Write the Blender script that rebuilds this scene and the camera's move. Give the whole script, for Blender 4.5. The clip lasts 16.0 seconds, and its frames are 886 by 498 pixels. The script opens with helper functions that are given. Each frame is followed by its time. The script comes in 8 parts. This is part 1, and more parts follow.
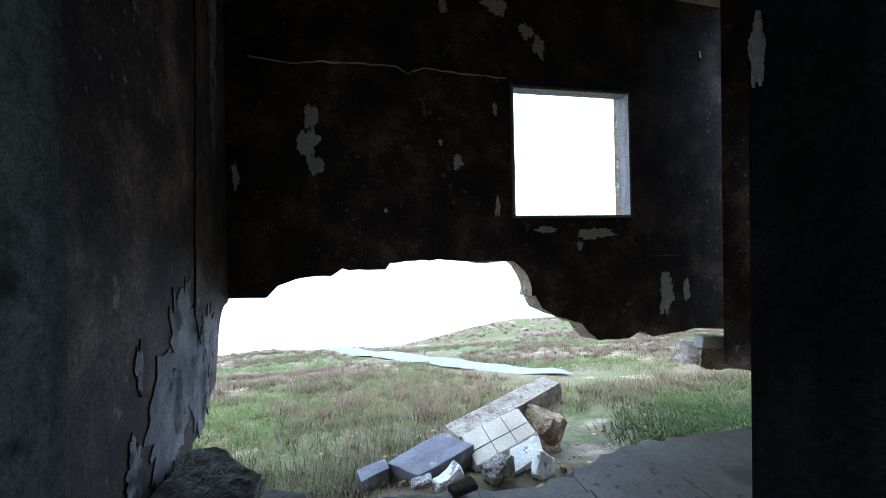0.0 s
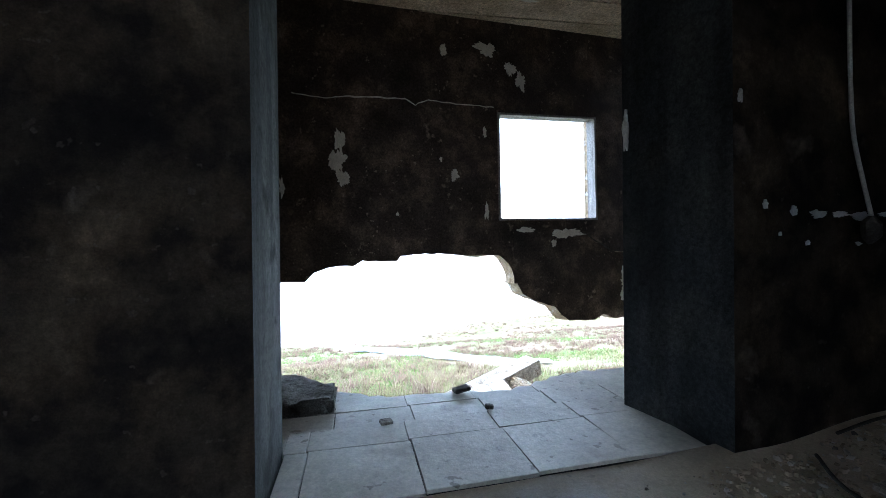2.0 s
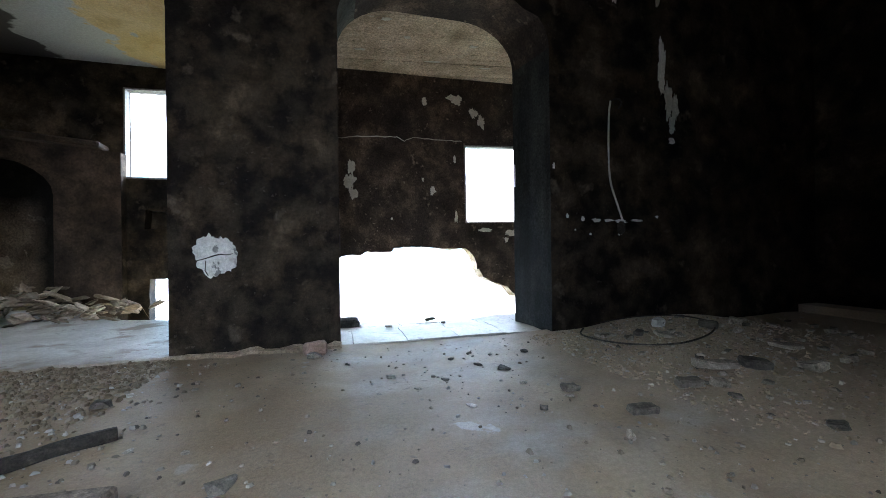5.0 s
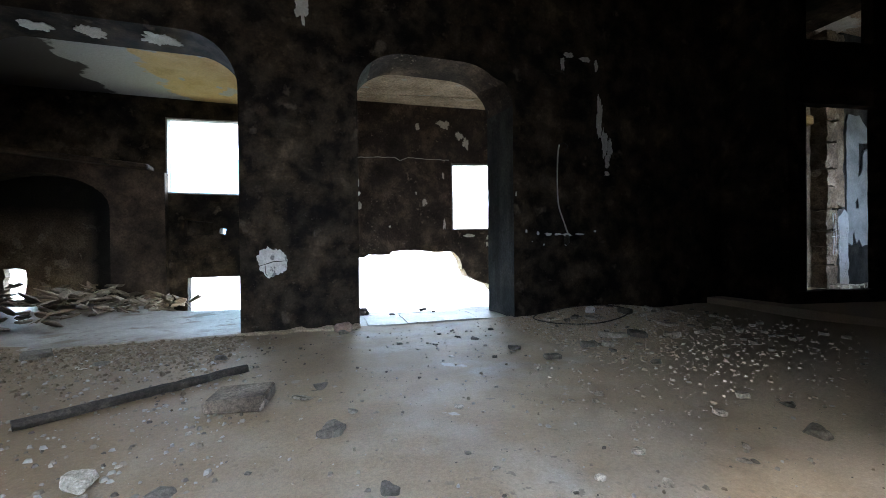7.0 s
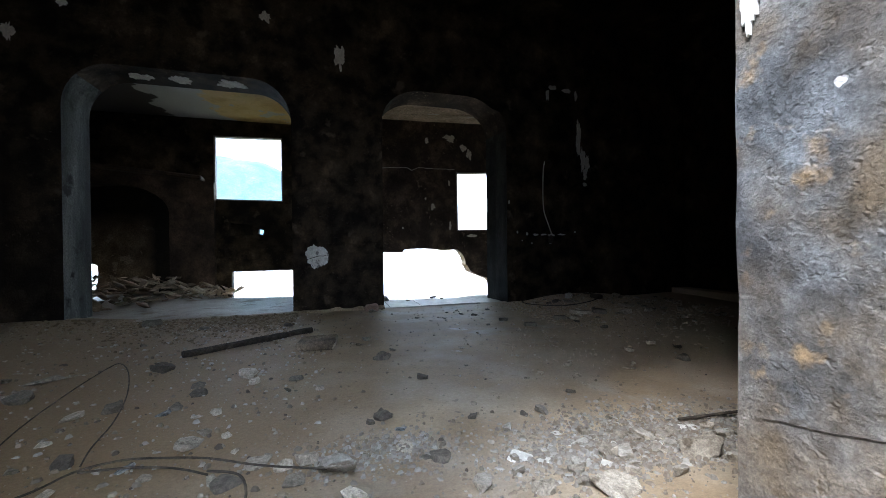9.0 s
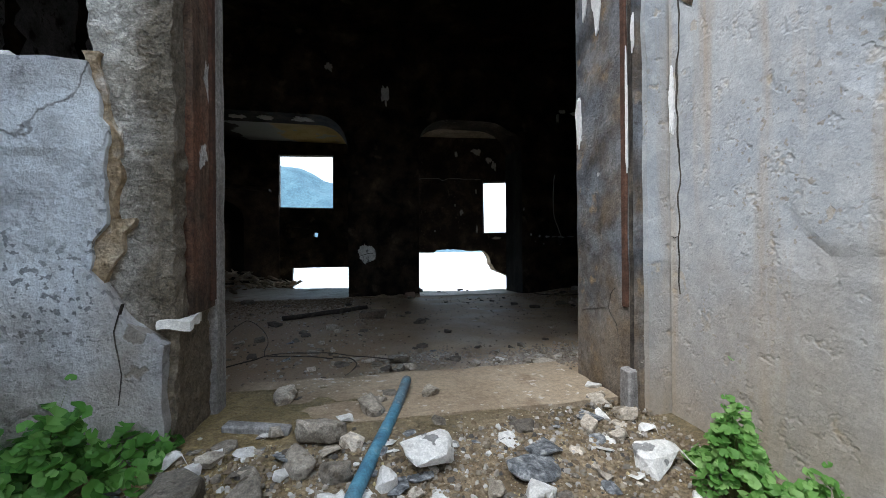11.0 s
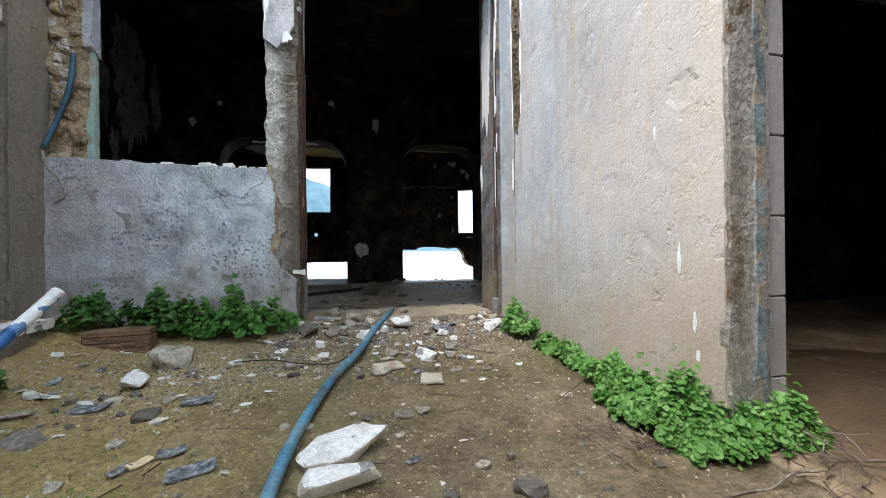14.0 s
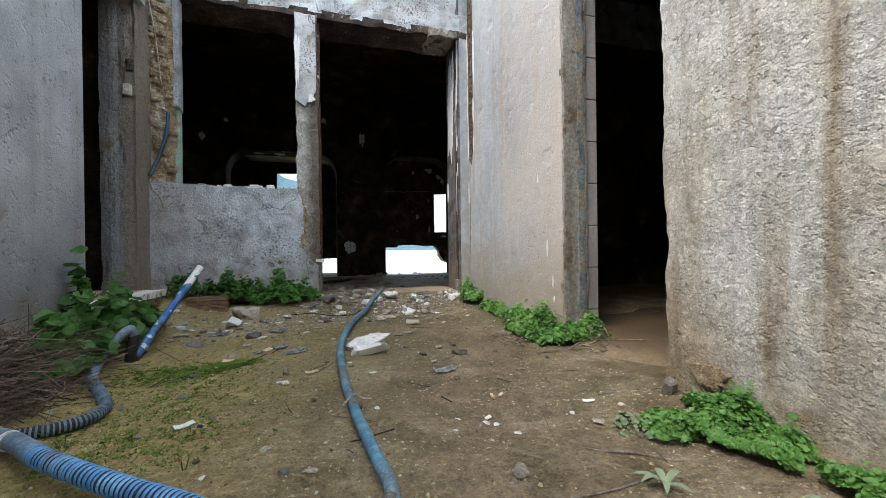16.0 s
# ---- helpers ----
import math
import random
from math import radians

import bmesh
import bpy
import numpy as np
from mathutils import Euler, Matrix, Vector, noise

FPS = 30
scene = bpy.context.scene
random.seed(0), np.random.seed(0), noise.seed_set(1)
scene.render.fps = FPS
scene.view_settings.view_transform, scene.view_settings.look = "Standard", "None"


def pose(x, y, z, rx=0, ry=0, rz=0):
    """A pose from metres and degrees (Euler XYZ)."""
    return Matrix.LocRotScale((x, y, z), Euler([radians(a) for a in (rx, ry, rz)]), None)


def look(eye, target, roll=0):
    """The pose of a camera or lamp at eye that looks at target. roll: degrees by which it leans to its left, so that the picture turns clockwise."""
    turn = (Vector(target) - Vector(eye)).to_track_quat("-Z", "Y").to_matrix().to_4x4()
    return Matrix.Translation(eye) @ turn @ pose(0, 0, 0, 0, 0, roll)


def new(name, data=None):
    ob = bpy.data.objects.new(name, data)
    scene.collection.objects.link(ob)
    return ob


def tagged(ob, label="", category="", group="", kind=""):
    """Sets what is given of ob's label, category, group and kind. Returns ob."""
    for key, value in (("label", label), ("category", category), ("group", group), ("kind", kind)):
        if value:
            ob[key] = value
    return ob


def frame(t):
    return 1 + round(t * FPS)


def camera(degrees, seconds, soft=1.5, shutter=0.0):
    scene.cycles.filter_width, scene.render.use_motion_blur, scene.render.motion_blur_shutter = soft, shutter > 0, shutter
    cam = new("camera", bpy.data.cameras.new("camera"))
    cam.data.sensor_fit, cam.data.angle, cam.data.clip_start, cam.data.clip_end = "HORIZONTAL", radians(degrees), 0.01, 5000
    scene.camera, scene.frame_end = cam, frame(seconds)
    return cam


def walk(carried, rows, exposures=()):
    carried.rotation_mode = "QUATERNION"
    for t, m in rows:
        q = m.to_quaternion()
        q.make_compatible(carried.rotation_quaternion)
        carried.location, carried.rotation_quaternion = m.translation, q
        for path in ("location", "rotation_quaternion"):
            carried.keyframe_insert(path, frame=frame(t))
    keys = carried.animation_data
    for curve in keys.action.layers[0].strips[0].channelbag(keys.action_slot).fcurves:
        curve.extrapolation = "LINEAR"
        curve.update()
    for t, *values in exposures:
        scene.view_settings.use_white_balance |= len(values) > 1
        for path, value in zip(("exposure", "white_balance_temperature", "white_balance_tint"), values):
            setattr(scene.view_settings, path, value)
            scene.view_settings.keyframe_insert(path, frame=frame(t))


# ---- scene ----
cam = camera(96.3, 16.0, soft=0.7)
PATH = [
    (0, (0.501, -0.309, 0.691), (0.959, 1.638, 0.68), -0.8),
    (0.5, (0.462, -0.481, 0.673), (0.95, 1.459, 0.662), -0.8),
    (1, (0.393, -0.631, 0.651), (0.907, 1.302, 0.644), -0.9),
    (1.5, (0.334, -0.815, 0.655), (0.841, 1.12, 0.645), -0.7),
    (2, (0.272, -0.984, 0.659), (0.768, 0.953, 0.648), -0.6),
    (2.5, (0.243, -1.139, 0.65), (0.742, 0.797, 0.637), -0.7),
    (3, (0.223, -1.337, 0.654), (0.738, 0.596, 0.639), -0.6),
    (3.5, (0.204, -1.548, 0.617), (0.728, 0.382, 0.601), -0.6),
    (4, (0.164, -1.81, 0.564), (0.684, 0.122, 0.553), -0.7),
    (4.2, (0.138, -1.932, 0.541), (0.65, 0.001, 0.551), -0.9),
    (6.3, (-0.115, -2.989, 0.622), (0.493, -1.084, 0.602), -0.4),
    (6.5, (-0.133, -3.057, 0.624), (0.471, -1.15, 0.61), -0.6),
    (7, (-0.228, -3.278, 0.654), (0.365, -1.368, 0.64), -0.6),
    (7.5, (-0.315, -3.453, 0.657), (0.276, -1.543, 0.644), -0.5),
    (8, (-0.381, -3.64, 0.646), (0.215, -1.731, 0.63), -0.5),
    (8.5, (-0.438, -3.86, 0.643), (0.161, -1.951, 0.628), -0.5),
    (9, (-0.498, -4.085, 0.634), (0.071, -2.168, 0.62), -0.6),
    (9.2, (-0.521, -4.165, 0.636), (0.029, -2.242, 0.625), -0.8),
    (11.3, (-0.674, -5.109, 0.562), (-0.266, -3.151, 0.568), -0.4),
    (11.5, (-0.675, -5.185, 0.55), (-0.263, -3.228, 0.557), -0.4),
    (12, (-0.681, -5.415, 0.557), (-0.268, -3.459, 0.564), -0.5),
    (12.5, (-0.702, -5.664, 0.569), (-0.288, -3.707, 0.576), -0.4),
    (13, (-0.729, -5.901, 0.563), (-0.307, -3.946, 0.568), -0.5),
    (13.5, (-0.771, -6.144, 0.548), (-0.329, -4.194, 0.551), -0.5),
    (14, (-0.825, -6.391, 0.542), (-0.348, -4.449, 0.543), -0.6),
    (14.5, (-0.891, -6.642, 0.525), (-0.386, -4.707, 0.526), -0.6),
    (15, (-0.966, -6.907, 0.534), (-0.445, -4.976, 0.532), -0.6),
    (15.5, (-1.025, -7.156, 0.521), (-0.477, -5.232, 0.516), -0.6),
    (16, (-1.071, -7.436, 0.513), (-0.487, -5.523, 0.507), -0.7),
]
EXPOSURES = [(0, 1.82, 5450, 10), (1, 2.42, 5450, 10), (2.2, 3.1, 5550, 10), (3.5, 4.05, 5800, 10), (7, 3.95, 5850, 10), (9, 2.6, 5950, 10), (10.2, 1.7, 6100, 10), (11.5, 1.12, 6200, 10),
             (13, 1.4, 6300, 10), (14.5, 1.5, 6450, 10), (15.5, 1.28, 6550, 10), (16, 1.13, 6600, 10)]
walk(cam, [(t, look(eye, target, roll)) for t, eye, target, roll in PATH], EXPOSURES)

# ---- world and light: bright overcast sky ----
world = bpy.data.worlds.new("overcast_sky")
scene.world = world
world.use_nodes = True
wn, wl = world.node_tree.nodes, world.node_tree.links
wn.clear()
sky = wn.new("ShaderNodeTexSky")
sky.sky_type, sky.sun_disc = "NISHITA", False
sky.sun_elevation, sky.sun_rotation = radians(49), radians(244)
sky.air_density, sky.dust_density, sky.ozone_density = 1.0, 6.0, 1.0
haze = wn.new("ShaderNodeMixRGB")
haze.inputs[0].default_value = 0.72
haze.inputs[2].default_value = (8.6, 10.0, 11.6, 1)
bg = wn.new("ShaderNodeBackground")
bg.inputs[1].default_value = 0.15
out = wn.new("ShaderNodeOutputWorld")
wl.new(sky.outputs[0], haze.inputs[1])
wl.new(haze.outputs[0], bg.inputs[0])
wl.new(bg.outputs[0], out.inputs[0])

sun_data = bpy.data.lights.new("sun", "SUN")
sun_data.energy, sun_data.angle, sun_data.color = 1.6, radians(25), (1.0, 0.98, 0.95)
sun = new("sun", sun_data)
sun.matrix_world = look((0, 0, 0), (0.52, 0.3, -0.85))


# ---- materials ----
def material(name, ramp, scale=3.0, rough=0.9, bump=0.3, fine=60.0, detail=0.35, spots=None, spot_scale=9.0, spot_at=0.62,
             stretch=(1, 1, 1), per_object=0.0, metal=0.0, spec=0.3, bump_size=0.02, pits=0.0, cloud=None, streak=None, veins=None, pit_scale=24, specks=None, peel=None, splash=None, sides=(), lumps=None):
    """A plain surface: a colour ramp over broad noise, fine grain on top, spots of another colour, bump at two scales."""
    m = bpy.data.materials.new(name)
    m.use_nodes = True
    n, l = m.node_tree.nodes, m.node_tree.links
    bsdf = n["Principled BSDF"]
    bsdf.inputs["Roughness"].default_value = rough
    bsdf.inputs["Metallic"].default_value = metal
    bsdf.inputs["Specular IOR Level"].default_value = spec
    geo = n.new("ShaderNodeNewGeometry")
    mp = n.new("ShaderNodeMapping")
    mp.inputs["Scale"].default_value = stretch
    l.new(geo.outputs["Position"], mp.inputs["Vector"])
    big = n.new("ShaderNodeTexNoise")
    big.inputs["Scale"].default_value, big.inputs["Detail"].default_value, big.inputs["Roughness"].default_value = scale, 7, 0.62
    l.new(mp.outputs[0], big.inputs["Vector"])
    grain = n.new("ShaderNodeTexNoise")
    grain.inputs["Scale"].default_value, grain.inputs["Detail"].default_value, grain.inputs["Roughness"].default_value = fine, 5, 0.68
    l.new(geo.outputs["Position"], grain.inputs["Vector"])
    cr = n.new("ShaderNodeValToRGB")
    while len(cr.color_ramp.elements) < len(ramp):
        cr.color_ramp.elements.new(0.5)
    for e, (p, c) in zip(cr.color_ramp.elements, ramp):
        e.position, e.color = p, (*c, 1)
    l.new(big.outputs["Fac"], cr.inputs[0])
    colour = cr.outputs[0]
    if spots:
        sp = n.new("ShaderNodeTexNoise")
        sp.inputs["Scale"].default_value, sp.inputs["Detail"].default_value = spot_scale, 4
        l.new(geo.outputs["Position"], sp.inputs["Vector"])
        step = n.new("ShaderNodeMapRange")
        step.inputs[1].default_value, step.inputs[2].default_value = spot_at, spot_at + 0.09
        l.new(sp.outputs["Fac"], step.inputs[0])
        mix = n.new("ShaderNodeMixRGB")
        mix.inputs[2].default_value = (*spots, 1)
        l.new(step.outputs[0], mix.inputs[0])
        l.new(colour, mix.inputs[1])
        colour = mix.outputs[0]
    def layer(colour, fac, other):
        mix = n.new("ShaderNodeMixRGB")
        mix.inputs[2].default_value = (*other, 1)
        l.new(fac, mix.inputs[0])
        l.new(colour, mix.inputs[1])
        return mix.outputs[0]

    def mask(scale, lo, hi, most, stretched=(1, 1, 1), detail_level=5):
        mq = n.new("ShaderNodeMapping")
        mq.inputs["Scale"].default_value, mq.inputs["Location"].default_value = stretched, (3.1 * scale, 1.7, 0.4)
        l.new(geo.outputs["Position"], mq.inputs["Vector"])
        tex = n.new("ShaderNodeTexNoise")
        tex.inputs["Scale"].default_value, tex.inputs["Detail"].default_value = scale, detail_level
        l.new(mq.outputs[0], tex.inputs["Vector"])
        rg = n.new("ShaderNodeMapRange")
        rg.inputs[1].default_value, rg.inputs[2].default_value, rg.inputs[4].default_value = lo, hi, most
        l.new(tex.outputs["Fac"], rg.inputs[0])
        return rg.outputs[0]

    for tint in cloud or ():   # broad tints
        colour = layer(colour, mask(tint[1], 0.45, 0.65, tint[2]), tint[0])
    if streak:                 # rain and rust runs
        colour = layer(colour, mask(streak[1], 0.52, 0.72, streak[2], (1, 1, 0.07), 6), streak[0])
    if veins:                  # hairline cracks, broken off in places
        warp = n.new("ShaderNodeTexNoise")
        warp.inputs["Scale"].default_value, warp.inputs["Detail"].default_value = 4, 5
        l.new(geo.outputs["Position"], warp.inputs["Vector"])
        va = n.new("ShaderNodeVectorMath")
        va.operation, va.inputs[1].default_value = "MULTIPLY_ADD", (0.35, 0.35, 0.35)
        l.new(warp.outputs["Color"], va.inputs[0])
        l.new(geo.outputs["Position"], va.inputs[2])
        vor = n.new("ShaderNodeTexVoronoi")
        vor.feature, vor.inputs["Scale"].default_value = "DISTANCE_TO_EDGE", veins[1]
        l.new(va.outputs[0], vor.inputs["Vector"])
        thin = n.new("ShaderNodeMapRange")
        thin.inputs[1].default_value, thin.inputs[2].default_value, thin.inputs[3].default_value, thin.inputs[4].default_value = 0.004, 0.016, 1.0, 0.0
        l.new(vor.outputs["Distance"], thin.inputs[0])
        both = n.new("ShaderNodeMath")
        both.operation = "MULTIPLY"
        l.new(thin.outputs[0], both.inputs[0])
        l.new(mask(2.3, 0.5, 0.6, 0.85), both.inputs[1])
        colour = layer(colour, both.outputs[0], veins[0])
    if specks:                 # small grains of another colour
        both = n.new("ShaderNodeMath")
        both.operation = "MULTIPLY"
        l.new(mask(specks[1], specks[3], specks[3] + 0.04, specks[2], detail_level=2), both.inputs[0])
        l.new(mask(2.6, 0.46, 0.58, 1.0), both.inputs[1])
        colour = layer(colour, both.outputs[0], specks[0])
    peeled = None
    if peel:                   # a thin coat gone in sharp-edged patches
        peeled = mask(peel[1], peel[2], peel[2] + 0.015, peel[3], detail_level=9)
        colour = layer(colour, peeled, peel[0])
    for tint, a, b, most, along, wobble in sides:   # a tint that thickens towards one end, with a ragged border
        sep, nz, lift, rg = n.new("ShaderNodeSeparateXYZ"), n.new("ShaderNodeTexNoise"), n.new("ShaderNodeMath"), n.new("ShaderNodeMapRange")
        nz.inputs["Scale"].default_value, nz.inputs["Detail"].default_value = 2.2 if wobble > 0.5 else 5.0, 8
        lift.operation, lift.inputs[1].default_value = "MULTIPLY_ADD", wobble
        rg.inputs[1].default_value, rg.inputs[2].default_value, rg.inputs[4].default_value = a + 0.5 * wobble, b + 0.5 * wobble, most
        l.new(geo.outputs["Position"], nz.inputs["Vector"])
        l.new(geo.outputs["Position"], sep.inputs[0])
        l.new(nz.outputs["Fac"], lift.inputs[0])
        l.new(sep.outputs[along], lift.inputs[2])
        l.new(lift.outputs[0], rg.inputs[0])
        colour = layer(colour, rg.outputs[0], tint)
    if splash:                 # soil splashed up from the ground
        sep, nz, lift, rg = n.new("ShaderNodeSeparateXYZ"), n.new("ShaderNodeTexNoise"), n.new("ShaderNodeMath"), n.new("ShaderNodeMapRange")
        nz.inputs["Scale"].default_value, nz.inputs["Detail"].default_value = 5, 8
        lift.operation, lift.inputs[1].default_value = "MULTIPLY_ADD", -0.7
        rg.inputs[1].default_value, rg.inputs[2].default_value, rg.inputs[3].default_value, rg.inputs[4].default_value = splash[1] - 0.35, -0.35, 0.0, splash[2]
        l.new(geo.outputs["Position"], nz.inputs["Vector"])
        l.new(geo.outputs["Position"], sep.inputs[0])
        l.new(nz.outputs["Fac"], lift.inputs[0])
        l.new(sep.outputs["Z"], lift.inputs[2])
        l.new(lift.outputs[0], rg.inputs[0])
        colour = layer(colour, rg.outputs[0], splash[0])
    if per_object:
        info = n.new("ShaderNodeObjectInfo")
        hv = n.new("ShaderNodeHueSaturation")
        mr = n.new("ShaderNodeMapRange")
        mr.inputs[3].default_value, mr.inputs[4].default_value = 1 - per_object, 1 + per_object
        l.new(info.outputs["Random"], mr.inputs[0])
        l.new(mr.outputs[0], hv.inputs["Value"])
        l.new(colour, hv.inputs["Color"])
        colour = hv.outputs[0]
    g = n.new("ShaderNodeMapRange")
    g.inputs[1].default_value, g.inputs[2].default_value = 0.3, 0.7
    g.inputs[3].default_value, g.inputs[4].default_value = 1 - detail, 1 + detail
    l.new(grain.outputs["Fac"], g.inputs[0])
    dust = n.new("ShaderNodeTexNoise")
    dust.inputs["Scale"].default_value, dust.inputs["Detail"].default_value, dust.inputs["Roughness"].default_value = fine * 3.3, 2, 0.7
    l.new(geo.outputs["Position"], dust.inputs["Vector"])
    gd = n.new("ShaderNodeMapRange")
    gd.inputs[1].default_value, gd.inputs[2].default_value = 0.32, 0.68
    gd.inputs[3].default_value, gd.inputs[4].default_value = 1 - 0.05 - 0.5 * detail, 1 + 0.05 + 0.5 * detail
    l.new(dust.outputs["Fac"], gd.inputs[0])
    gg = n.new("ShaderNodeMath")
    gg.operation = "MULTIPLY"
    l.new(g.outputs[0], gg.inputs[0])
    l.new(gd.outputs[0], gg.inputs[1])
    mul = n.new("ShaderNodeVectorMath")
    mul.operation = "MULTIPLY"
    l.new(colour, mul.inputs[0])
    l.new(gg.outputs[0], mul.inputs[1])
    l.new(mul.outputs[0], bsdf.inputs["Base Color"])
    add = n.new("ShaderNodeMath")
    add.operation = "MULTIPLY_ADD"
    add.inputs[1].default_value = 0.45
    l.new(grain.outputs["Fac"], add.inputs[0])
    l.new(big.outputs["Fac"], add.inputs[2])
    if pits:                   # scattered pock marks, broken at two sizes
        pk = n.new("ShaderNodeTexNoise")
        pk.inputs["Scale"].default_value, pk.inputs["Detail"].default_value, pk.inputs["Roughness"].default_value = pit_scale, 3, 0.7
        l.new(geo.outputs["Position"], pk.inputs["Vector"])
        cut = n.new("ShaderNodeMapRange")
        cut.inputs[1].default_value, cut.inputs[2].default_value = 0.57, 0.74
        cut.inputs[3].default_value, cut.inputs[4].default_value = 0.0, -pits
        l.new(pk.outputs["Fac"], cut.inputs[0])
        both = n.new("ShaderNodeMath")
        l.new(add.outputs[0], both.inputs[0])
        l.new(cut.outputs[0], both.inputs[1])
        add = both
    if lumps:                  # grains of the render standing proud, thick in some places and thin in others
        bend = n.new("ShaderNodeVectorMath")
        bend.operation, bend.inputs[1].default_value = "MULTIPLY_ADD", (0.03, 0.03, 0.03)
        l.new(grain.outputs["Color"], bend.inputs[0])
        l.new(geo.outputs["Position"], bend.inputs[2])
        drawn = n.new("ShaderNodeMapping")
        drawn.inputs["Scale"].default_value = (1, 1, lumps[2] if len(lumps) > 2 else 1)
        l.new(bend.outputs[0], drawn.inputs["Vector"])
        for size, share in ((lumps[1], 1.0), (lumps[1] * 2.3, 0.45)):
            cell = n.new("ShaderNodeTexVoronoi")
            cell.inputs["Scale"].default_value = size
            l.new(drawn.outputs[0], cell.inputs["Vector"])
            dome = n.new("ShaderNodeMapRange")
            dome.interpolation_type = "SMOOTHSTEP"
            dome.inputs[1].default_value, dome.inputs[2].default_value, dome.inputs[3].default_value, dome.inputs[4].default_value = 0.1, 0.62, lumps[0] * share, 0.0
            l.new(cell.outputs["Distance"], dome.inputs[0])
            thick = n.new("ShaderNodeMath")
            thick.operation = "MULTIPLY"
            l.new(dome.outputs[0], thick.inputs[0])
            l.new(mask(size * 0.12, 0.38, 0.62, 1.0), thick.inputs[1])
            both = n.new("ShaderNodeMath")
            l.new(add.outputs[0], both.inputs[0])
            l.new(thick.outputs[0], both.inputs[1])
            add = both
    if peeled:
        sunk = n.new("ShaderNodeMath")
        sunk.operation, sunk.inputs[1].default_value = "MULTIPLY_ADD", -0.25
        l.new(peeled, sunk.inputs[0])
        l.new(add.outputs[0], sunk.inputs[2])
        add = sunk
    bp = n.new("ShaderNodeBump")
    bp.inputs["Strength"].default_value, bp.inputs["Distance"].default_value = bump, bump_size
    l.new(add.outputs[0], bp.inputs["Height"])
    l.new(bp.outputs[0], bsdf.inputs["Normal"])
    return m


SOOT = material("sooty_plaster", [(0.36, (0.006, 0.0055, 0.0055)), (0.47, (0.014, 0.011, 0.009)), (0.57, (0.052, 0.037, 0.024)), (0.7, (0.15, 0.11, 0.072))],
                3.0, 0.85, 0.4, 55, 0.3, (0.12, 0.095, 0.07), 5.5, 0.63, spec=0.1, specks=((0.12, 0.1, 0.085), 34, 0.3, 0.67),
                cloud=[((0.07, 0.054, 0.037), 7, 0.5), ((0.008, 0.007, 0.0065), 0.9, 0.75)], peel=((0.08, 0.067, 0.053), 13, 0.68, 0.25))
SOOT_RED = material("sooty_red_plaster", [(0.34, (0.028, 0.021, 0.019)), (0.5, (0.065, 0.047, 0.039)), (0.62, (0.15, 0.11, 0.085)), (0.75, (0.26, 0.2, 0.16))], 3.2, 0.85, 0.35, 60, 0.6,
                    (0.24, 0.19, 0.15), 11, 0.65, spec=0.2, specks=((0.3, 0.25, 0.2), 26, 0.6, 0.66), cloud=[((0.02, 0.018, 0.018), 1.6, 0.55)])
SOOT_GREY = material("sooty_grey_plaster", [(0.34, (0.016, 0.018, 0.017)), (0.48, (0.052, 0.058, 0.054)), (0.6, (0.11, 0.117, 0.107)), (0.75, (0.21, 0.21, 0.185))], 3.5, 0.9, 0.3, 60, 0.5,
                     (0.016, 0.015, 0.014), 6, 0.56, stretch=(1, 1, 0.22), specks=((0.03, 0.03, 0.028), 30, 0.7, 0.62), streak=((0.02, 0.022, 0.022), 9, 0.85), cloud=[((0.06, 0.065, 0.045), 3, 0.5)], lumps=(0.2, 30))
SOOT_BLUE = material("sooty_blue_grey_plaster", [(0.34, (0.011, 0.012, 0.0125)), (0.5, (0.029, 0.031, 0.032)), (0.7, (0.078, 0.078, 0.074))], 3, 0.85, 0.3, 60, 0.5,
                     (0.012, 0.011, 0.011), 5, 0.58, stretch=(1, 1, 0.3), spec=0.15, streak=((0.012, 0.011, 0.011), 8, 0.8), cloud=[((0.085, 0.08, 0.068), 4, 0.4)])
CEIL = material("burnt_concrete", [(0.3, (0.3, 0.23, 0.165)), (0.5, (0.53, 0.43, 0.33)), (0.75, (0.72, 0.62, 0.52))], 2.6, 0.9, 0.5, 40, 0.5,
                (0.6, 0.55, 0.48), 12, 0.66, specks=((0.1, 0.08, 0.06), 30, 0.7, 0.64))
CEIL_YELLOW = material("peeling_yellow_paint", [(0.4, (0.5, 0.34, 0.13)), (0.5, (0.58, 0.42, 0.19)), (0.6, (0.62, 0.47, 0.24)), (0.7, (0.5, 0.36, 0.16))], 2.2, 0.8, 0.3,
                       50, 0.18, peel=((0.42, 0.42, 0.4), 2.2, 0.6, 0.95), sides=(((0.46, 0.48, 0.5), -1.75, -1.8, 0.97, "X", 1.5), ((0.05, 0.045, 0.045), -2.55, -2.6, 0.95, "X", 1.2)))
PLASTER = material("bare_white_plaster", [(0.3, (0.55, 0.52, 0.47)), (0.6, (0.7, 0.68, 0.64)), (0.8, (0.8, 0.79, 0.76))], 9, 0.9, 0.4, 90, 0.2)
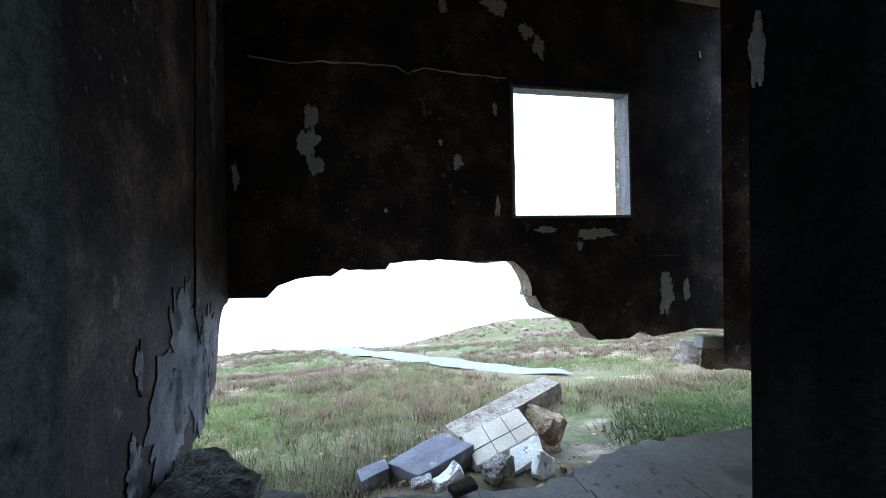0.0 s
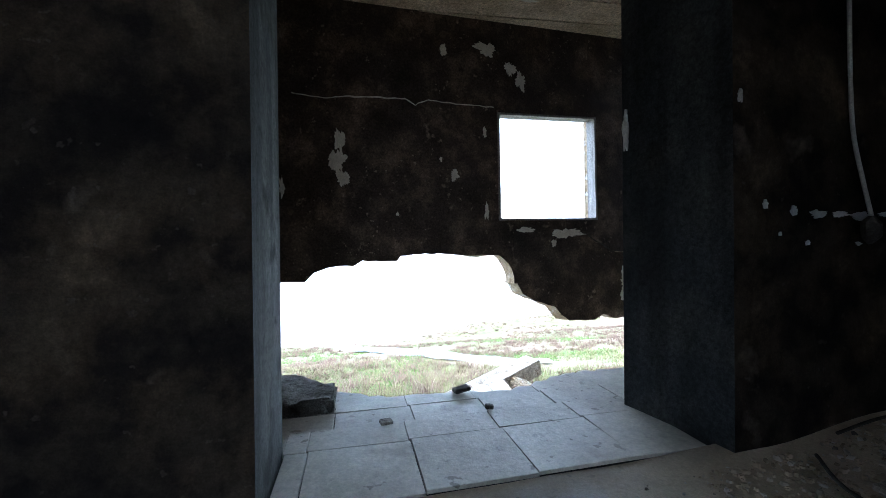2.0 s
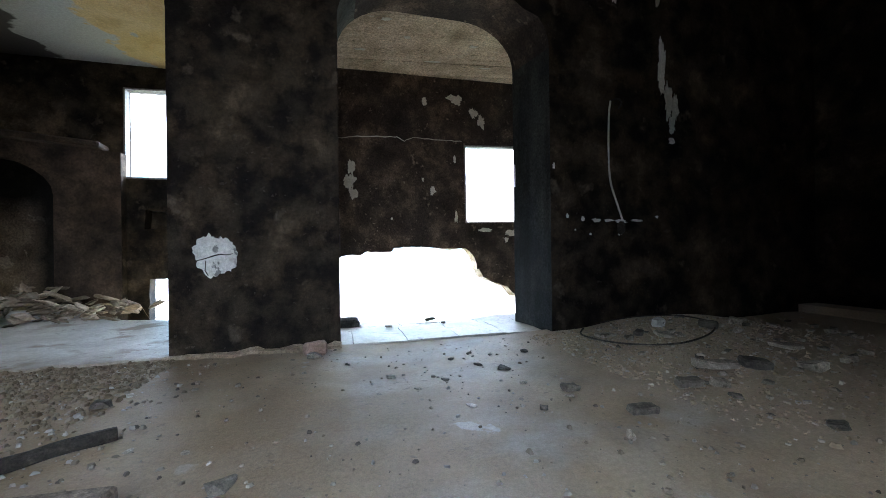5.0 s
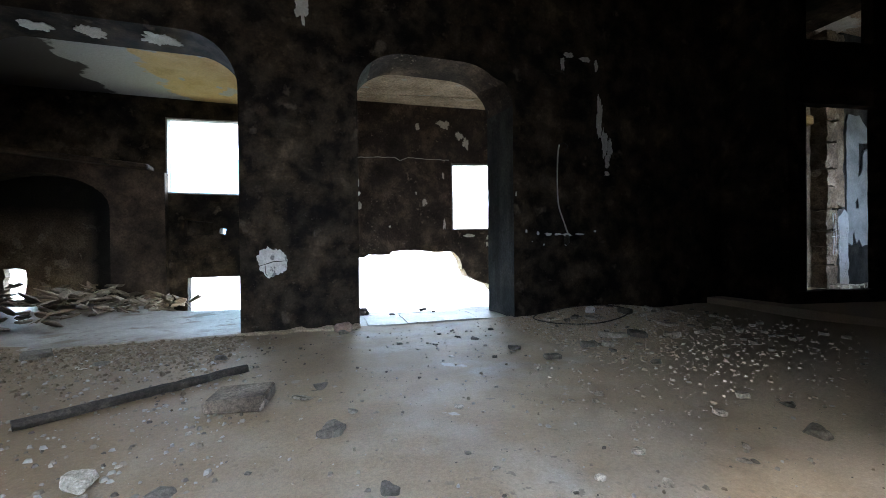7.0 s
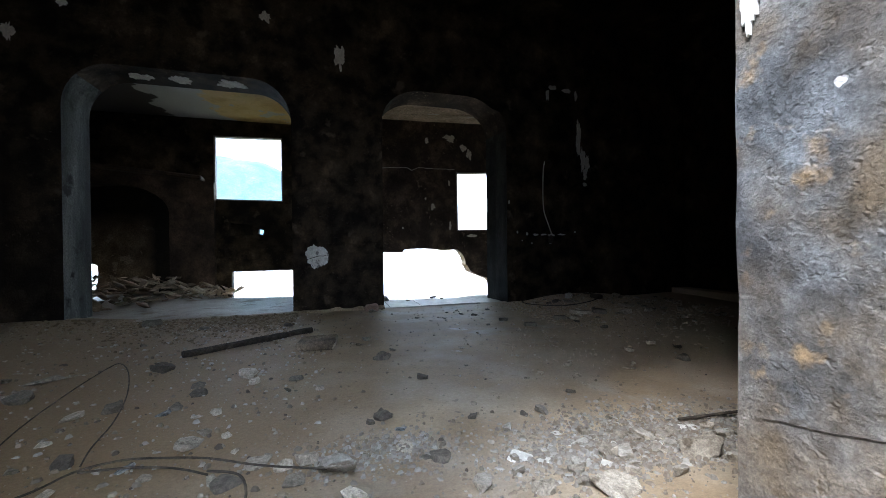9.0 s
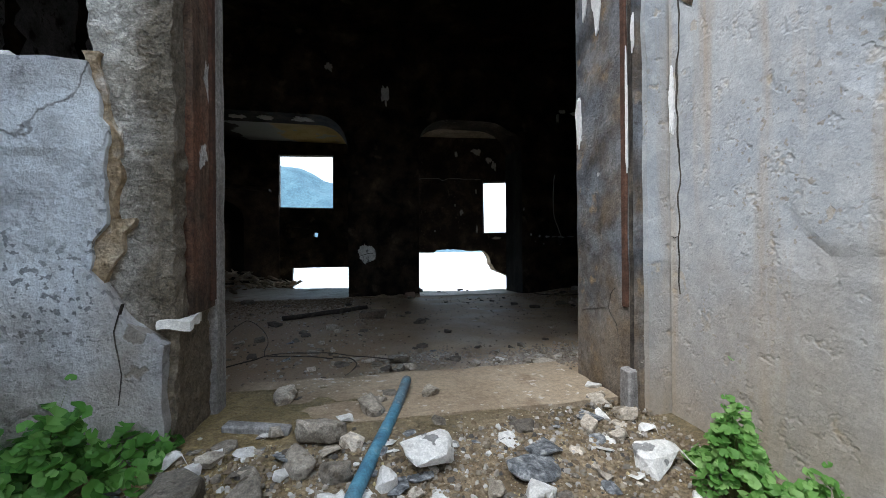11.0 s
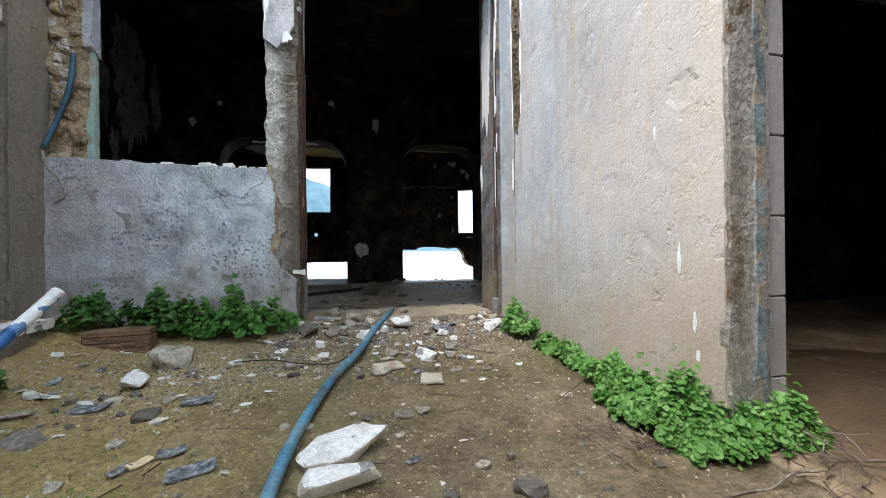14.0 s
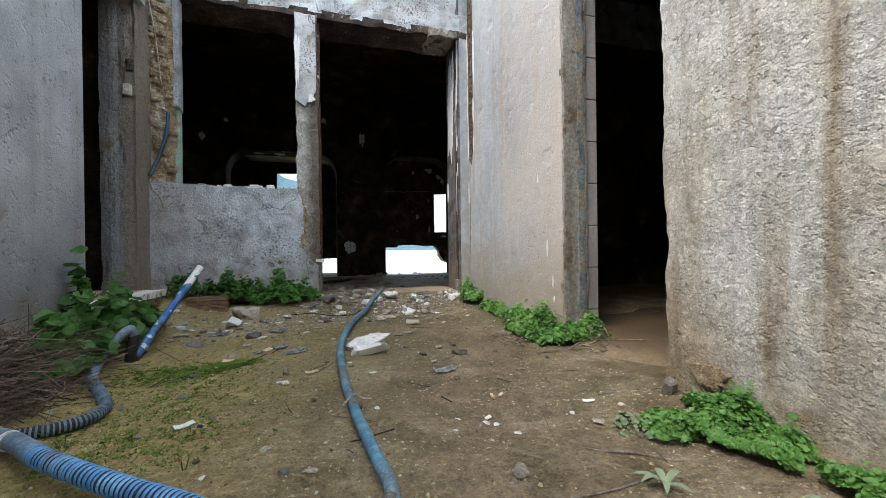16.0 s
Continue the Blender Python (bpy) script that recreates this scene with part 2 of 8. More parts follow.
RENDER_GREY = material("weathered_grey_render", [(0.30, (0.33, 0.355, 0.375)), (0.42, (0.49, 0.53, 0.565)), (0.55, (0.62, 0.67, 0.71)), (0.72, (0.74, 0.78, 0.8))],
                       3.4, 0.92, 0.75, 60, 0.14, (0.25, 0.235, 0.21), 7, 0.63, bump_size=0.028, pits=0.4, pit_scale=5.5, specks=((0.06, 0.065, 0.07), 62, 0.7, 0.57), lumps=(0.05, 30),
                       cloud=[((0.36, 0.37, 0.41), 1.1, 0.7), ((0.5, 0.45, 0.4), 2.2, 0.65), ((0.2, 0.2, 0.205), 3.6, 0.55), ((0.2, 0.2, 0.205), 8, 0.6), ((0.6, 0.64, 0.68), 9, 0.6)], streak=((0.3, 0.26, 0.21), 7, 0.45), veins=((0.08, 0.075, 0.07), 3.2), peel=((0.2, 0.175, 0.14), 6.5, 0.65, 0.75),
                       splash=((0.26, 0.21, 0.15), 0.5, 0.6),
                       sides=(((0.27, 0.245, 0.24), -1.6, -2.3, 0.6, "X", 0.8),))
RENDER_WARM = material("weathered_pale_render", [(0.3, (0.24, 0.255, 0.265)), (0.44, (0.3, 0.322, 0.34)), (0.56, (0.365, 0.388, 0.405)), (0.75, (0.43, 0.445, 0.452))],
                       2.2, 0.92, 0.5, 60, 0.1, (0.4, 0.345, 0.26), 17, 0.64, stretch=(1, 1, 0.6), bump_size=0.014, pits=0.5, pit_scale=17, specks=((0.24, 0.21, 0.165), 60, 0.7, 0.62), lumps=(0.07, 60),
                       cloud=[((0.33, 0.365, 0.41), 1.3, 0.7), ((0.31, 0.32, 0.335), 7, 0.4), ((0.52, 0.53, 0.53), 17, 0.35)], streak=((0.36, 0.28, 0.19), 16, 0.6),
                       peel=((0.38, 0.33, 0.26), 9, 0.68, 0.6), sides=(((0.52, 0.45, 0.385), -4.5, -5.45, 0.8, "Y", 1.0),), splash=((0.33, 0.26, 0.175), 0.62, 0.8))
RENDER_ROUGH = material("rough_dashed_render", [(0.3, (0.35, 0.29, 0.215)), (0.43, (0.51, 0.455, 0.38)), (0.55, (0.63, 0.595, 0.54)), (0.72, (0.74, 0.73, 0.71))],
                        3.2, 0.95, 0.9, 60, 0.3, (0.34, 0.27, 0.18), 8, 0.64, stretch=(1, 1, 0.11), bump_size=0.022, lumps=(0.42, 72, 1.5), pits=0.5, pit_scale=34, specks=((0.22, 0.17, 0.12), 42, 0.65, 0.63),
                        cloud=[((0.46, 0.38, 0.26), 1.5, 0.5), ((0.66, 0.65, 0.64), 3.5, 0.5)], streak=((0.3, 0.225, 0.14), 13, 0.85), splash=((0.36, 0.26, 0.15), 0.45, 0.65))
CONCRETE = material("old_concrete", [(0.3, (0.2, 0.19, 0.17)), (0.48, (0.36, 0.34, 0.31)), (0.7, (0.52, 0.5, 0.46))], 7, 0.95, 1.0, 42, 0.6,
                    (0.1, 0.088, 0.072), 20, 0.58, bump_size=0.06, pits=0.5, pit_scale=38, cloud=[((0.2, 0.165, 0.12), 2.2, 0.5)])
RENDER_SMOOTH = material("smooth_grey_render", [(0.3, (0.29, 0.305, 0.32)), (0.45, (0.4, 0.42, 0.44)), (0.55, (0.45, 0.47, 0.49)), (0.72, (0.52, 0.54, 0.56))], 2.6, 0.9, 0.6, 80, 0.1,
                         (0.28, 0.265, 0.24), 5, 0.64, bump_size=0.015, pits=0.7, pit_scale=14, cloud=[((0.3, 0.31, 0.325), 5, 0.5)], specks=((0.13, 0.13, 0.13), 36, 0.6, 0.64), streak=((0.28, 0.275, 0.27), 8, 0.5), splash=((0.2, 0.16, 0.11), 0.5, 0.6), lumps=(0.05, 50),
                         sides=(((0.15, 0.15, 0.155), 0.85, 0.3, 0.6, "Z", 0.9),))
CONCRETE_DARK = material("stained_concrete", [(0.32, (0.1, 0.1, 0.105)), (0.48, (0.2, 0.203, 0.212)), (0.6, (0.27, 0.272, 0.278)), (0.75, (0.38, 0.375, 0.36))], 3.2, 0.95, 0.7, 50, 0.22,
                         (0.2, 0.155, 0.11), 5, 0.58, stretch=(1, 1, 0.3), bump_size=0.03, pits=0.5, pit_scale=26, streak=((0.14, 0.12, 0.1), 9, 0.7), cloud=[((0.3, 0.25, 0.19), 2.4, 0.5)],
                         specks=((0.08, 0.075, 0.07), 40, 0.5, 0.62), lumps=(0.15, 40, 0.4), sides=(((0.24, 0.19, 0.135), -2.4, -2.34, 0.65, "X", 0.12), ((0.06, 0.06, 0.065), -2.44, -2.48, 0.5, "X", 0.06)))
PIER = material("coarse_pebble_concrete", [(0.3, (0.36, 0.345, 0.31)), (0.46, (0.53, 0.515, 0.475)), (0.62, (0.65, 0.635, 0.595)), (0.78, (0.74, 0.73, 0.7))], 9, 0.95, 0.8, 60, 0.4,
                (0.16, 0.14, 0.11), 24, 0.62, bump_size=0.035, lumps=(0.5, 75), pits=0.4, pit_scale=45, cloud=[((0.42, 0.37, 0.29), 3, 0.4)],
                sides=(((0.13, 0.104, 0.07), -1.2, -1.13, 0.85, "X", 0.12), ((0.2, 0.16, 0.11), 0.75, 0.4, 0.55, "Z", 0.6)))
BRICKY = material("broken_masonry", [(0.3, (0.2, 0.14, 0.08)), (0.5, (0.36, 0.27, 0.17)), (0.75, (0.5, 0.43, 0.33))], 8, 0.95, 1.0, 40, 0.4,
                  (0.5, 0.47, 0.42), 10, 0.6, bump_size=0.05)
# pale gravel tint past x 1.0 is lightened further for light missing there
DIRT_IN = material("dusty_floor", [(0.3, (0.28, 0.205, 0.128)), (0.5, (0.4, 0.31, 0.205)), (0.72, (0.5, 0.415, 0.3))], 1.3, 0.6, 0.25, 70, 0.16,
                   (0.42, 0.39, 0.345), 1.9, 0.59, spec=0.35, cloud=[((0.24, 0.175, 0.115), 1.0, 0.75), ((0.23, 0.175, 0.12), 5, 0.45), ((0.5, 0.475, 0.43), 3.2, 0.3)], specks=((0.15, 0.125, 0.1), 34, 0.7, 0.65),
                   peel=((0.56, 0.55, 0.53), 3.6, 0.69, 0.5),
                   sides=(((0.215, 0.147, 0.08), 0.0, -0.9, 0.92, "X", 1.4), ((0.54, 0.43, 0.3), 1.0, 1.6, 0.92, "X", 1.0)))
# lit yellow-olive of the west half is put into the colour; darker past -2.4
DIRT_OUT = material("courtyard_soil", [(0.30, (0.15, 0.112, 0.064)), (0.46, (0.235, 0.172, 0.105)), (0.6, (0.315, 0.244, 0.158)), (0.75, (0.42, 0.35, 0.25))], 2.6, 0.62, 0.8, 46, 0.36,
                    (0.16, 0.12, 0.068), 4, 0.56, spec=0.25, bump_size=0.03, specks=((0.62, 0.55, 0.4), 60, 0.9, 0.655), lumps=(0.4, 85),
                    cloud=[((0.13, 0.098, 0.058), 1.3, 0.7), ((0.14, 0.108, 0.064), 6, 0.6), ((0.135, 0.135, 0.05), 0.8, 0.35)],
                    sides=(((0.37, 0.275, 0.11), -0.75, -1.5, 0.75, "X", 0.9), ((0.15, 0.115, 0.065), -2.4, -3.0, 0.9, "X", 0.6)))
TILE = material("dusty_pale_tile", [(0.3, (0.45, 0.41, 0.33)), (0.55, (0.61, 0.565, 0.475)), (0.8, (0.7, 0.66, 0.58))], 3, 0.46, 0.35, 30, 0.12,
                (0.4, 0.35, 0.28), 5, 0.6, per_object=0.07, spec=0.5, specks=((0.2, 0.17, 0.13), 26, 0.8, 0.64), cloud=[((0.42, 0.37, 0.3), 2.6, 0.45)])
WALL_TILE = material("grey_wall_tile", [(0.3, (0.27, 0.25, 0.24)), (0.7, (0.36, 0.34, 0.33))], 3, 0.4, 0.1, 40, 0.12, (0.2, 0.17, 0.14), 6, 0.7, per_object=0.06, spec=0.5)
WOOD_FRAME = material("weathered_grey_wood", [(0.3, (0.16, 0.15, 0.14)), (0.6, (0.3, 0.29, 0.28)), (0.8, (0.42, 0.41, 0.4))], 4, 0.85, 0.4, 60, 0.4, stretch=(6, 6, 0.8))
WHITE_PAINT = material("peeling_white_paint", [(0.3, (0.62, 0.62, 0.62)), (0.7, (0.78, 0.78, 0.77))], 6, 0.6, 0.15, 60, 0.1)
STONE = material("broken_mortar_stone", [(0.3, (0.19, 0.165, 0.13)), (0.5, (0.34, 0.3, 0.245)), (0.75, (0.52, 0.47, 0.4))], 12, 0.95, 0.8, 70, 0.4, (0.14, 0.115, 0.085), 22, 0.58, per_object=0.5)
STONE_WHITE = material("white_plaster_lump", [(0.3, (0.54, 0.52, 0.48)), (0.5, (0.68, 0.67, 0.64)), (0.75, (0.78, 0.77, 0.75))], 10, 0.9, 0.6, 70, 0.2, (0.4, 0.36, 0.3), 9, 0.64, peel=((0.17, 0.17, 0.165), 13, 0.6, 0.85))
STONE_PALE = material("dusty_plaster_lump", [(0.3, (0.27, 0.24, 0.2)), (0.5, (0.4, 0.37, 0.33)), (0.75, (0.53, 0.51, 0.47))], 14, 0.95, 0.8, 70, 0.3, (0.22, 0.18, 0.14), 12, 0.6, per_object=0.2)
STONE_DARK = material("charred_stone", [(0.3, (0.075, 0.066, 0.056)), (0.6, (0.165, 0.145, 0.12)), (0.8, (0.28, 0.25, 0.21))], 10, 0.85, 0.6, 80, 0.3, per_object=0.3)
CHAR = material("charred_wood", [(0.3, (0.016, 0.014, 0.012)), (0.55, (0.05, 0.042, 0.034)), (0.75, (0.14, 0.118, 0.092))], 14, 0.85, 0.7, 60, 0.4)
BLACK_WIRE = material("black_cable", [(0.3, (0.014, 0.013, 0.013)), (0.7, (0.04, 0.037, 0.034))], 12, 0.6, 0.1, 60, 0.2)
DUSTY_WIRE = material("dusty_black_cable", [(0.3, (0.02, 0.018, 0.016)), (0.55, (0.06, 0.05, 0.04)), (0.7, (0.14, 0.115, 0.085))], 14, 0.85, 0.2, 60, 0.3)
PIPE_BLUE = material("faded_blue_pipe", [(0.3, (0.02, 0.06, 0.1)), (0.47, (0.06, 0.17, 0.25)), (0.58, (0.1, 0.27, 0.37)), (0.75, (0.24, 0.42, 0.5))], 7, 0.55, 0.2, 60, 0.25,
                     (0.035, 0.035, 0.04), 6, 0.62, spec=0.5, cloud=[((0.17, 0.14, 0.11), 5, 0.45)], specks=((0.3, 0.32, 0.32), 50, 0.6, 0.6))
TAPE = material("scuffed_white_tape", [(0.3, (0.6, 0.6, 0.58)), (0.7, (0.76, 0.76, 0.74))], 9, 0.7, 0.2, 60, 0.15, (0.4, 0.36, 0.3), 18, 0.58, peel=((0.05, 0.14, 0.32), 14, 0.58, 0.9))
PIPE_GREY = material("worn_grey_hose", [(0.3, (0.05, 0.075, 0.1)), (0.5, (0.13, 0.185, 0.235)), (0.75, (0.28, 0.33, 0.37))], 9, 0.6, 0.2, 60, 0.3, (0.16, 0.12, 0.1), 7, 0.6, cloud=[((0.08, 0.22, 0.34), 4, 0.6)])
PIPE_BRIGHT = material("bright_blue_pipe", [(0.3, (0.012, 0.06, 0.18)), (0.55, (0.02, 0.12, 0.36)), (0.75, (0.16, 0.3, 0.5))], 9, 0.5, 0.2, 60, 0.25,
                       (0.03, 0.03, 0.04), 9, 0.62, spec=0.5, cloud=[((0.05, 0.07, 0.1), 4, 0.5)], peel=((0.55, 0.6, 0.63), 17, 0.6, 0.85))


# ---- mesh helpers ----
def solid(name, bm, mat, parent=None, label="", smooth=False):
    """Links a bmesh as one mesh object."""
    bmesh.ops.recalc_face_normals(bm, faces=bm.faces)
    me = bpy.data.meshes.new(name)
    bm.to_mesh(me)
    bm.free()
    if smooth:
        me.polygons.foreach_set("use_smooth", [True] * len(me.polygons))
    me.materials.append(mat)
    ob = new(name, me)
    if parent:
        ob.parent = parent
    if label:
        ob["label"] = label
    return ob


def part(name, bm, mat, parent, label="", smooth=False):
    return solid(name, bm, mat, parent, label, smooth)


def empty(name, at=(0, 0, 0)):
    ob = new(name)
    ob.empty_display_size = 0.1
    ob.location = at
    return ob


def ragged(points, step=0.06, rough=0.012, seed=0.0, keep=()):
    """A closed outline cut into short lengths whose corners are pushed about; sides whose index is in keep stay straight."""
    res = []
    for i, a in enumerate(points):
        a, b = Vector(a), Vector(points[(i + 1) % len(points)])
        n = max(1, int((b - a).length / step)) if i not in keep else 1
        for k in range(n):
            p = a.lerp(b, k / n)
            if i not in keep and (k or (i - 1) not in keep):
                q = Vector((p.x * 9 + seed, p.y * 9, seed))
                p = p + rough * Vector((noise.noise(q) + 0.6 * noise.noise(q * 4), noise.noise(q + Vector((7, 3, 1))) + 0.6 * noise.noise(q * 4 + Vector((3, 9, 2)))))
            res.append(p)
    return res


def slab(outline, holes, m, thick, back_shift=0.0, edge_slot=0):
    """A wall or plate: an outline with holes in local (u, v), given depth along local w, laid by the matrix m."""
    bm = bmesh.new()
    loops = []
    for loop in [outline, *holes]:
        vs = [bm.verts.new((p[0], p[1], 0)) for p in loop]
        loops.append(vs)
        for i, v in enumerate(vs):
            bm.edges.new((v, vs[(i + 1) % len(vs)]))
    fill = bmesh.ops.triangle_fill(bm, use_beauty=True, use_dissolve=False, edges=bm.edges[:])
    faces = [f for f in fill["geom"] if isinstance(f, bmesh.types.BMFace)]
    twin = {}
    for vs in loops:
        for i, v in enumerate(vs):
            q = Vector((v.co.x * 5, v.co.y * 5, 3.3))
            twin[v] = bm.verts.new((v.co.x + back_shift * noise.noise(q), v.co.y + back_shift * noise.noise(q + Vector((5, 5, 5))), thick))
    for f in faces:
        bm.faces.new([twin[v] for v in reversed(f.verts)])
    for vs in loops:
        for i, v in enumerate(vs):
            w = vs[(i + 1) % len(vs)]
            bm.faces.new((v, w, twin[w], twin[v])).material_index = edge_slot
    bmesh.ops.transform(bm, matrix=m, verts=bm.verts)
    return bm


def upright(x, y, z, angle=0.0):
    """Local u along the wall (turned by angle from +x), v up, w away behind it."""
    c, s = math.cos(radians(angle)), math.sin(radians(angle))
    return Matrix(((c, 0, -s, x), (s, 0, c, y), (0, 1, 0, z), (0, 0, 0, 1)))


def box(size, at=(0, 0, 0), bevel=0.0, rot=(0, 0, 0), segments=1):
    bm = bmesh.new()
    bmesh.ops.create_cube(bm, size=1.0)
    bmesh.ops.scale(bm, vec=size, verts=bm.verts)
    if bevel:
        bmesh.ops.bevel(bm, geom=bm.edges[:], offset=bevel, segments=segments, affect="EDGES", profile=0.6)
    bmesh.ops.transform(bm, matrix=pose(*at, *rot), verts=bm.verts)
    return bm


def grid_box(lo, hi, step, push):
    """A box of small squares whose corners are moved by push(p)."""
    n = [max(1, round((hi[i] - lo[i]) / step)) for i in range(3)]
    bm = bmesh.new()
    seen = {}

    def vert(k):
        if k not in seen:
            seen[k] = bm.verts.new(push(Vector([lo[i] + (hi[i] - lo[i]) * k[i] / n[i] for i in range(3)])))
        return seen[k]
    for ax in range(3):
        a, b = (ax + 1) % 3, (ax + 2) % 3
        for side in (0, n[ax]):
            for i in range(n[a]):
                for j in range(n[b]):
                    quad = []
                    for di, dj in ((0, 0), (1, 0), (1, 1), (0, 1)):
                        k = [0, 0, 0]
                        k[ax], k[a], k[b] = side, i + di, j + dj
                        quad.append(vert(tuple(k)))
                    bm.faces.new(quad)
    return bm


def crumble(p, big, small, seed=0.0):
    """A push for weathered blocks at two scales."""
    return p + big * Vector(noise.noise_vector(p * 7 + Vector((seed, 0, 0)))) + small * Vector(noise.noise_vector(p * 26 + Vector((0, seed, 0))))


def roughen(bm, amount, scale=6.0, seed=0.0):
    for v in bm.verts:
        q = v.co * scale + Vector((seed, seed * 1.7, seed * 0.3))
        v.co += amount * Vector(noise.noise_vector(q))
    return bm


def merge(*bms):
    """Joins bmeshes into the first."""
    base = bms[0]
    for b in bms[1:]:
        me = bpy.data.meshes.new("tmp")
        b.to_mesh(me)
        b.free()
        base.from_mesh(me)
        bpy.data.meshes.remove(me)
    return base


def tube(points, radius, sides=10, cap=True, ripple=0.0, pitch=0.012, smooth_steps=6, groove=False):
    """A round bar or hose along points (smoothed), with rings when ripple is set, the hollows between them of the second material when groove is set."""
    pts = [Vector(p) for p in points]
    path = []
    for i in range(len(pts) - 1):
        p0, p1, p2, p3 = pts[max(i - 1, 0)], pts[i], pts[i + 1], pts[min(i + 2, len(pts) - 1)]
        n = smooth_steps if not ripple else max(4, int((p2 - p1).length / (pitch / 6)))
        for k in range(n):
            t = k / n
            path.append(0.5 * ((2 * p1) + (p2 - p0) * t + (2 * p0 - 5 * p1 + 4 * p2 - p3) * t * t + (3 * p1 - p0 - 3 * p2 + p3) * t ** 3))
    path.append(pts[-1])
    bm = bmesh.new()
    rings, run, low = [], 0.0, []
    up = Vector((0, 0, 1))
    for i, p in enumerate(path):
        d = (path[min(i + 1, len(path) - 1)] - path[max(i - 1, 0)]).normalized()
        side = d.cross(up)
        side = side.normalized() if side.length > 1e-3 else Vector((1, 0, 0))
        top = side.cross(d)
        if i:
            run += (p - path[i - 1]).length
        wave = math.sin(2 * math.pi * run / pitch)
        r = radius * (1 + ripple * wave)
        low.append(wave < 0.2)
        rings.append([bm.verts.new(p + r * (math.cos(a) * side + math.sin(a) * top)) for a in (2 * math.pi * k / sides for k in range(sides))])
    for a, b, hollow in zip(rings, rings[1:], low):
        for k in range(sides):
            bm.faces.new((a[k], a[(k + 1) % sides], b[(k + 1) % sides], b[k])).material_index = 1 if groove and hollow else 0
    if cap:
        bm.faces.new(rings[0])
        bm.faces.new(rings[-1])
    return bm


def smoothstep(a, b, x):
    t = min(1.0, max(0.0, (x - a) / (b - a)))
    return t * t * (3 - 2 * t)


def arch_opening(x0, x1, z0, top, rx, rz, seed=0.0):
    """An opening with a flat top whose corners are rounded by rx and rz."""
    pts = [Vector((x0, z0)), Vector((x1, z0))]
    n = 10
    for k in range(n + 1):
        a = math.pi / 2 * k / n
        pts.append(Vector((x1 - rx + rx * math.cos(a), top - rz + rz * math.sin(a))))
    for k in range(n + 1):
        a = math.pi / 2 * (1 - k / n)
        pts.append(Vector((x0 + rx - rx * math.cos(a), top - rz + rz * math.sin(a))))
    return pts


# ---- the ground: courtyard, the slope behind the house, the shore ----
def courtyard_height(x, y):
    h = -0.02 + 0.05 * smoothstep(-5.6, -4.3, y) + 0.09 * smoothstep(-4.5, -3.9, y) - 0.03 * smoothstep(-1.2, 0.2, x) * smoothstep(-4.5, -3.9, y)
    h += 0.05 * smoothstep(-0.25, 0.1, x) * smoothstep(-5.9, -6.4, y) + 0.1 * smoothstep(-1.7, -2.2, x)
    return h + 0.012 * noise.noise(Vector((x * 3, y * 3, 0))) + 0.006 * noise.noise(Vector((x * 11, y * 11, 4)))


def field_height(x, y):
    d = y - 3.0
    h = -1.25 - 0.2 * d if d < 24 else -6.05 - 0.02 * (d - 24)
    h += 0.1 * math.exp(-((x - 1.7) ** 2 + (y - 3.0) ** 2) / 0.9)
    h += 0.25 * noise.noise(Vector((x * 0.15, y * 0.15, 2))) * smoothstep(4, 12, y) + 0.1 * noise.noise(Vector((x * 0.6, y * 0.6, 5)))
    shore = 26.5 + 8 * smoothstep(2, 18, x) + 2.5 * noise.noise(Vector((x * 0.08, 0, 8)))
    h = h - 3.0 * smoothstep(shore, shore + 9, y) if y > shore else h
    return max(h, -9.5)


def ground_height(x, y):
    a = courtyard_height(x, y)
    if y < -3.5:
        return a if abs(x) < 8 else a
    if y < 2.6:
        return -0.3 - 0.95 * smoothstep(0.2, 2.6, y)
    return field_height(x, y)


def axis(lo, hi, step, far, grow):
    c = [lo + step * i for i in range(int((hi - lo) / step) + 1)]
    for sign in (-1, 1):
        s, v, add = step, (lo if sign < 0 else c[-1]), []
        while abs(v) < far:
            s *= grow
            v += sign * s
            add.append(v)
        c = add[::-1] + c if sign < 0 else c + add
    return c


def sheet(xs, ys, height):
    vs = [(x, y, height(x, y)) for y in ys for x in xs]
    n = len(xs)
    fs = [(j * n + i, j * n + i + 1, (j + 1) * n + i + 1, (j + 1) * n + i) for j in range(len(ys) - 1) for i in range(n - 1)]
    me = bpy.data.meshes.new("sheet")
    me.from_pydata(vs, [], fs)
    me.polygons.foreach_set("use_smooth", [True] * len(me.polygons))
    return me


FIELD = material("seaside_meadow", [(0.30, (0.115, 0.078, 0.056)), (0.44, (0.105, 0.082, 0.05)), (0.54, (0.08, 0.084, 0.033)), (0.64, (0.058, 0.088, 0.021)), (0.8, (0.15, 0.125, 0.08))],
                 0.45, 0.95, 0.6, 5, 0.4, (0.23, 0.18, 0.13), 0.8, 0.6)
xs = axis(-2.8, 1.2, 0.05, 3200, 1.13)
ys = sorted(set([round(-8.2 + 0.05 * i, 3) for i in range(96)] + [-3.4 + 0.5 * i for i in range(13)] + [3.1 + 0.3 * i for i in range(90)]
                + [30.3 + 0.3 * (1.1 ** i - 1) / 0.1 for i in range(75)] + [-8.4 - 0.1 * (1.16 ** i - 1) / 0.16 for i in range(56)]))
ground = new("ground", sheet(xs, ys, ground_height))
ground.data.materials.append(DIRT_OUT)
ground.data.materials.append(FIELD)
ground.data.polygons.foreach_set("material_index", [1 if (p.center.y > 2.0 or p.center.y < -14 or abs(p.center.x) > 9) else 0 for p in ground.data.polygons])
tagged(ground, "brown courtyard soil and green seaside meadow sloping to shore", "ground", kind="structure")

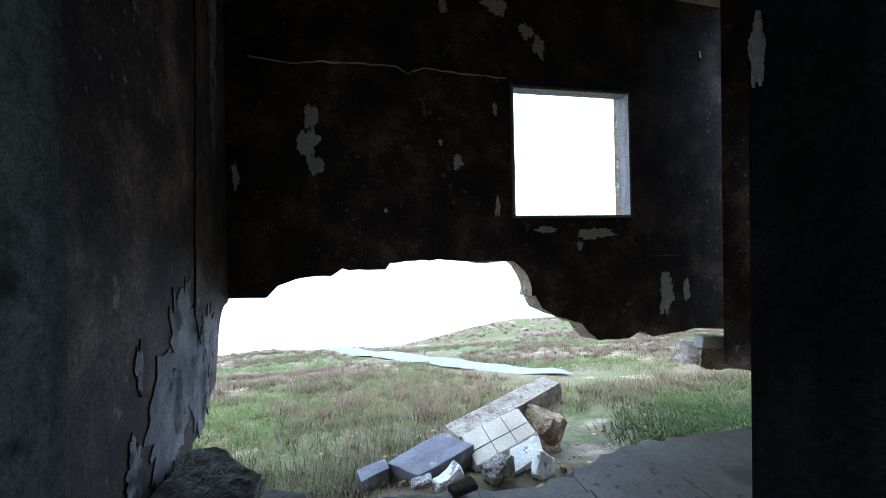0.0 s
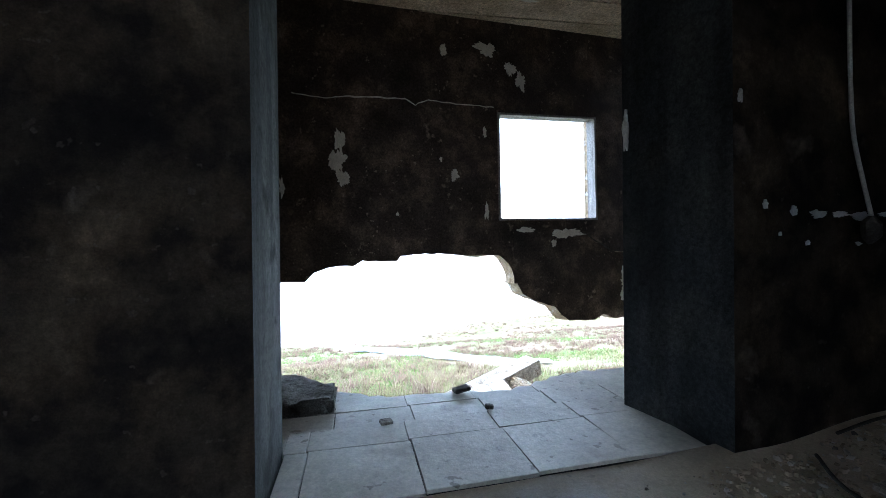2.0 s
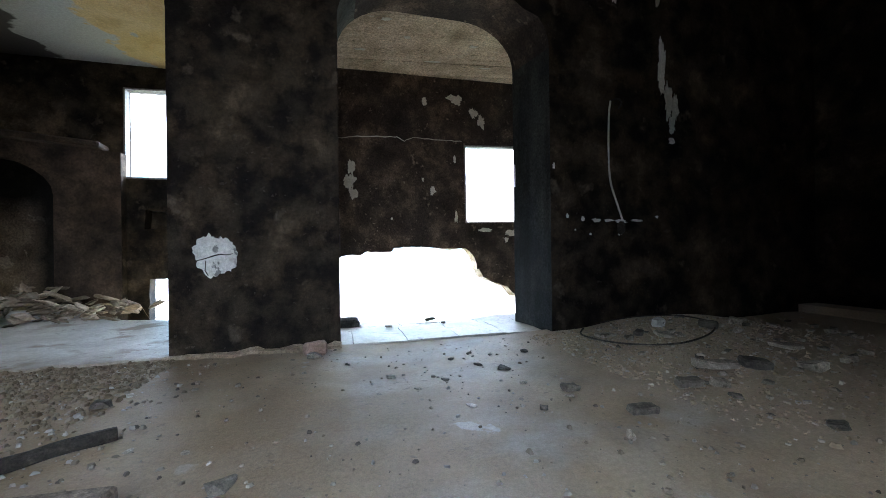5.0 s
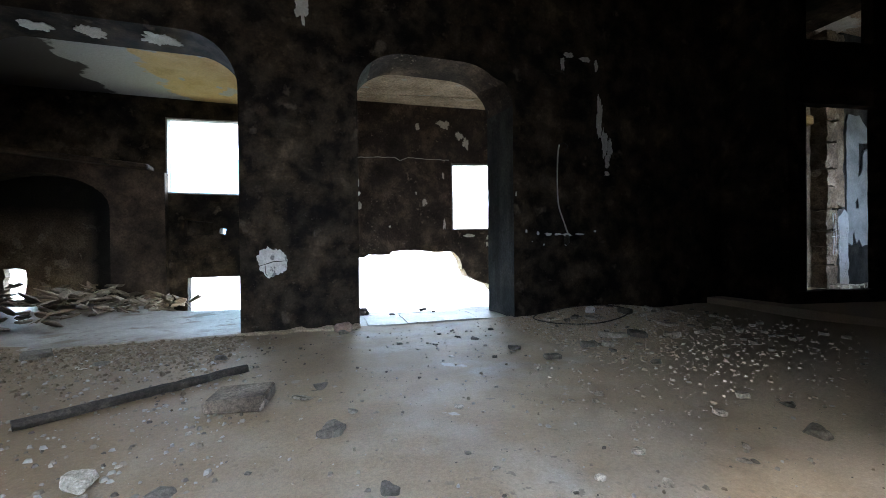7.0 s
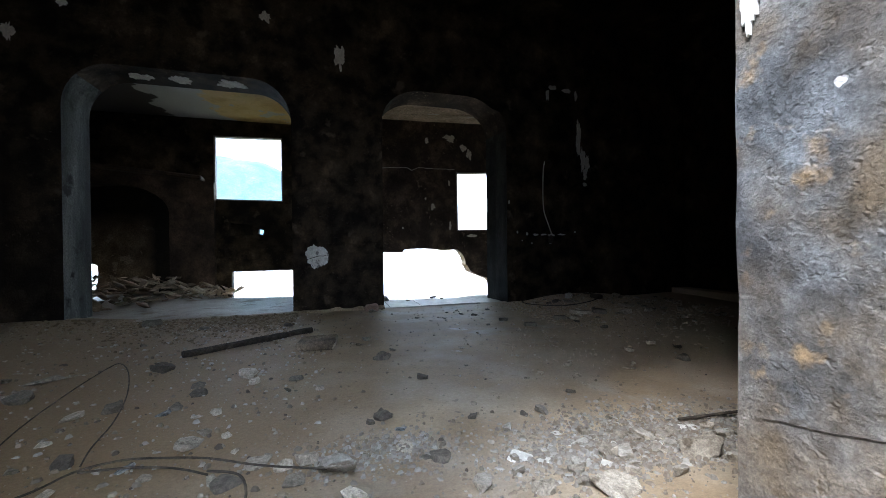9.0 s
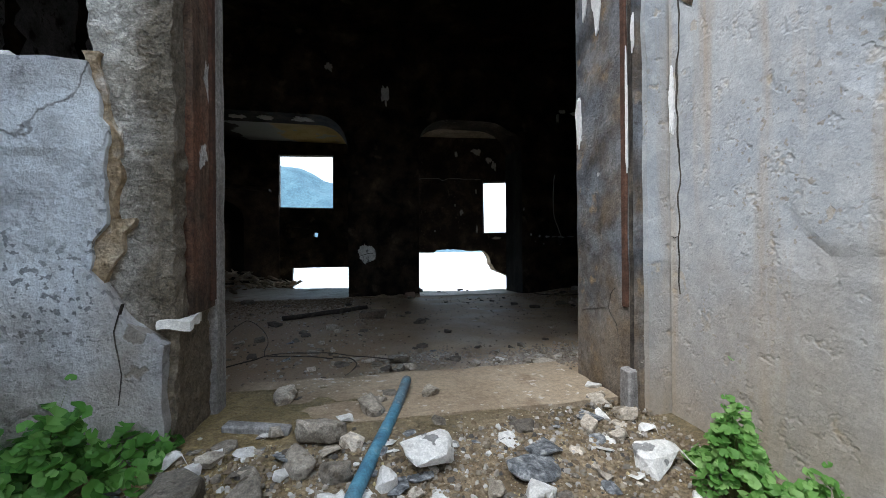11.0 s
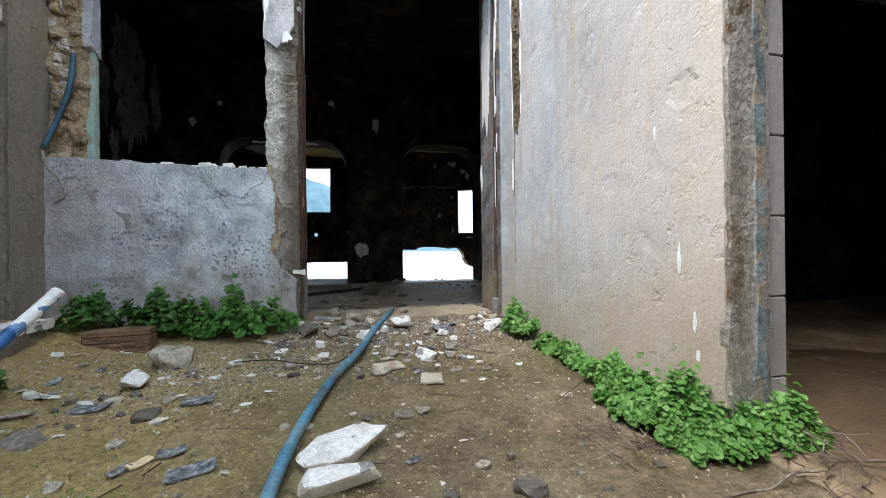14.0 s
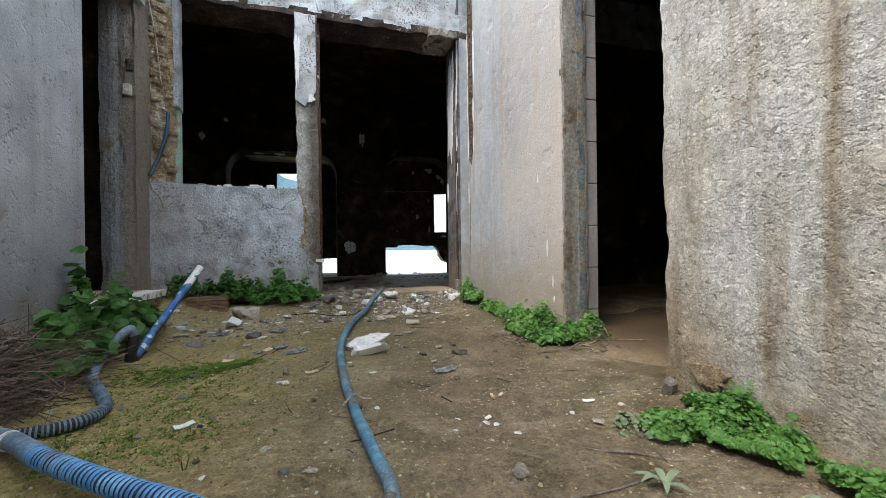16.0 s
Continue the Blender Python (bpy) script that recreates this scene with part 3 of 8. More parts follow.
SEA = material("hazy_sea", [(0.4, (0.5, 0.54, 0.56)), (0.6, (0.62, 0.65, 0.66))], 0.05, 0.3, 0.1, 2, 0.05, spec=0.5)
bm = bmesh.new()
for q in ((-3500, 20, -6.75), (3500, 20, -6.75), (3500, 4200, -6.75), (-3500, 4200, -6.75)):
    bm.verts.new(q)
bm.faces.new(bm.verts)
tagged(solid("water", bm, SEA), "pale hazy sea under an overcast sky", "sea", kind="structure")

# the slow stream across the meadow
WATER = material("stream_water", [(0.4, (0.1, 0.117, 0.133)), (0.6, (0.15, 0.168, 0.185))], 0.6, 0.55, 0.05, 5, 0.05, spec=0.2)
STREAM = [Vector(p) for p in ((-1.6, 28.5), (0.4, 22.5), (2.05, 17.5), (3.5, 11.35), (4.45, 9.2), (5.15, 7.2))]


def along_stream(t):
    i = min(int(t * 5), 4)
    return STREAM[i].lerp(STREAM[i + 1], t * 5 - i) + Vector((0.12 * math.sin(t * 23), 0.1 * math.sin(t * 17 + 1)))


bm = bmesh.new()
prev = None
for i in range(81):
    c = along_stream(i / 80)
    w = (0.36 + 0.1 * noise.noise(Vector((i * 0.35, 0, 0)))) * smoothstep(80.5, 70, i) + 0.03 * max(0, c.y - 9)
    a = bm.verts.new((c.x - w, c.y - 0.35 * w, field_height(c.x, c.y) + 0.07))
    b = bm.verts.new((c.x + w, c.y + 0.35 * w, field_height(c.x, c.y) + 0.07))
    if prev:
        bm.faces.new((prev[0], a, b, prev[1]))
    prev = (a, b)
tagged(solid("stream", bm, WATER), "narrow pale stream crossing the shrubby meadow", "stream", kind="structure")

# far mountain across the bay, sea haze put into its colour
HILL = material("haze_tinted_mountain", [(0.35, (0.05, 0.10, 0.13)), (0.6, (0.075, 0.14, 0.17)), (0.8, (0.11, 0.18, 0.2))], 0.02, 0.95, 0.5, 0.15, 0.3)
def hill_height(x, y):
    ridge = 330 * math.exp(-((x + 420) / 560) ** 2) + 60 * smoothstep(1500, -200, x)
    return (ridge * (1 + 0.25 * noise.noise(Vector((x * 0.006, y * 0.006, 1))))) * smoothstep(1300, 1850, y) * smoothstep(2700, 1900, y) - 8
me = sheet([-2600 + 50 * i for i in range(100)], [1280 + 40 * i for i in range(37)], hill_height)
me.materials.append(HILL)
tagged(new("backdrop", me), "far mountain with sea haze painted in as blue-green", "mountain", kind="structure")

# store floor soil: indoor shade painted dark, light by the doorway painted pale
STORE_SOIL = material("shade_tinted_store_soil", [(0.3, (0.03, 0.02, 0.012)), (0.5, (0.06, 0.041, 0.024)), (0.72, (0.1, 0.072, 0.045))], 1.8, 0.5, 0.4, 45, 0.3, bump_size=0.02, sides=(((0.09, 0.064, 0.04), 1.5, 0.7, 0.85, "X", 0.9), ((0.15, 0.102, 0.06), 0.9, 0.4, 0.85, "X", 0.7), ((0.36, 0.275, 0.175), 0.5, 0.22, 0.6, "X", 0.6)), cloud=[((0.03, 0.022, 0.014), 2.5, 0.5)], specks=((0.4, 0.34, 0.26), 50, 0.7, 0.65), peel=((0.2, 0.155, 0.11), 2.0, 0.6, 0.6))

# ---- the building ----
T = 0.42                       # arch wall
ROOM_TOP = 3.25

# wall between the big room and the back rooms, with two openings of rounded top
right_arch = arch_opening(0.075, 1.40, -0.1, 2.27, 0.42, 0.34)
left_arch = arch_opening(-2.60, -0.80, -0.1, 2.23, 0.36, 0.38)
bm = slab([(-4.2, -0.3), (4.35, -0.3), (4.35, ROOM_TOP), (-4.2, ROOM_TOP)], [right_arch, left_arch], upright(0, 0, 0), T, 0, 1)
for v in bm.verts:             # worn, rounded right jamb
    if v.co.y < 0.01 and 1.3 < v.co.x < 1.45 and v.co.z < 2.3:
        v.co.x += 0.07
wall_arches = tagged(solid("wall_arches", bm, SOOT), "soot-blackened plaster wall with two round-topped openings", "wall", kind="structure")
wall_arches.data.materials.append(SOOT_GREY)
wall_arches.data.materials.append(SOOT_BLUE)
wall_arches.data.materials.append(SOOT_RED)
for p in wall_arches.data.polygons:
    if p.material_index == 1 and not (-0.1 < p.center.x < 0.2 or p.center.x < -2.5):
        p.material_index = (3 if p.center.x > 0 else 0) if p.center.z > 1.95 else 2

# back wall of the small room, its lower part broken away
A_FAR = 5.71
far_m = upright(0.3, 2.42, 0, A_FAR)
hole_edge = [(4.2, -0.16), (3.66, -0.10), (3.5, -0.12), (3.15, -0.13), (2.96, -0.08), (2.85, -0.13), (2.53, -0.11), (2.37, 0.03), (2.12, 0.12), (1.99, 0.19),
             (1.93, 0.29), (1.9, 0.30), (1.88, 0.43), (1.84, 0.49), (1.75, 0.574), (1.06, 0.592), (0.78, 0.587), (0.74, 0.537), (0.50, 0.541), (0.447, 0.562),
             (0.374, 0.515), (0.215, 0.51), (0.052, 0.462), (-0.006, 0.386), (-0.24, 0.389)]
outline = [(-0.5, 0.36), (-0.5, 3.1), (4.4, 3.1), (4.4, -0.2)] + hole_edge
outline = [((x - 0.3) * 1.005, z) for x, z in outline]
outline = ragged(outline, 0.05, 0.016, 3.0, keep=(0, 1, 2))
win = [((x - 0.3) * 1.005, z) for x, z in ((1.735, 0.905), (2.895, 0.925), (2.88, 2.005), (1.725, 1.935))]
wall_far = tagged(solid("wall_far", slab(outline, [win, [(2.84, 0.585), (3.0, 0.578), (3.19, 0.576), (3.19, 0.592), (3.02, 0.594), (2.84, 0.592)]], far_m, 0.18, 0.04, 1), SOOT_RED),
                  "soot-dark back wall with its lower half broken away", "wall", kind="structure")
wall_far.data.materials.append(BRICKY)

# side walls of the small room
left_room_wall = [(0.42, -0.3), (1.4, -0.3), (1.55, -0.12), (1.75, -0.08), (2.0, 0.0), (2.08, 0.22), (2.2, 0.35), (2.4, 0.39), (2.4, 3.1), (0.42, 3.1)]
bm = slab(ragged(left_room_wall, 0.05, 0.02, 5.0, keep=(0, 7, 8, 9)), [], Matrix(((-0.1, 0, -1, 0.005), (1, 0, -0.1, 0), (0, 1, 0, 0), (0, 0, 0, 1))), 0.25)
wall_small_room = tagged(solid("wall_small_room", bm, SOOT_RED), "scorched red-brown plaster side wall flaking to grey", "wall", kind="structure")
bm = slab([(0.42, -0.4), (2.6, -0.4), (2.6, 3.1), (0.42, 3.1)], [], Matrix(((-0.1, 0, 1, 4.04), (1, 0, 0.1, 0), (0, 1, 0, 0), (0, 0, 0, 1))), 0.25)
tagged(solid("wall_small_room_east", bm, SOOT_RED), "scorched plaster side wall of the small room", "wall", kind="structure")

# ceiling of the small room: bare concrete with board marks
bm = bmesh.new()
for j in range(24):            # imprint of the boards, each a little above or below the next
    y0, y1 = 0.3 + 0.115 * j, 0.3 + 0.115 * (j + 1) - 0.006
    d = 0.012 * noise.noise(Vector((j * 1.9, 0, 0)))
    q = [bm.verts.new((x, y, 2.70 + 0.062 * (x - 0.1) + d)) for x, y in ((-0.4, y0), (4.4, y0), (4.4, y1), (-0.4, y1))]
    w = [bm.verts.new((v.co.x, v.co.y, v.co.z + 0.12)) for v in q]
    bm.faces.new(q)
    for k in range(4):
        bm.faces.new((q[k], w[k], w[(k + 1) % 4], q[(k + 1) % 4]))
bm = merge(bm, box((4.8, 2.8, 0.14), (2.0, 1.68, 2.92), 0, (0, -3.55, 0)))
tagged(solid("ceiling_small_room", bm, CEIL), "smoke-stained bare concrete ceiling with board marks", "ceiling", kind="structure")

hearth_hole = [Vector((-2.62, -0.45))]
for k in range(15):
    a = math.pi * k / 14
    hearth_hole.append(Vector((-3.35 + 0.73 * math.cos(a), 1.15 + 0.40 * math.sin(a))))
hearth_hole.append(Vector((-4.08, -0.45)))
# left back room: back wall with a window and a low breach, side walls, ceiling
bm = slab([(-4.2, -0.5), (-0.55, -0.5), (-0.55, 3.1), (-4.2, 3.1)],
          [[(-2.07, 1.355), (-1.12, 1.35), (-1.12, 2.34), (-2.07, 2.315)],
           [Vector(p) for p in ragged([(-1.86, -0.45), (-0.72, -0.45), (-0.72, 0.29), (-1.2, 0.285), (-1.85, 0.28)], 0.06, 0.008, 2.0)],
           hearth_hole,
           [Vector(p) for p in ragged([(-1.49, 0.85), (-1.41, 0.84), (-1.4, 0.91), (-1.47, 0.925)], 0.02, 0.008, 4.0)],
           [Vector(p) for p in ragged([(-1.89, 0.82), (-1.55, 0.83), (-1.56, 1.0), (-1.88, 1.02)], 0.05, 0.012, 6.0)]],
          upright(0, 2.55, 0), 0.16)
wall_hearth = tagged(solid("wall_hearth", bm, SOOT), "soot-black back wall with a window and low breach", "wall", kind="structure")
part("niche_back", box((0.5, 0.1, 0.34), (-1.74, 2.78, 0.92)), SOOT, wall_hearth)
bm = slab([(0.42, -0.4), (2.55, -0.4), (2.55, 3.1), (0.42, 3.1)], [], Matrix(((0, 0, 1, -4.2), (1, 0, 0, 0), (0, 1, 0, 0), (0, 0, 0, 1))), 0.2)
tagged(solid("wall_hearth_west", bm, SOOT), "soot-black side wall of the hearth room", "wall", kind="structure")
bm = merge(box((3.8, 2.6, 0.2), (-2.2, 1.6, 2.66)))
tagged(solid("ceiling_hearth_room", bm, CEIL_YELLOW), "peeling yellow-painted ceiling with soot stains", "ceiling", kind="structure")

HEARTH = material("scorched_brown_render", [(0.3, (0.1, 0.075, 0.052)), (0.5, (0.21, 0.16, 0.115)), (0.72, (0.38, 0.31, 0.24))], 5, 0.9, 0.6, 50, 0.5, cloud=[((0.03, 0.025, 0.02), 2, 0.6)], peel=((0.36, 0.31, 0.25), 4, 0.66, 0.7))
# sooty black at top and right also paints in the shade of the recess
HEARTH_BACK = material("soot_and_shade_hearth_render", [(0.3, (0.1, 0.075, 0.052)), (0.5, (0.21, 0.16, 0.115)), (0.72, (0.38, 0.31, 0.24))], 5, 0.9, 0.6, 50, 0.5, cloud=[((0.03, 0.025, 0.02), 2, 0.6)], peel=((0.36, 0.31, 0.25), 4, 0.66, 0.7),
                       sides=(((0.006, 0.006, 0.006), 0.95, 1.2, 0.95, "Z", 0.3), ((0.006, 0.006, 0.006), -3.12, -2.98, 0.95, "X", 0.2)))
SURROUND = material("smoked_red_brown_render", [(0.32, (0.02, 0.016, 0.014)), (0.48, (0.08, 0.055, 0.039)), (0.62, (0.15, 0.105, 0.074)), (0.76, (0.24, 0.18, 0.13))], 2.6, 0.9, 0.5, 50, 0.4, cloud=[((0.015, 0.013, 0.012), 1.4, 0.6)])
# the hearth: a broad arched recess with a plaster mantel
hearth = empty("fireplace", (-3.2, 2.3, 0))
tagged(hearth, "blackened built-in fireplace with a broad arch and mantel", "fireplace")
arch = [Vector((-2.62, -0.1))]
for k in range(15):
    a = math.pi * k / 14
    arch.append(Vector((-3.35 + 0.73 * math.cos(a), 1.15 + 0.40 * math.sin(a))))
arch.append(Vector((-4.08, -0.1)))
face = [(-4.18, -0.3), (-2.05, -0.3), (-2.05, 1.6), (-4.18, 1.8)]
part("surround", slab(face, [arch], upright(3.2, 0.13, 0), 0.115, 0, 1), SURROUND, hearth).data.materials.append(SOOT)
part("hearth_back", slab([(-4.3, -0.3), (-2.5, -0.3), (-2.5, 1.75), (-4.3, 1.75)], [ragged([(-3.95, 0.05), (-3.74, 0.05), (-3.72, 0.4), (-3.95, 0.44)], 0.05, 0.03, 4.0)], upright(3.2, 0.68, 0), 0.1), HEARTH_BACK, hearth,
     "brown scorched hearth back, recess shade painted at top and right")
part("hearth_side", box((0.1, 0.34, 2.0), (0.64, 0.52, 0.75)), SOOT, hearth)
part("hearth_side", box((0.1, 0.34, 2.0), (-0.95, 0.52, 0.75)), SOOT, hearth)
part("hearth_top", box((1.7, 0.34, 0.1), (-0.15, 0.52, 1.68)), SOOT, hearth)
part("mantel", roughen(box((2.1, 0.22, 0.06), (-0.02, 0.1, 1.74), 0.015, (0, 5.4, 0)), 0.012), SURROUND, hearth, "scorched plaster mantel shelf")

# big room: side walls, front wall, ceiling
bm = slab([(-3.96, -0.3), (0.0, -0.3), (0.0, ROOM_TOP), (-3.96, ROOM_TOP)], [], Matrix(((0, 0, -1, -3.3), (1, 0, 0, 0), (0, 1, 0, 0), (0, 0, 0, 1))), 0.3)
wall_west = tagged(solid("wall_west", bm, SOOT), "soot-black side wall with patches of bared plaster", "wall", kind="structure")
doorway = [(0.102, 0.19), (0.997, 0.19), (0.997, 1.97), (0.102, 1.98)]
transom = [(0.2, 2.58), (0.93, 2.57), (0.93, 3.08), (0.2, 3.08)]
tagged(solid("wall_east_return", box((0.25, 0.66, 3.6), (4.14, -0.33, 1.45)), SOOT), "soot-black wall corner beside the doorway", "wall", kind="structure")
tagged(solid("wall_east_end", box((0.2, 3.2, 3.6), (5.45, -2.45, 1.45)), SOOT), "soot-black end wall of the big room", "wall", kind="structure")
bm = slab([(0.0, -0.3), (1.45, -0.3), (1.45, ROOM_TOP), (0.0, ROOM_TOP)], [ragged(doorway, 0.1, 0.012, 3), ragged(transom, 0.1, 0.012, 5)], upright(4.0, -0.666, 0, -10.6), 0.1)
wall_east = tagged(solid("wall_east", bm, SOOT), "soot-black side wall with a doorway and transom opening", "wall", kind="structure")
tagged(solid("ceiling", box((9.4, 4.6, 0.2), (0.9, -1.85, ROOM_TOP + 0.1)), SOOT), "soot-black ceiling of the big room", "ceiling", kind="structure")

# room beyond the east doorway, lit from its far side
bm = slab([(-2.6, -0.3), (2.6, -0.3), (2.6, 3.6), (-2.6, 3.6)], [[(-1.9, 1.9), (-1.45, 1.9), (-1.45, 3.3), (-1.9, 3.3)]], Matrix(((0, 0, 1, 7.2), (1, 0, 0, 0), (0, 1, 0, 0), (0, 0, 0, 1))), 0.25)
tagged(solid("wall_side_room", bm, RENDER_WARM), "smoke-stained plaster wall of the side room", "wall", kind="structure")
tagged(solid("wall_side_room_north", box((3.0, 0.2, 3.9), (5.75, 1.0, 1.65)), SOOT_GREY), "smoke-stained grey wall", "wall", kind="structure")
tagged(solid("wall_side_room_south", slab([(5.55, -0.3), (7.2, -0.3), (7.2, 3.6), (5.55, 3.6)], [[(5.75, 1.0), (6.9, 1.0), (6.9, 2.4), (5.75, 2.4)]], upright(0, -2.7, 0), 0.2), SOOT_GREY), "smoke-stained grey wall", "wall", kind="structure")
tagged(solid("ceiling_side_room", box((3.2, 3.9, 0.2), (5.75, -0.8, 3.55)), CEIL), "flaking concrete ceiling of the side room", "ceiling", kind="structure")

# front wall: window with a low parapet, slender pier, doorway, lintel
FY = -3.96
def torn_edge(z):
    """Where the parapet's render breaks off over the pier."""
    rows = ((0.0, -1.275), (0.47, -1.275), (0.55, -1.24), (0.62, -1.232), (0.655, -1.208), (0.74, -1.214), (0.86, -1.208), (0.92, -1.226), (1.0, -1.247), (1.1, -1.262))
    for (a, p), (b, q) in zip(rows, rows[1:]):
        if a <= z <= b:
            return p + (q - p) * (z - a) / (b - a)
    return -1.265


def parapet_push(p):
    q = p.copy()
    front = p.y < FY
    if front:
        gone = smoothstep(0.12, 0.17, noise.noise(p * 3.1 + Vector((4, 2, 7)))) + 0.6 * smoothstep(0.3, 0.35, noise.noise(p * 7.3 + Vector((1, 8, 2))))
        q.y += 0.006 * noise.noise(p * 2.3) + 0.004 * noise.noise(p * 14) + 0.005 * gone
    if p.x > -1.262:           # torn edge over the pier
        q.x = torn_edge(p.z) + 0.008 * noise.noise(Vector((0, 0, p.z * 24))) + (0.012 * noise.noise(Vector((3, 0, p.z * 45))) if front else -0.02)
    if p.z > 1.0:
        q.z += 0.016 * noise.noise(Vector((p.x * 9, p.y * 9, 0))) + 0.02 * smoothstep(-1.6, -2.3, p.x)
    return q


bm = grid_box((-2.3, FY - 0.022, -0.2), (-1.245, FY + 0.24, 1.01), 0.018, parapet_push)
wall_parapet = tagged(solid("wall_parapet", bm, RENDER_GREY), "low grey rendered parapet below the open window", "wall", kind="structure")
def pier_push(p):
    q = crumble(p, 0.012, 0.007, 8.0) + 0.004 * Vector(noise.noise_vector(p * 60))
    if p.x < -1.25:
        q.x += 0.022 * noise.noise(Vector((0, 0, p.z * 3.1))) + 0.012 * noise.noise(Vector((0, 5, p.z * 9)))
    return q


bm = grid_box((-1.258, FY + 0.005, -0.2), (-1.09, FY + 0.3, 2.47), 0.012, pier_push)
wall_pier = tagged(solid("wall_pier", bm, PIER), "slender crumbling concrete pier between window and doorway", "pillar", kind="structure")
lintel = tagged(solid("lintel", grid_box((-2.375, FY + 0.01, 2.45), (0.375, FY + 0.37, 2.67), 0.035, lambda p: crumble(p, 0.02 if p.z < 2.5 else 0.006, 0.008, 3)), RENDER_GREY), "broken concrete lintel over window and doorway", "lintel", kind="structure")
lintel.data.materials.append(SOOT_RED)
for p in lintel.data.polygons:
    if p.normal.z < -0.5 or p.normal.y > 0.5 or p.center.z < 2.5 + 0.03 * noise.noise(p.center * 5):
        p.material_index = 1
tagged(solid("wall_front_upper", box((9.0, 0.3, 0.7), (0.1, FY + 0.2, 3.02)), RENDER_GREY), "grey rendered wall above the lintel", "wall", kind="structure")
tagged(solid("wall_front_east", box((5.3, 0.3, 3.4), (2.89, FY + 0.21, 1.4)), SOOT), "soot-dark inner front wall", "wall", kind="structure")
tagged(solid("wall_front_west", box((0.9, 0.3, 3.4), (-2.93, FY + 0.16, 1.4)), SOOT), "soot-dark inner front wall", "wall", kind="structure")

# right-hand courtyard wall up to the side doorway, its tiled end, and the rough pier beyond
def court_push(p):
    q = p.copy()
    if p.x < 0.26:
        q.x += smoothstep(-4.08, -4.3, p.y) * (0.006 * noise.noise(p * 2.2) + 0.0015 * noise.noise(p * 12) + 0.004 * smoothstep(0.42, 0.6, noise.noise(p * 8 + Vector((3, 3, 3)))))
        if p.y < -5.44:
            q.y += 0.012 * noise.noise(Vector((0, 0, p.z * 9))) + 0.008 * noise.noise(Vector((0, 3, p.z * 25)))
    return q


bm = grid_box((0.25, -5.46, -0.25), (0.35, -3.96, 3.35), 0.024, court_push)
wall_court_east = tagged(solid("wall_court_east", bm, RENDER_WARM), "tall weathered cream-grey rendered courtyard wall", "wall", kind="structure")
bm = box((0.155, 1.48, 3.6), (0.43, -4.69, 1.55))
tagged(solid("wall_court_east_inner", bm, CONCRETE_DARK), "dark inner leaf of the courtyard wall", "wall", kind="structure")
def dashed_push(p):
    q = p.copy()
    s = Vector((p.x * 15, p.y * 15, p.z * 6))
    q.x -= 0.003 * noise.noise(s) + 0.012 * noise.noise(Vector((p.y * 4, 0, p.z * 1.5))) if p.x < 0.05 else 0
    q.y += 0.014 * noise.noise(s + Vector((5, 5, 5))) + 0.01 * noise.noise(s * 3) if p.y > -6.38 else 0
    return q


bm = grid_box((0.045, -9.4, -0.25), (0.34, -6.37, 3.35), 0.028, dashed_push)
wall_court_pier = tagged(solid("wall_court_pier", bm, RENDER_ROUGH), "rough-cast weathered pale wall beside the side doorway", "wall", kind="structure")
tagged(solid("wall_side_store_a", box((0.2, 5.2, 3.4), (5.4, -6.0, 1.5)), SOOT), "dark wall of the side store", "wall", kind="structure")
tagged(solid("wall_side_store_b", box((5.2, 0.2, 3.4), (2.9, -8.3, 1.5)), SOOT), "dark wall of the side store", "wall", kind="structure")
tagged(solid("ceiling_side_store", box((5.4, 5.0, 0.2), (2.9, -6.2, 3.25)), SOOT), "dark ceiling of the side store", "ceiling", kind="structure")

# left-hand courtyard wall, doorway and corner pier
bm = box((0.3, 5.0, 3.6), (-2.4, -7.4, 1.55), 0.015)
wall_court_west = tagged(solid("wall_court_west", bm, RENDER_SMOOTH), "tall grey rendered courtyard wall", "wall", kind="structure")
def board_push(p):
    q = crumble(p, 0.006, 0.003, 6.0)
    if p.y < -4.1:
        q.y += 0.026 * noise.noise(Vector((math.floor((p.x + 3) / 0.05) * 3.7, 0, 0))) + 0.012 * smoothstep(0.25, 0.4, noise.noise(Vector((p.x * 14, 0, p.z * 4))))
    return q


bm = grid_box((-2.50, -4.19, -0.2), (-2.29, -3.89, 3.3), 0.02, board_push)
wall_corner_pier = tagged(solid("wall_corner_pier", bm, CONCRETE_DARK), "stained grey concrete corner pier", "pillar", kind="structure")
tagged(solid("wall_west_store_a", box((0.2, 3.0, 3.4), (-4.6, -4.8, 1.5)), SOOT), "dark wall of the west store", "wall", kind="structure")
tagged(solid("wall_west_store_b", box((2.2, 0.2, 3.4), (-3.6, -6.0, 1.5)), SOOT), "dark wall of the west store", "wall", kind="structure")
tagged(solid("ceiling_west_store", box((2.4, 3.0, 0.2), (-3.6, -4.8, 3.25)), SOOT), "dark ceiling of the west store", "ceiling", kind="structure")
tagged(solid("lintel_west", box((0.3, 0.85, 1.2), (-2.4, -4.55, 2.85)), RENDER_SMOOTH), "wall over the narrow side doorway", "lintel", kind="structure")
tagged(solid("lintel_east", box((0.25, 1.0, 1.1), (0.375, -5.9, 2.9)), RENDER_WARM), "wall over the side doorway", "lintel", kind="structure")
tagged(solid("wall_court_far", box((3.2, 0.3, 3.0), (-1.1, -10.6, 1.3)), RENDER_GREY), "plain wall closing the courtyard", "wall", kind="structure")


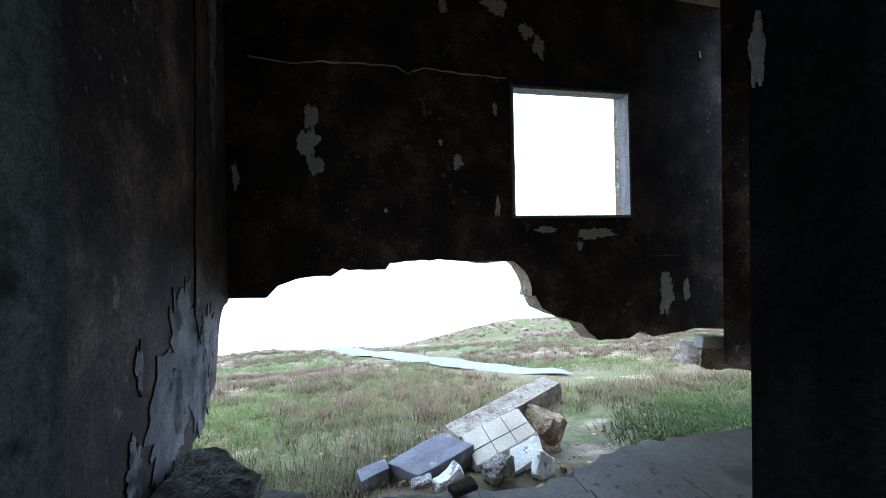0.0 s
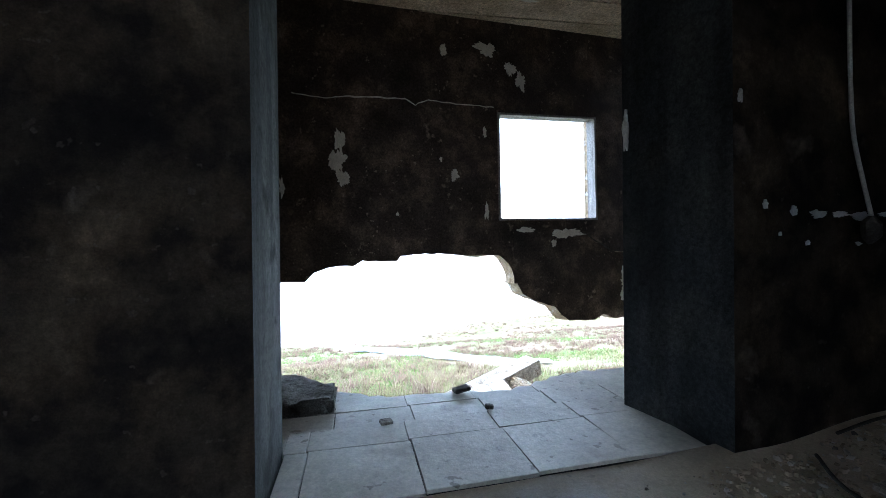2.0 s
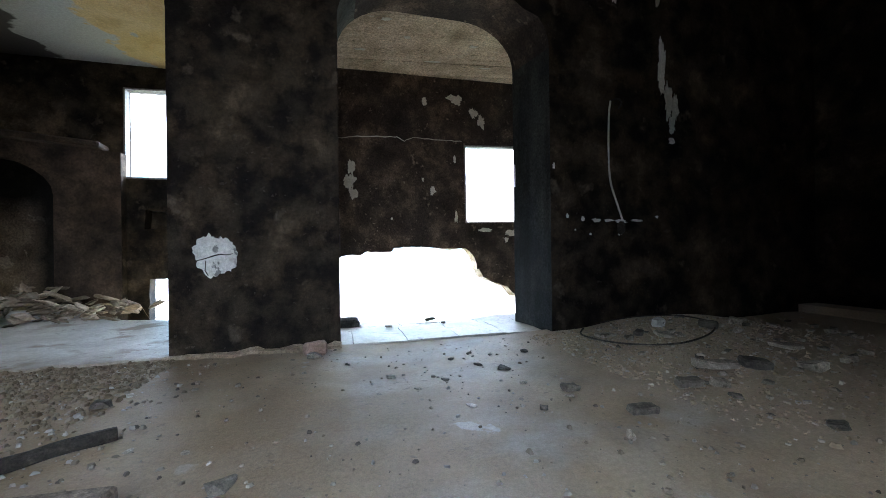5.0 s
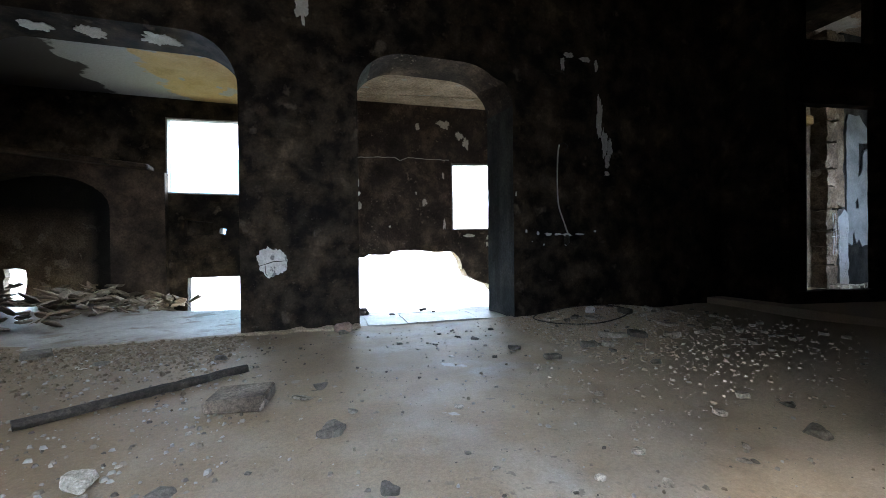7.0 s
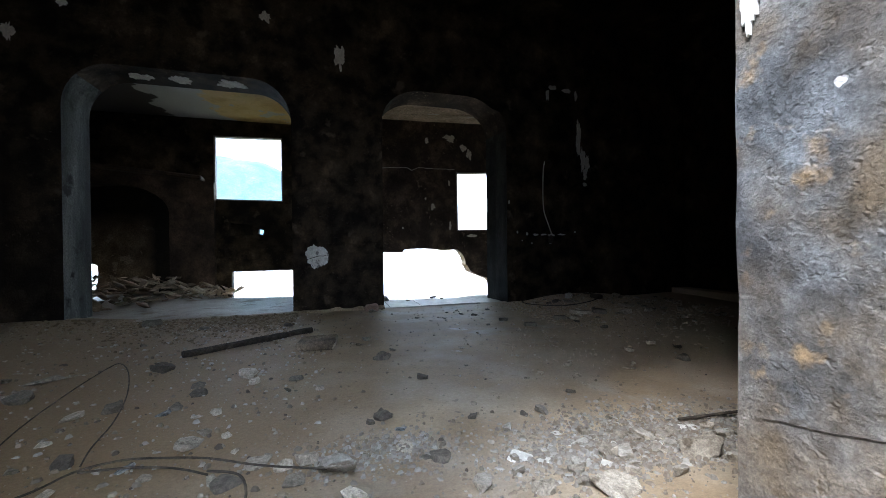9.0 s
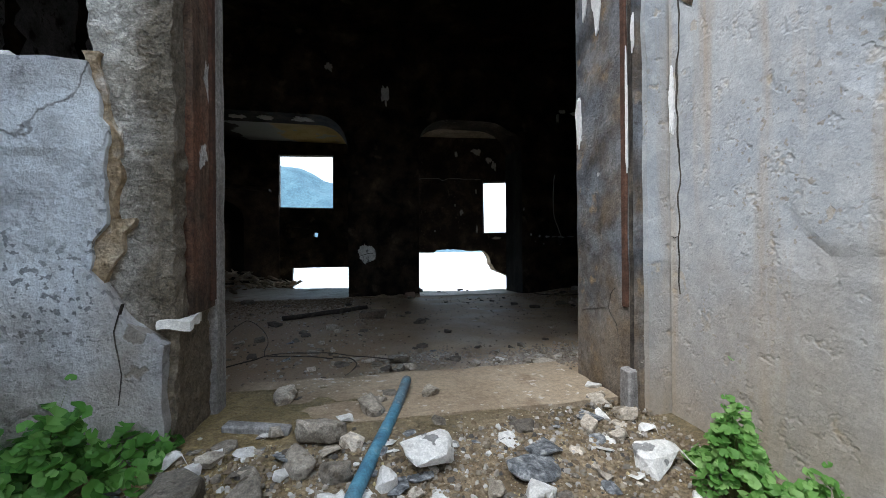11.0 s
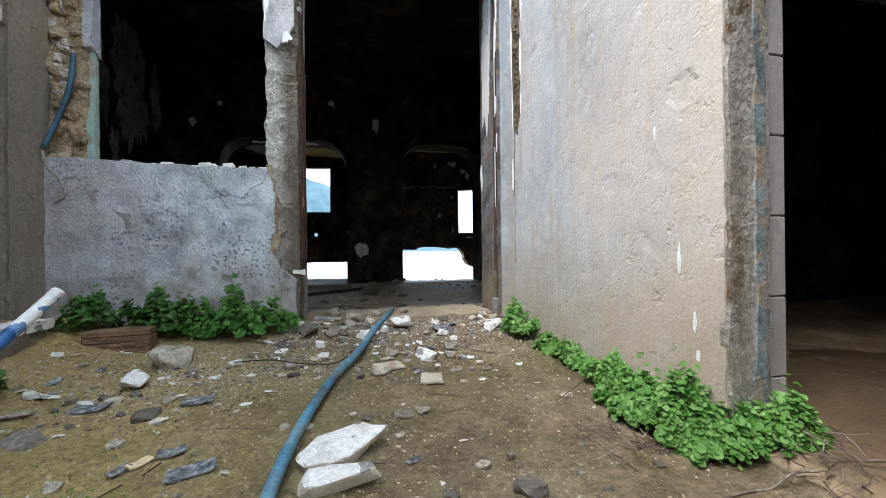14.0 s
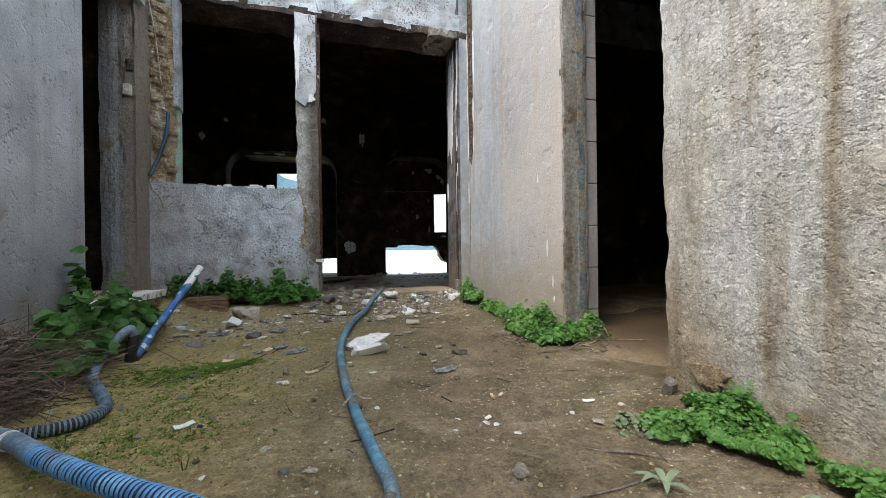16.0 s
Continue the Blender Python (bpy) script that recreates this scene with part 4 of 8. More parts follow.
# ---- floors ----
def floor_height(x, y):
    h = 0.075 * smoothstep(-2.9, -3.5, y) + 0.006 * noise.noise(Vector((x * 4, y * 4, 0))) + 0.02 * smoothstep(0.6, 2.2, x) * noise.noise(Vector((x * 1.5, y * 1.5, 3)))
    h += 0.05 * smoothstep(1.6, 2.1, x) * smoothstep(3.2, 2.6, x) * smoothstep(-1.5, -0.3, y) + 0.05 * smoothstep(-1.9, -2.6, x)
    return h - 0.012 * smoothstep(-1.0, -0.2, y) * smoothstep(0.0, 0.3, x) * smoothstep(1.6, 1.2, x)
fx = [-3.35 + 0.08 * i for i in range(110)]
fy = [-4.02 + 0.08 * i for i in range(52)]
floor = new("floor", sheet(fx, fy, floor_height))
floor.data.materials.append(DIRT_IN)
tagged(floor, "dusty tiled floor under brown dirt and rubble", "floor", kind="structure")
tagged(solid("floor_side_room", box((4.0, 4.0, 0.1), (5.8, -0.8, 0.02)), DIRT_IN), "dirt floor of the side room", "floor", kind="structure")
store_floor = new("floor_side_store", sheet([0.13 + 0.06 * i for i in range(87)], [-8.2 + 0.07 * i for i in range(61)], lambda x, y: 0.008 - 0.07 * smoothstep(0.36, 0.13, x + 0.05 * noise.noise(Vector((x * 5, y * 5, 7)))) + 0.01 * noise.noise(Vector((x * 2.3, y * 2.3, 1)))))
store_floor.data.materials.append(STORE_SOIL)
tagged(store_floor, "brown dirt floor of the side store, indoor shade and door light painted in", "floor", kind="structure")
tagged(solid("floor_west_store", box((2.3, 2.4, 0.2), (-3.45, -4.8, 0.1)), DIRT_OUT), "dirt floor of the west store", "floor", kind="structure")

HEARTH_TILE = material("dirty_pale_floor", [(0.3, (0.4, 0.37, 0.32)), (0.5, (0.58, 0.56, 0.51)), (0.75, (0.68, 0.67, 0.63))], 3, 0.4, 0.3, 40, 0.2, (0.24, 0.18, 0.12), 3.2, 0.55, spec=0.5,
                       specks=((0.2, 0.16, 0.11), 24, 0.9, 0.6), sides=(((0.24, 0.18, 0.12), 0.35, -0.1, 0.9, "Y", 0.5), ((0.22, 0.17, 0.12), -1.6, -2.6, 0.7, "X", 1.2)))
# broken concrete slab of the small room, under its tiles
edge = [(-0.06, 0.35), (2.2, 0.35), (4.1, 0.35), (4.1, 0.97), (1.72, 0.935), (1.54, 0.95), (1.33, 0.9), (1.175, 0.83), (1.03, 0.8), (0.91, 0.815), (0.75, 0.84), (0.55, 0.86), (0.44, 0.885),
        (0.35, 0.94), (0.22, 1.02), (0.2, 1.1), (0.02, 1.3), (-0.1, 1.31)]
bm = slab(ragged(edge, 0.05, 0.02, 9.0, keep=(0, 1, 2)), [], Matrix(((1, 0, 0, 0), (0, 1, 0, 0), (0, 0, -1, -0.052), (0, 0, 0, 1))), 0.14, 0.05)
floor_small_room = tagged(solid("floor_small_room", bm, CONCRETE), "broken concrete floor slab with pale tiles", "floor", kind="structure")
edge = [(-4.1, -0.06), (-2.5, -0.05), (-1.7, -0.02), (-0.78, 0.02), (-0.4, 0.1), (-0.4, 1.35), (-1.0, 1.36), (-1.5, 1.42), (-1.9, 1.6), (-2.2, 2.2), (-2.4, 2.5), (-4.1, 2.5)]
bm = slab(ragged(edge, 0.05, 0.04, 9.0, keep=(4, 10, 11)), [], Matrix(((1, 0, 0, 0), (0, 1, 0, 0), (0, 0, -1, 0.012), (0, 0, 0, 1))), 0.16, 0.05)
floor_hearth_room = tagged(solid("floor_hearth_room", bm, HEARTH_TILE), "dusty pale tiled floor of the hearth room", "floor", kind="structure")


# ---- fallen plaster, cracks ----
def blob(cx, cz, w, h, seed, n=72, rough=0.42):
    """An uneven closed outline about a centre."""
    res = []
    for k in range(n):
        a = 2 * math.pi * k / n
        r = 0.84 + 1.15 * rough * noise.noise(Vector((math.cos(a) * 1.7 + seed, math.sin(a) * 1.7, seed * 0.7))) + 0.7 * rough * noise.noise(Vector((math.cos(a) * 5, math.sin(a) * 5 + seed, 2))) + 0.5 * rough * noise.noise(Vector((math.cos(a) * 13, math.sin(a) * 13, seed)))
        res.append(Vector((cx + 0.5 * w * r * math.cos(a), cz + 0.5 * h * r * math.sin(a))))
    return res


def patches(parent, m, rows, mat, label, name="plaster_patch"):
    for i, (cx, cz, w, h) in enumerate(rows):
        part(name, slab(blob(cx, cz, w, h, 1.3 * i + w * 7), [], m @ Matrix.Translation((0, 0, -0.005)), 0.007), mat, parent, label)


def crack(name, parent, m, points, width, mat, seed=0.0, proud=0.008):
    """A jagged line on a wall."""
    pts = []
    for a, b in zip(points, points[1:]):
        a, b = Vector(a), Vector(b)
        n = max(2, int((b - a).length / 0.03))
        for k in range(n):
            p = a.lerp(b, k / n)
            q = p * 13 + Vector((seed, seed))
            pts.append(p + 0.012 * Vector((noise.noise(Vector((q.x, q.y, 0))), noise.noise(Vector((q.x, q.y, 5))))))
    pts.append(Vector(points[-1]))
    up, down = [], []
    for i, p in enumerate(pts):
        d = (pts[min(i + 1, len(pts) - 1)] - pts[max(i - 1, 0)]).normalized()
        nrm = Vector((-d.y, d.x))
        w = width * (0.35 + abs(noise.noise(Vector((p.x * 6 + seed, p.y * 6, 1)))))
        up.append(p + nrm * w)
        down.append(p - nrm * w)
    part(name, slab(up + down[::-1], [], m @ Matrix.Translation((0, 0, -proud)), 0.012), mat, parent)


BARE = "pale bared plaster where the soot coat fell off"
patches(wall_far, far_m, [(-0.03, 1.54, 0.09, 0.2), (-0.055, 1.384, 0.143, 0.2), (-0.01, 1.244, 0.1, 0.15), (0.988, 1.316, 0.09, 0.125), (0.893, 2.44, 0.075, 0.11),
                          (1.324, 2.519, 0.23, 0.14), (1.575, 2.37, 0.13, 0.16), (1.69, 2.27, 0.13, 0.17), (-0.483, 1.139, 0.045, 0.2), (1.314, 0.986, 0.05, 0.15),
                          (1.299, 1.736, 0.04, 0.12)], PLASTER, BARE)
patches(wall_far, far_m, [(1.736, 0.816, 0.22, 0.05), (2.226, 0.785, 0.42, 0.11), (2.064, 0.687, 0.06, 0.08), (2.992, 0.246, 0.19, 0.4), (3.241, 0.26, 0.09, 0.2),
                          (3.434, 2.454, 0.036, 0.08), (0.86, 1.45, 0.03, 0.05), (0.45, 0.95, 0.03, 0.04)], PLASTER, BARE)
crack("crack", wall_far, far_m, [(-0.4, 1.9), (-0.167, 1.884), (0.007, 1.918), (0.225, 1.937), (0.536, 1.959), (0.624, 1.911), (0.742, 1.979), (0.914, 1.968), (1.4, 1.98)], 0.006, PLASTER)
crack("crack", wall_far, far_m, [(2.437, 0.801), (2.558, 0.727), (2.682, 0.652), (2.809, 0.6), (3.176, 0.582)], 0.008, CHAR, 3)
GREY_BARE = material("grey_bare_plaster", [(0.3, (0.08, 0.08, 0.085)), (0.5, (0.19, 0.19, 0.2)), (0.75, (0.34, 0.34, 0.35))], 5, 0.9, 0.4, 70, 0.4, (0.03, 0.025, 0.022), 7, 0.58, specks=((0.04, 0.035, 0.03), 30, 0.8, 0.6))
small_left_m = Matrix(((-0.1, 0, -1, 0.005), (1, 0, -0.1, 0), (0, 1, 0, 0), (0, 0, 0, 1)))
patches(wall_small_room, small_left_m, [(2.03, 1.97, 0.22, 0.55), (2.02, 1.52, 0.15, 0.6), (1.43, 0.26, 0.42, 0.6), (1.25, 0.12, 0.35, 0.42), (1.62, 0.12, 0.34, 0.55), (1.85, 0.25, 0.3, 0.4), (1.0, 0.35, 0.06, 0.16), (0.95, 0.08, 0.12, 0.2),
                                        (1.75, 0.05, 0.2, 0.3)], GREY_BARE, "grey plaster bared on the scorched wall")
crack("crack", wall_small_room, small_left_m, [(1.68, 2.6), (1.674, 1.408), (1.615, 0.798), (1.606, 0.407), (1.68, 0.27)], 0.009, CHAR, 7)
arch_m = upright(0, 0, 0)
part("plaster_patch", slab(blob(-0.576, 0.55, 0.225, 0.27, 3.3, 64, 0.2), [], arch_m @ Matrix.Translation((0, 0, -0.005)), 0.007), STONE_WHITE, wall_arches, BARE)
patches(wall_arches, arch_m, [(-0.338, 2.513, 0.11, 0.25), (2.41, 1.9, 0.07, 0.4), (2.47, 1.66, 0.07, 0.3), (2.53, 1.6, 0.07, 0.24), (2.5, 1.47, 0.06, 0.14), (2.498, 1.355, 0.06, 0.05),
                              (-2.941, 2.412, 0.1, 0.16), (-1.018, 2.822, 0.11, 0.1), (-2.585, 2.705, 0.08, 0.09), (1.497, 1.126, 0.02, 0.04), (2.06, 2.47, 0.13, 0.06), (2.25, 2.45, 0.16, 0.05), (2.0, 2.38, 0.05, 0.12), (2.38, 2.4, 0.05, 0.12)],
        PLASTER, BARE)
patches(wall_arches, arch_m, [(1.599, 0.785, 0.022, 0.03), (1.72, 0.765, 0.03, 0.03), (1.83, 0.757, 0.07, 0.03), (1.93, 0.757, 0.09, 0.022), (2.04, 0.75, 0.1, 0.03), (2.17, 0.757, 0.12, 0.02), (2.353, 0.785, 0.03, 0.02),
                              (1.78, 0.66, 0.02, 0.02), (2.02, 0.655, 0.03, 0.015), (1.66, 0.69, 0.012, 0.012)], WHITE_PAINT, "row of white paint scars")
crack("crack", wall_arches, arch_m, [(-0.66, 0.52), (-0.6, 0.535), (-0.55, 0.55), (-0.49, 0.555)], 0.005, CHAR, 2)
crack("crack", wall_arches, arch_m, [(-0.62, 0.52), (-0.625, 0.47), (-0.61, 0.44)], 0.004, CHAR, 4)
soffit_m = Matrix(((1, 0, 0, 0), (0, 1, 0, 0), (0, 0, 1, 2.225), (0, 0, 0, 1)))
patches(wall_arches, soffit_m, [(-1.78, 0.2, 0.2, 0.16), (-1.35, 0.2, 0.25, 0.2), (-2.1, 0.22, 0.18, 0.16)], PLASTER, BARE)
jamb_m = Matrix(((0, 0, 1, 1.40), (1, 0, 0, 0), (0, 1, 0, 0), (0, 0, 0, 1)))
patches(wall_arches, jamb_m, [(0.4, 1.12, 0.035, 0.17)], PLASTER, BARE)
west_m = Matrix(((0, 0, -1, -3.3), (1, 0, 0, 0), (0, 1, 0, 0), (0, 0, 0, 1)))
patches(wall_west, west_m, [(-0.85, 2.6, 0.85, 1.7), (-1.55, 2.4, 0.35, 1.1), (-2.0, 1.8, 0.5, 1.3), (-0.25, 2.6, 0.3, 0.9), (-2.6, 1.9, 0.4, 1.0), (-1.25, 1.7, 0.2, 0.5)], GREY_BARE, "grey plaster bared on the sooty wall")

# ---- small-room floor tiles ----
def tile_mesh(w, d, h):
    bm = bmesh.new()
    bmesh.ops.create_cube(bm, size=1)
    bmesh.ops.scale(bm, vec=(w, d, h), verts=bm.verts)
    bmesh.ops.bevel(bm, geom=[e for e in bm.edges if all(v.co.z > 0 for v in e.verts)], offset=0.0015, segments=1, affect="EDGES")
    me = bpy.data.meshes.new("floor_tile")
    bm.to_mesh(me)
    bm.free()
    me.materials.append(TILE)
    return me


def slab_edge(x):
    pts = [(-0.2, 1.3), (0.01, 1.28), (0.2, 1.08), (0.22, 0.98), (0.35, 0.92), (0.437, 0.86), (0.547, 0.842), (0.752, 0.826), (0.912, 0.796), (1.032, 0.784), (1.175, 0.81), (1.328, 0.882), (1.544, 0.93), (1.72, 0.915), (4.2, 0.93)]
    for (a, p), (b, q) in zip(pts, pts[1:]):
        if a <= x <= b:
            return p + (q - p) * (x - a) / (b - a)
    return 0.9


tile_data = {}
rng = random.Random(4)


def lay_tile(x0, x1, y0, y1, parent, top):
    """One floor tile, whole or broken off along the slab's edge."""
    cx, cy, w, d = (x0 + x1) / 2, (y0 + y1) / 2, x1 - x0 - 0.004, y1 - y0 - 0.004
    reach = min(slab_edge(cx - 0.13), slab_edge(cx), slab_edge(cx + 0.13)) - y0
    if reach < 0.04:
        return
    if reach > d:
        key = (round(w, 3), round(d, 3))
        if key not in tile_data:
            tile_data[key] = tile_mesh(w, d, 0.012)
        ob = new("floor_tile", tile_data[key])
    else:
        rag = [Vector((-w / 2, -d / 2)), Vector((w / 2, -d / 2))]
        for k in range(9):
            u = w / 2 - w * k / 8
            rag.append(Vector((u, max(-d / 2 + 0.02, min(d / 2, slab_edge(cx + u) - cy + 0.03 * noise.noise(Vector((cx * 9 + u * 30, cy * 9, 0))))))))
        ob = solid("floor_tile", slab(rag, [], Matrix.Translation((0, 0, -0.006)), 0.012), TILE)
    ob.parent = parent
    ob.matrix_local = pose(cx, cy, top - 0.006 - 0.006 * abs(noise.noise(Vector((cx * 3, cy * 3, 1)))), rng.uniform(-0.7, 0.7), rng.uniform(-0.7, 0.7), rng.uniform(-0.5, 0.5) - 1.6)


for col in range(-1, 12):      # the small room
    x = 0.235 + 0.312 * col
    for y0, y1 in ((0.42, 0.72), (0.722, 1.03)):
        if col >= 0 or y0 < 0.6:
            lay_tile(max(x, 0.0), x + 0.312, y0 - 0.02 * (x - 0.5) * (x < 1.5), y1, floor_small_room, -0.026)
for col in range(-1, 4):       # under the arch, a little higher
    x = 0.155 + 0.337 * col
    for y0, y1 in ((0.37, 0.52), (0.065, 0.37)):
        lay_tile(max(x, 0.08), min(x + 0.337, 1.44), y0, y1, floor_small_room if y0 > 0 else floor, -0.002)

SCREED = material("layered_grey_screed", [(0.3, (0.16, 0.145, 0.125)), (0.5, (0.28, 0.26, 0.23)), (0.75, (0.42, 0.395, 0.355))], 9, 0.95, 0.9, 50, 0.4, (0.12, 0.105, 0.085), 15, 0.6, bump_size=0.04)
# bared screed where tiles are gone
tagged(solid("broken_screed", grid_box((-0.06, 0.77, -0.04), (0.225, 1.25, 0.02), 0.018, lambda p: crumble(Vector((p.x + 0.05 * (p.y - 0.8), p.y - 0.25 * smoothstep(0.0, 0.22, p.x) * (p.y > 1.0), p.z - 0.03 * smoothstep(0.85, 1.25, p.y))), 0.016, 0.009, 2.0)), SCREED),
       "lifted lump of grey-brown floor screed on the slab", "screed")

# ---- window frames of the back walls ----
def window_frame(name, m, corners, depth, bar, mat, label):
    """A wooden lining inside an opening with the given corners (local u, v)."""
    fr = empty(name)
    tagged(fr, label, "window frame", kind="structure")
    c = [Vector(p) for p in corners]
    mid = sum(c, Vector((0, 0))) / 4
    inner = [p + (mid - p).normalized() * bar * 1.4 for p in c]
    for i, side in enumerate(("sill", "side_board", "head_board", "side_board")):
        j = (i + 1) % 4
        part(side, slab([c[i], c[j], inner[j], inner[i]], [], m @ Matrix.Translation((0, 0, -0.012)), depth), mat, fr)


window_frame("window_1", far_m, [(p[0], p[1]) for p in win], 0.12, 0.022, WOOD_FRAME, "empty window opening lined with weathered grey wood")
window_frame("window_2", upright(0, 2.55, 0), [(-2.07, 1.355), (-1.12, 1.35), (-1.12, 2.34), (-2.07, 2.315)], 0.1, 0.018, WOOD_FRAME, "empty window opening lined with weathered wood")

# ---- doorway: boards, rust strip, broken pier and jamb ----
jamb = empty("door_1", (0.2, -3.8, 0))
tagged(jamb, "stripped doorway jamb with peeling paint and rusty strip", "door frame", kind="structure")
RUST = material("rusty_iron", [(0.3, (0.035, 0.02, 0.014)), (0.6, (0.085, 0.042, 0.028)), (0.8, (0.15, 0.08, 0.05))], 14, 0.85, 0.4, 60, 0.3)
JAMB = material("peeling_grey_jamb", [(0.34, (0.03, 0.031, 0.033)), (0.46, (0.075, 0.081, 0.09)), (0.56, (0.13, 0.143, 0.16)), (0.72, (0.2, 0.217, 0.237))], 8, 0.85, 0.7, 60, 0.3,
                (0.26, 0.185, 0.11), 12, 0.6, stretch=(1, 1, 0.7), pits=0.35, pit_scale=30, bump_size=0.016, lumps=(0.22, 80), specks=((0.05, 0.05, 0.05), 40, 0.8, 0.6),
                cloud=[((0.19, 0.14, 0.085), 5, 0.6), ((0.035, 0.035, 0.04), 6, 0.6), ((0.22, 0.24, 0.268), 9, 0.55)], peel=((0.6, 0.61, 0.63), 15, 0.7, 0.85), splash=((0.2, 0.145, 0.085), 0.6, 0.75))
part("jamb_reveal", grid_box((-0.04, -0.135, -0.2), (0.05, 0.21, 3.0), 0.03, lambda p: crumble(p, 0.004, 0.001, 2)), JAMB, jamb)
part("jamb_front", grid_box((-0.025, -0.155, -0.2), (0.06, -0.13, 3.0), 0.025, lambda p: crumble(p, 0.004, 0.0015, 5)), RENDER_WARM, jamb, "grey rendered jamb front")
part("rust_strip", roughen(box((0.012, 0.026, 2.4), (-0.042, -0.075, 1.6), 0.003), 0.002, 9), RUST, jamb, "rusty iron strip")
# thin black strip that paints a groove's shade on the flat reveal
part("dark_groove", box((0.01, 0.014, 2.7), (-0.04, -0.105, 1.4)), CHAR, jamb)
part("wood_stub", roughen(box((0.05, 0.05, 0.17), (-0.045, -0.1, 0.13), 0.006), 0.006, 20), WOOD_FRAME, jamb, "grey wooden post stub")
jm = Matrix(((0, 0, 1, -0.041), (1, 0, 0, 0), (0, 1, 0, 0), (0, 0, 0, 1)))
for i, (cy, cz, w, h) in enumerate([(0.09, 1.85, 0.2, 1.0), (0.185, 1.07, 0.04, 0.2), (-0.07, 1.75, 0.03, 0.22), (0.0, 2.2, 0.05, 0.4), (-0.105, 1.95, 0.03, 0.3), (-0.11, 1.5, 0.022, 0.13), (-0.12, 1.25, 0.016, 0.12),
                                     (-0.09, 1.0, 0.012, 0.4), (-0.09, 1.7, 0.014, 0.5), (-0.125, 2.3, 0.04, 0.5)]):
    part("paint_flake", slab(blob(cy, cz, w, h, i * 2.1, 60, 0.3), [], jm @ Matrix.Translation((0, 0, -0.006)), 0.005), WHITE_PAINT, jamb, "white paint flake")
crack("crack", jamb, jm, [(0.17, 0.36), (0.12, 0.366), (0.075, 0.374), (0.02, 0.39), (0.005, 0.43), (-0.02, 0.455)], 0.0009, CHAR, 21, 0.0005)
crack("crack", jamb, jm, [(0.02, 0.39), (0.0, 0.36), (-0.03, 0.33), (-0.04, 0.28)], 0.0007, CHAR, 23, 0.0005)
court_m = Matrix(((0, 0, 1, 0.25), (1, 0, 0, 0), (0, 1, 0, 0), (0, 0, 0, 1)))
crack("crack", wall_court_east, court_m, [(-3.99, 1.45), (-4.0, 1.2), (-3.985, 1.0), (-4.0, 0.8), (-3.99, 0.62), (-3.995, 0.45)], 0.0042, CHAR, 11, 0.002)
crack("crack", wall_court_east, court_m, [(-3.99, 0.62), (-3.975, 0.61), (-3.965, 0.62)], 0.0014, CHAR, 12, 0.002)
patches(wall_court_east, court_m, [(-3.97, 1.02, 0.022, 0.2), (-3.975, 1.5, 0.012, 0.3), (-3.965, 1.85, 0.02, 0.4), (-4.095, 1.75, 0.018, 0.25), (-4.11, 2.2, 0.03, 0.5), (-3.96, 2.3, 0.02, 0.4), (-4.1, 1.45, 0.012, 0.12)], WHITE_PAINT, "white paint left at the broken edge")
GAP = material("dark_rubble_gap", [(0.34, (0.025, 0.018, 0.012)), (0.5, (0.1, 0.075, 0.05)), (0.7, (0.26, 0.2, 0.145))], 26, 0.95, 1.0, 60, 0.4)
part("masonry_gap", slab(ragged([(-4.05, 1.27), (-3.99, 1.33), (-3.975, 1.7), (-3.97, 3.2), (-4.095, 3.2), (-4.09, 1.8), (-4.08, 1.4)], 0.03, 0.012, 6), [], court_m @ Matrix.Translation((0, 0, -0.003)), 0.006), GAP, wall_court_east,
     "gap showing brown rubble masonry")
for i in range(40):
    s = 0.014 + 0.014 * abs(noise.noise(Vector((i * 1.3, 4, 0))))
    part("gap_stone", roughen(box((s, s * 1.3, s), (0.246, -4.035 + 0.04 * noise.noise(Vector((i * 2.1, 0, 0))), 1.32 + 0.034 * i), s * 0.25), s * 0.3, 40, i), GAP, wall_court_east)
patches(wall_court_east, court_m, [(-5.3, 0.5, 0.012, 0.1), (-5.36, 0.3, 0.01, 0.06), (-5.2, 0.95, 0.008, 0.06), (-5.37, 0.2, 0.01, 0.04)],
        WHITE_PAINT, "drips of white paint")
# tiled end of the courtyard wall
for i in range(14):
    t = part("wall_tile", box((0.078, 0.014, 0.243), (0.458, -5.445, 0.015 + 0.2475 * i), 0.003), WALL_TILE, wall_court_east)
EDGE = material("stained_edge_render", [(0.3, (0.17, 0.15, 0.125)), (0.5, (0.27, 0.25, 0.22)), (0.72, (0.36, 0.345, 0.315))], 6, 0.95, 0.8, 50, 0.4, (0.14, 0.1, 0.065), 9, 0.58, stretch=(1, 1, 0.3), bump_size=0.025, lumps=(0.3, 45), streak=((0.12, 0.085, 0.055), 12, 0.8))
part("edge_plaster", roughen(slab(ragged([(0.256, -0.1), (0.405, -0.1), (0.405, 3.3), (0.256, 3.3)], 0.05, 0.012, 4, keep=(0, 2)), [], upright(0, -5.475, 0), 0.03), 0.004, 15), EDGE, wall_court_east,
     "stained broken plaster edge")
part("edge_stripe", slab(ragged([(0.345, -0.1), (0.385, -0.1), (0.385, 3.3), (0.345, 3.3)], 0.04, 0.012, 4, keep=(0, 2)), [], upright(0, -5.481, 0), 0.01),
     material("faded_blue_paint", [(0.3, (0.08, 0.095, 0.1)), (0.5, (0.15, 0.18, 0.19)), (0.7, (0.26, 0.29, 0.3))], 8, 0.8, 0.5, 50, 0.5, peel=((0.24, 0.2, 0.155), 9, 0.52, 0.9)), wall_court_east, "faded blue paint line")


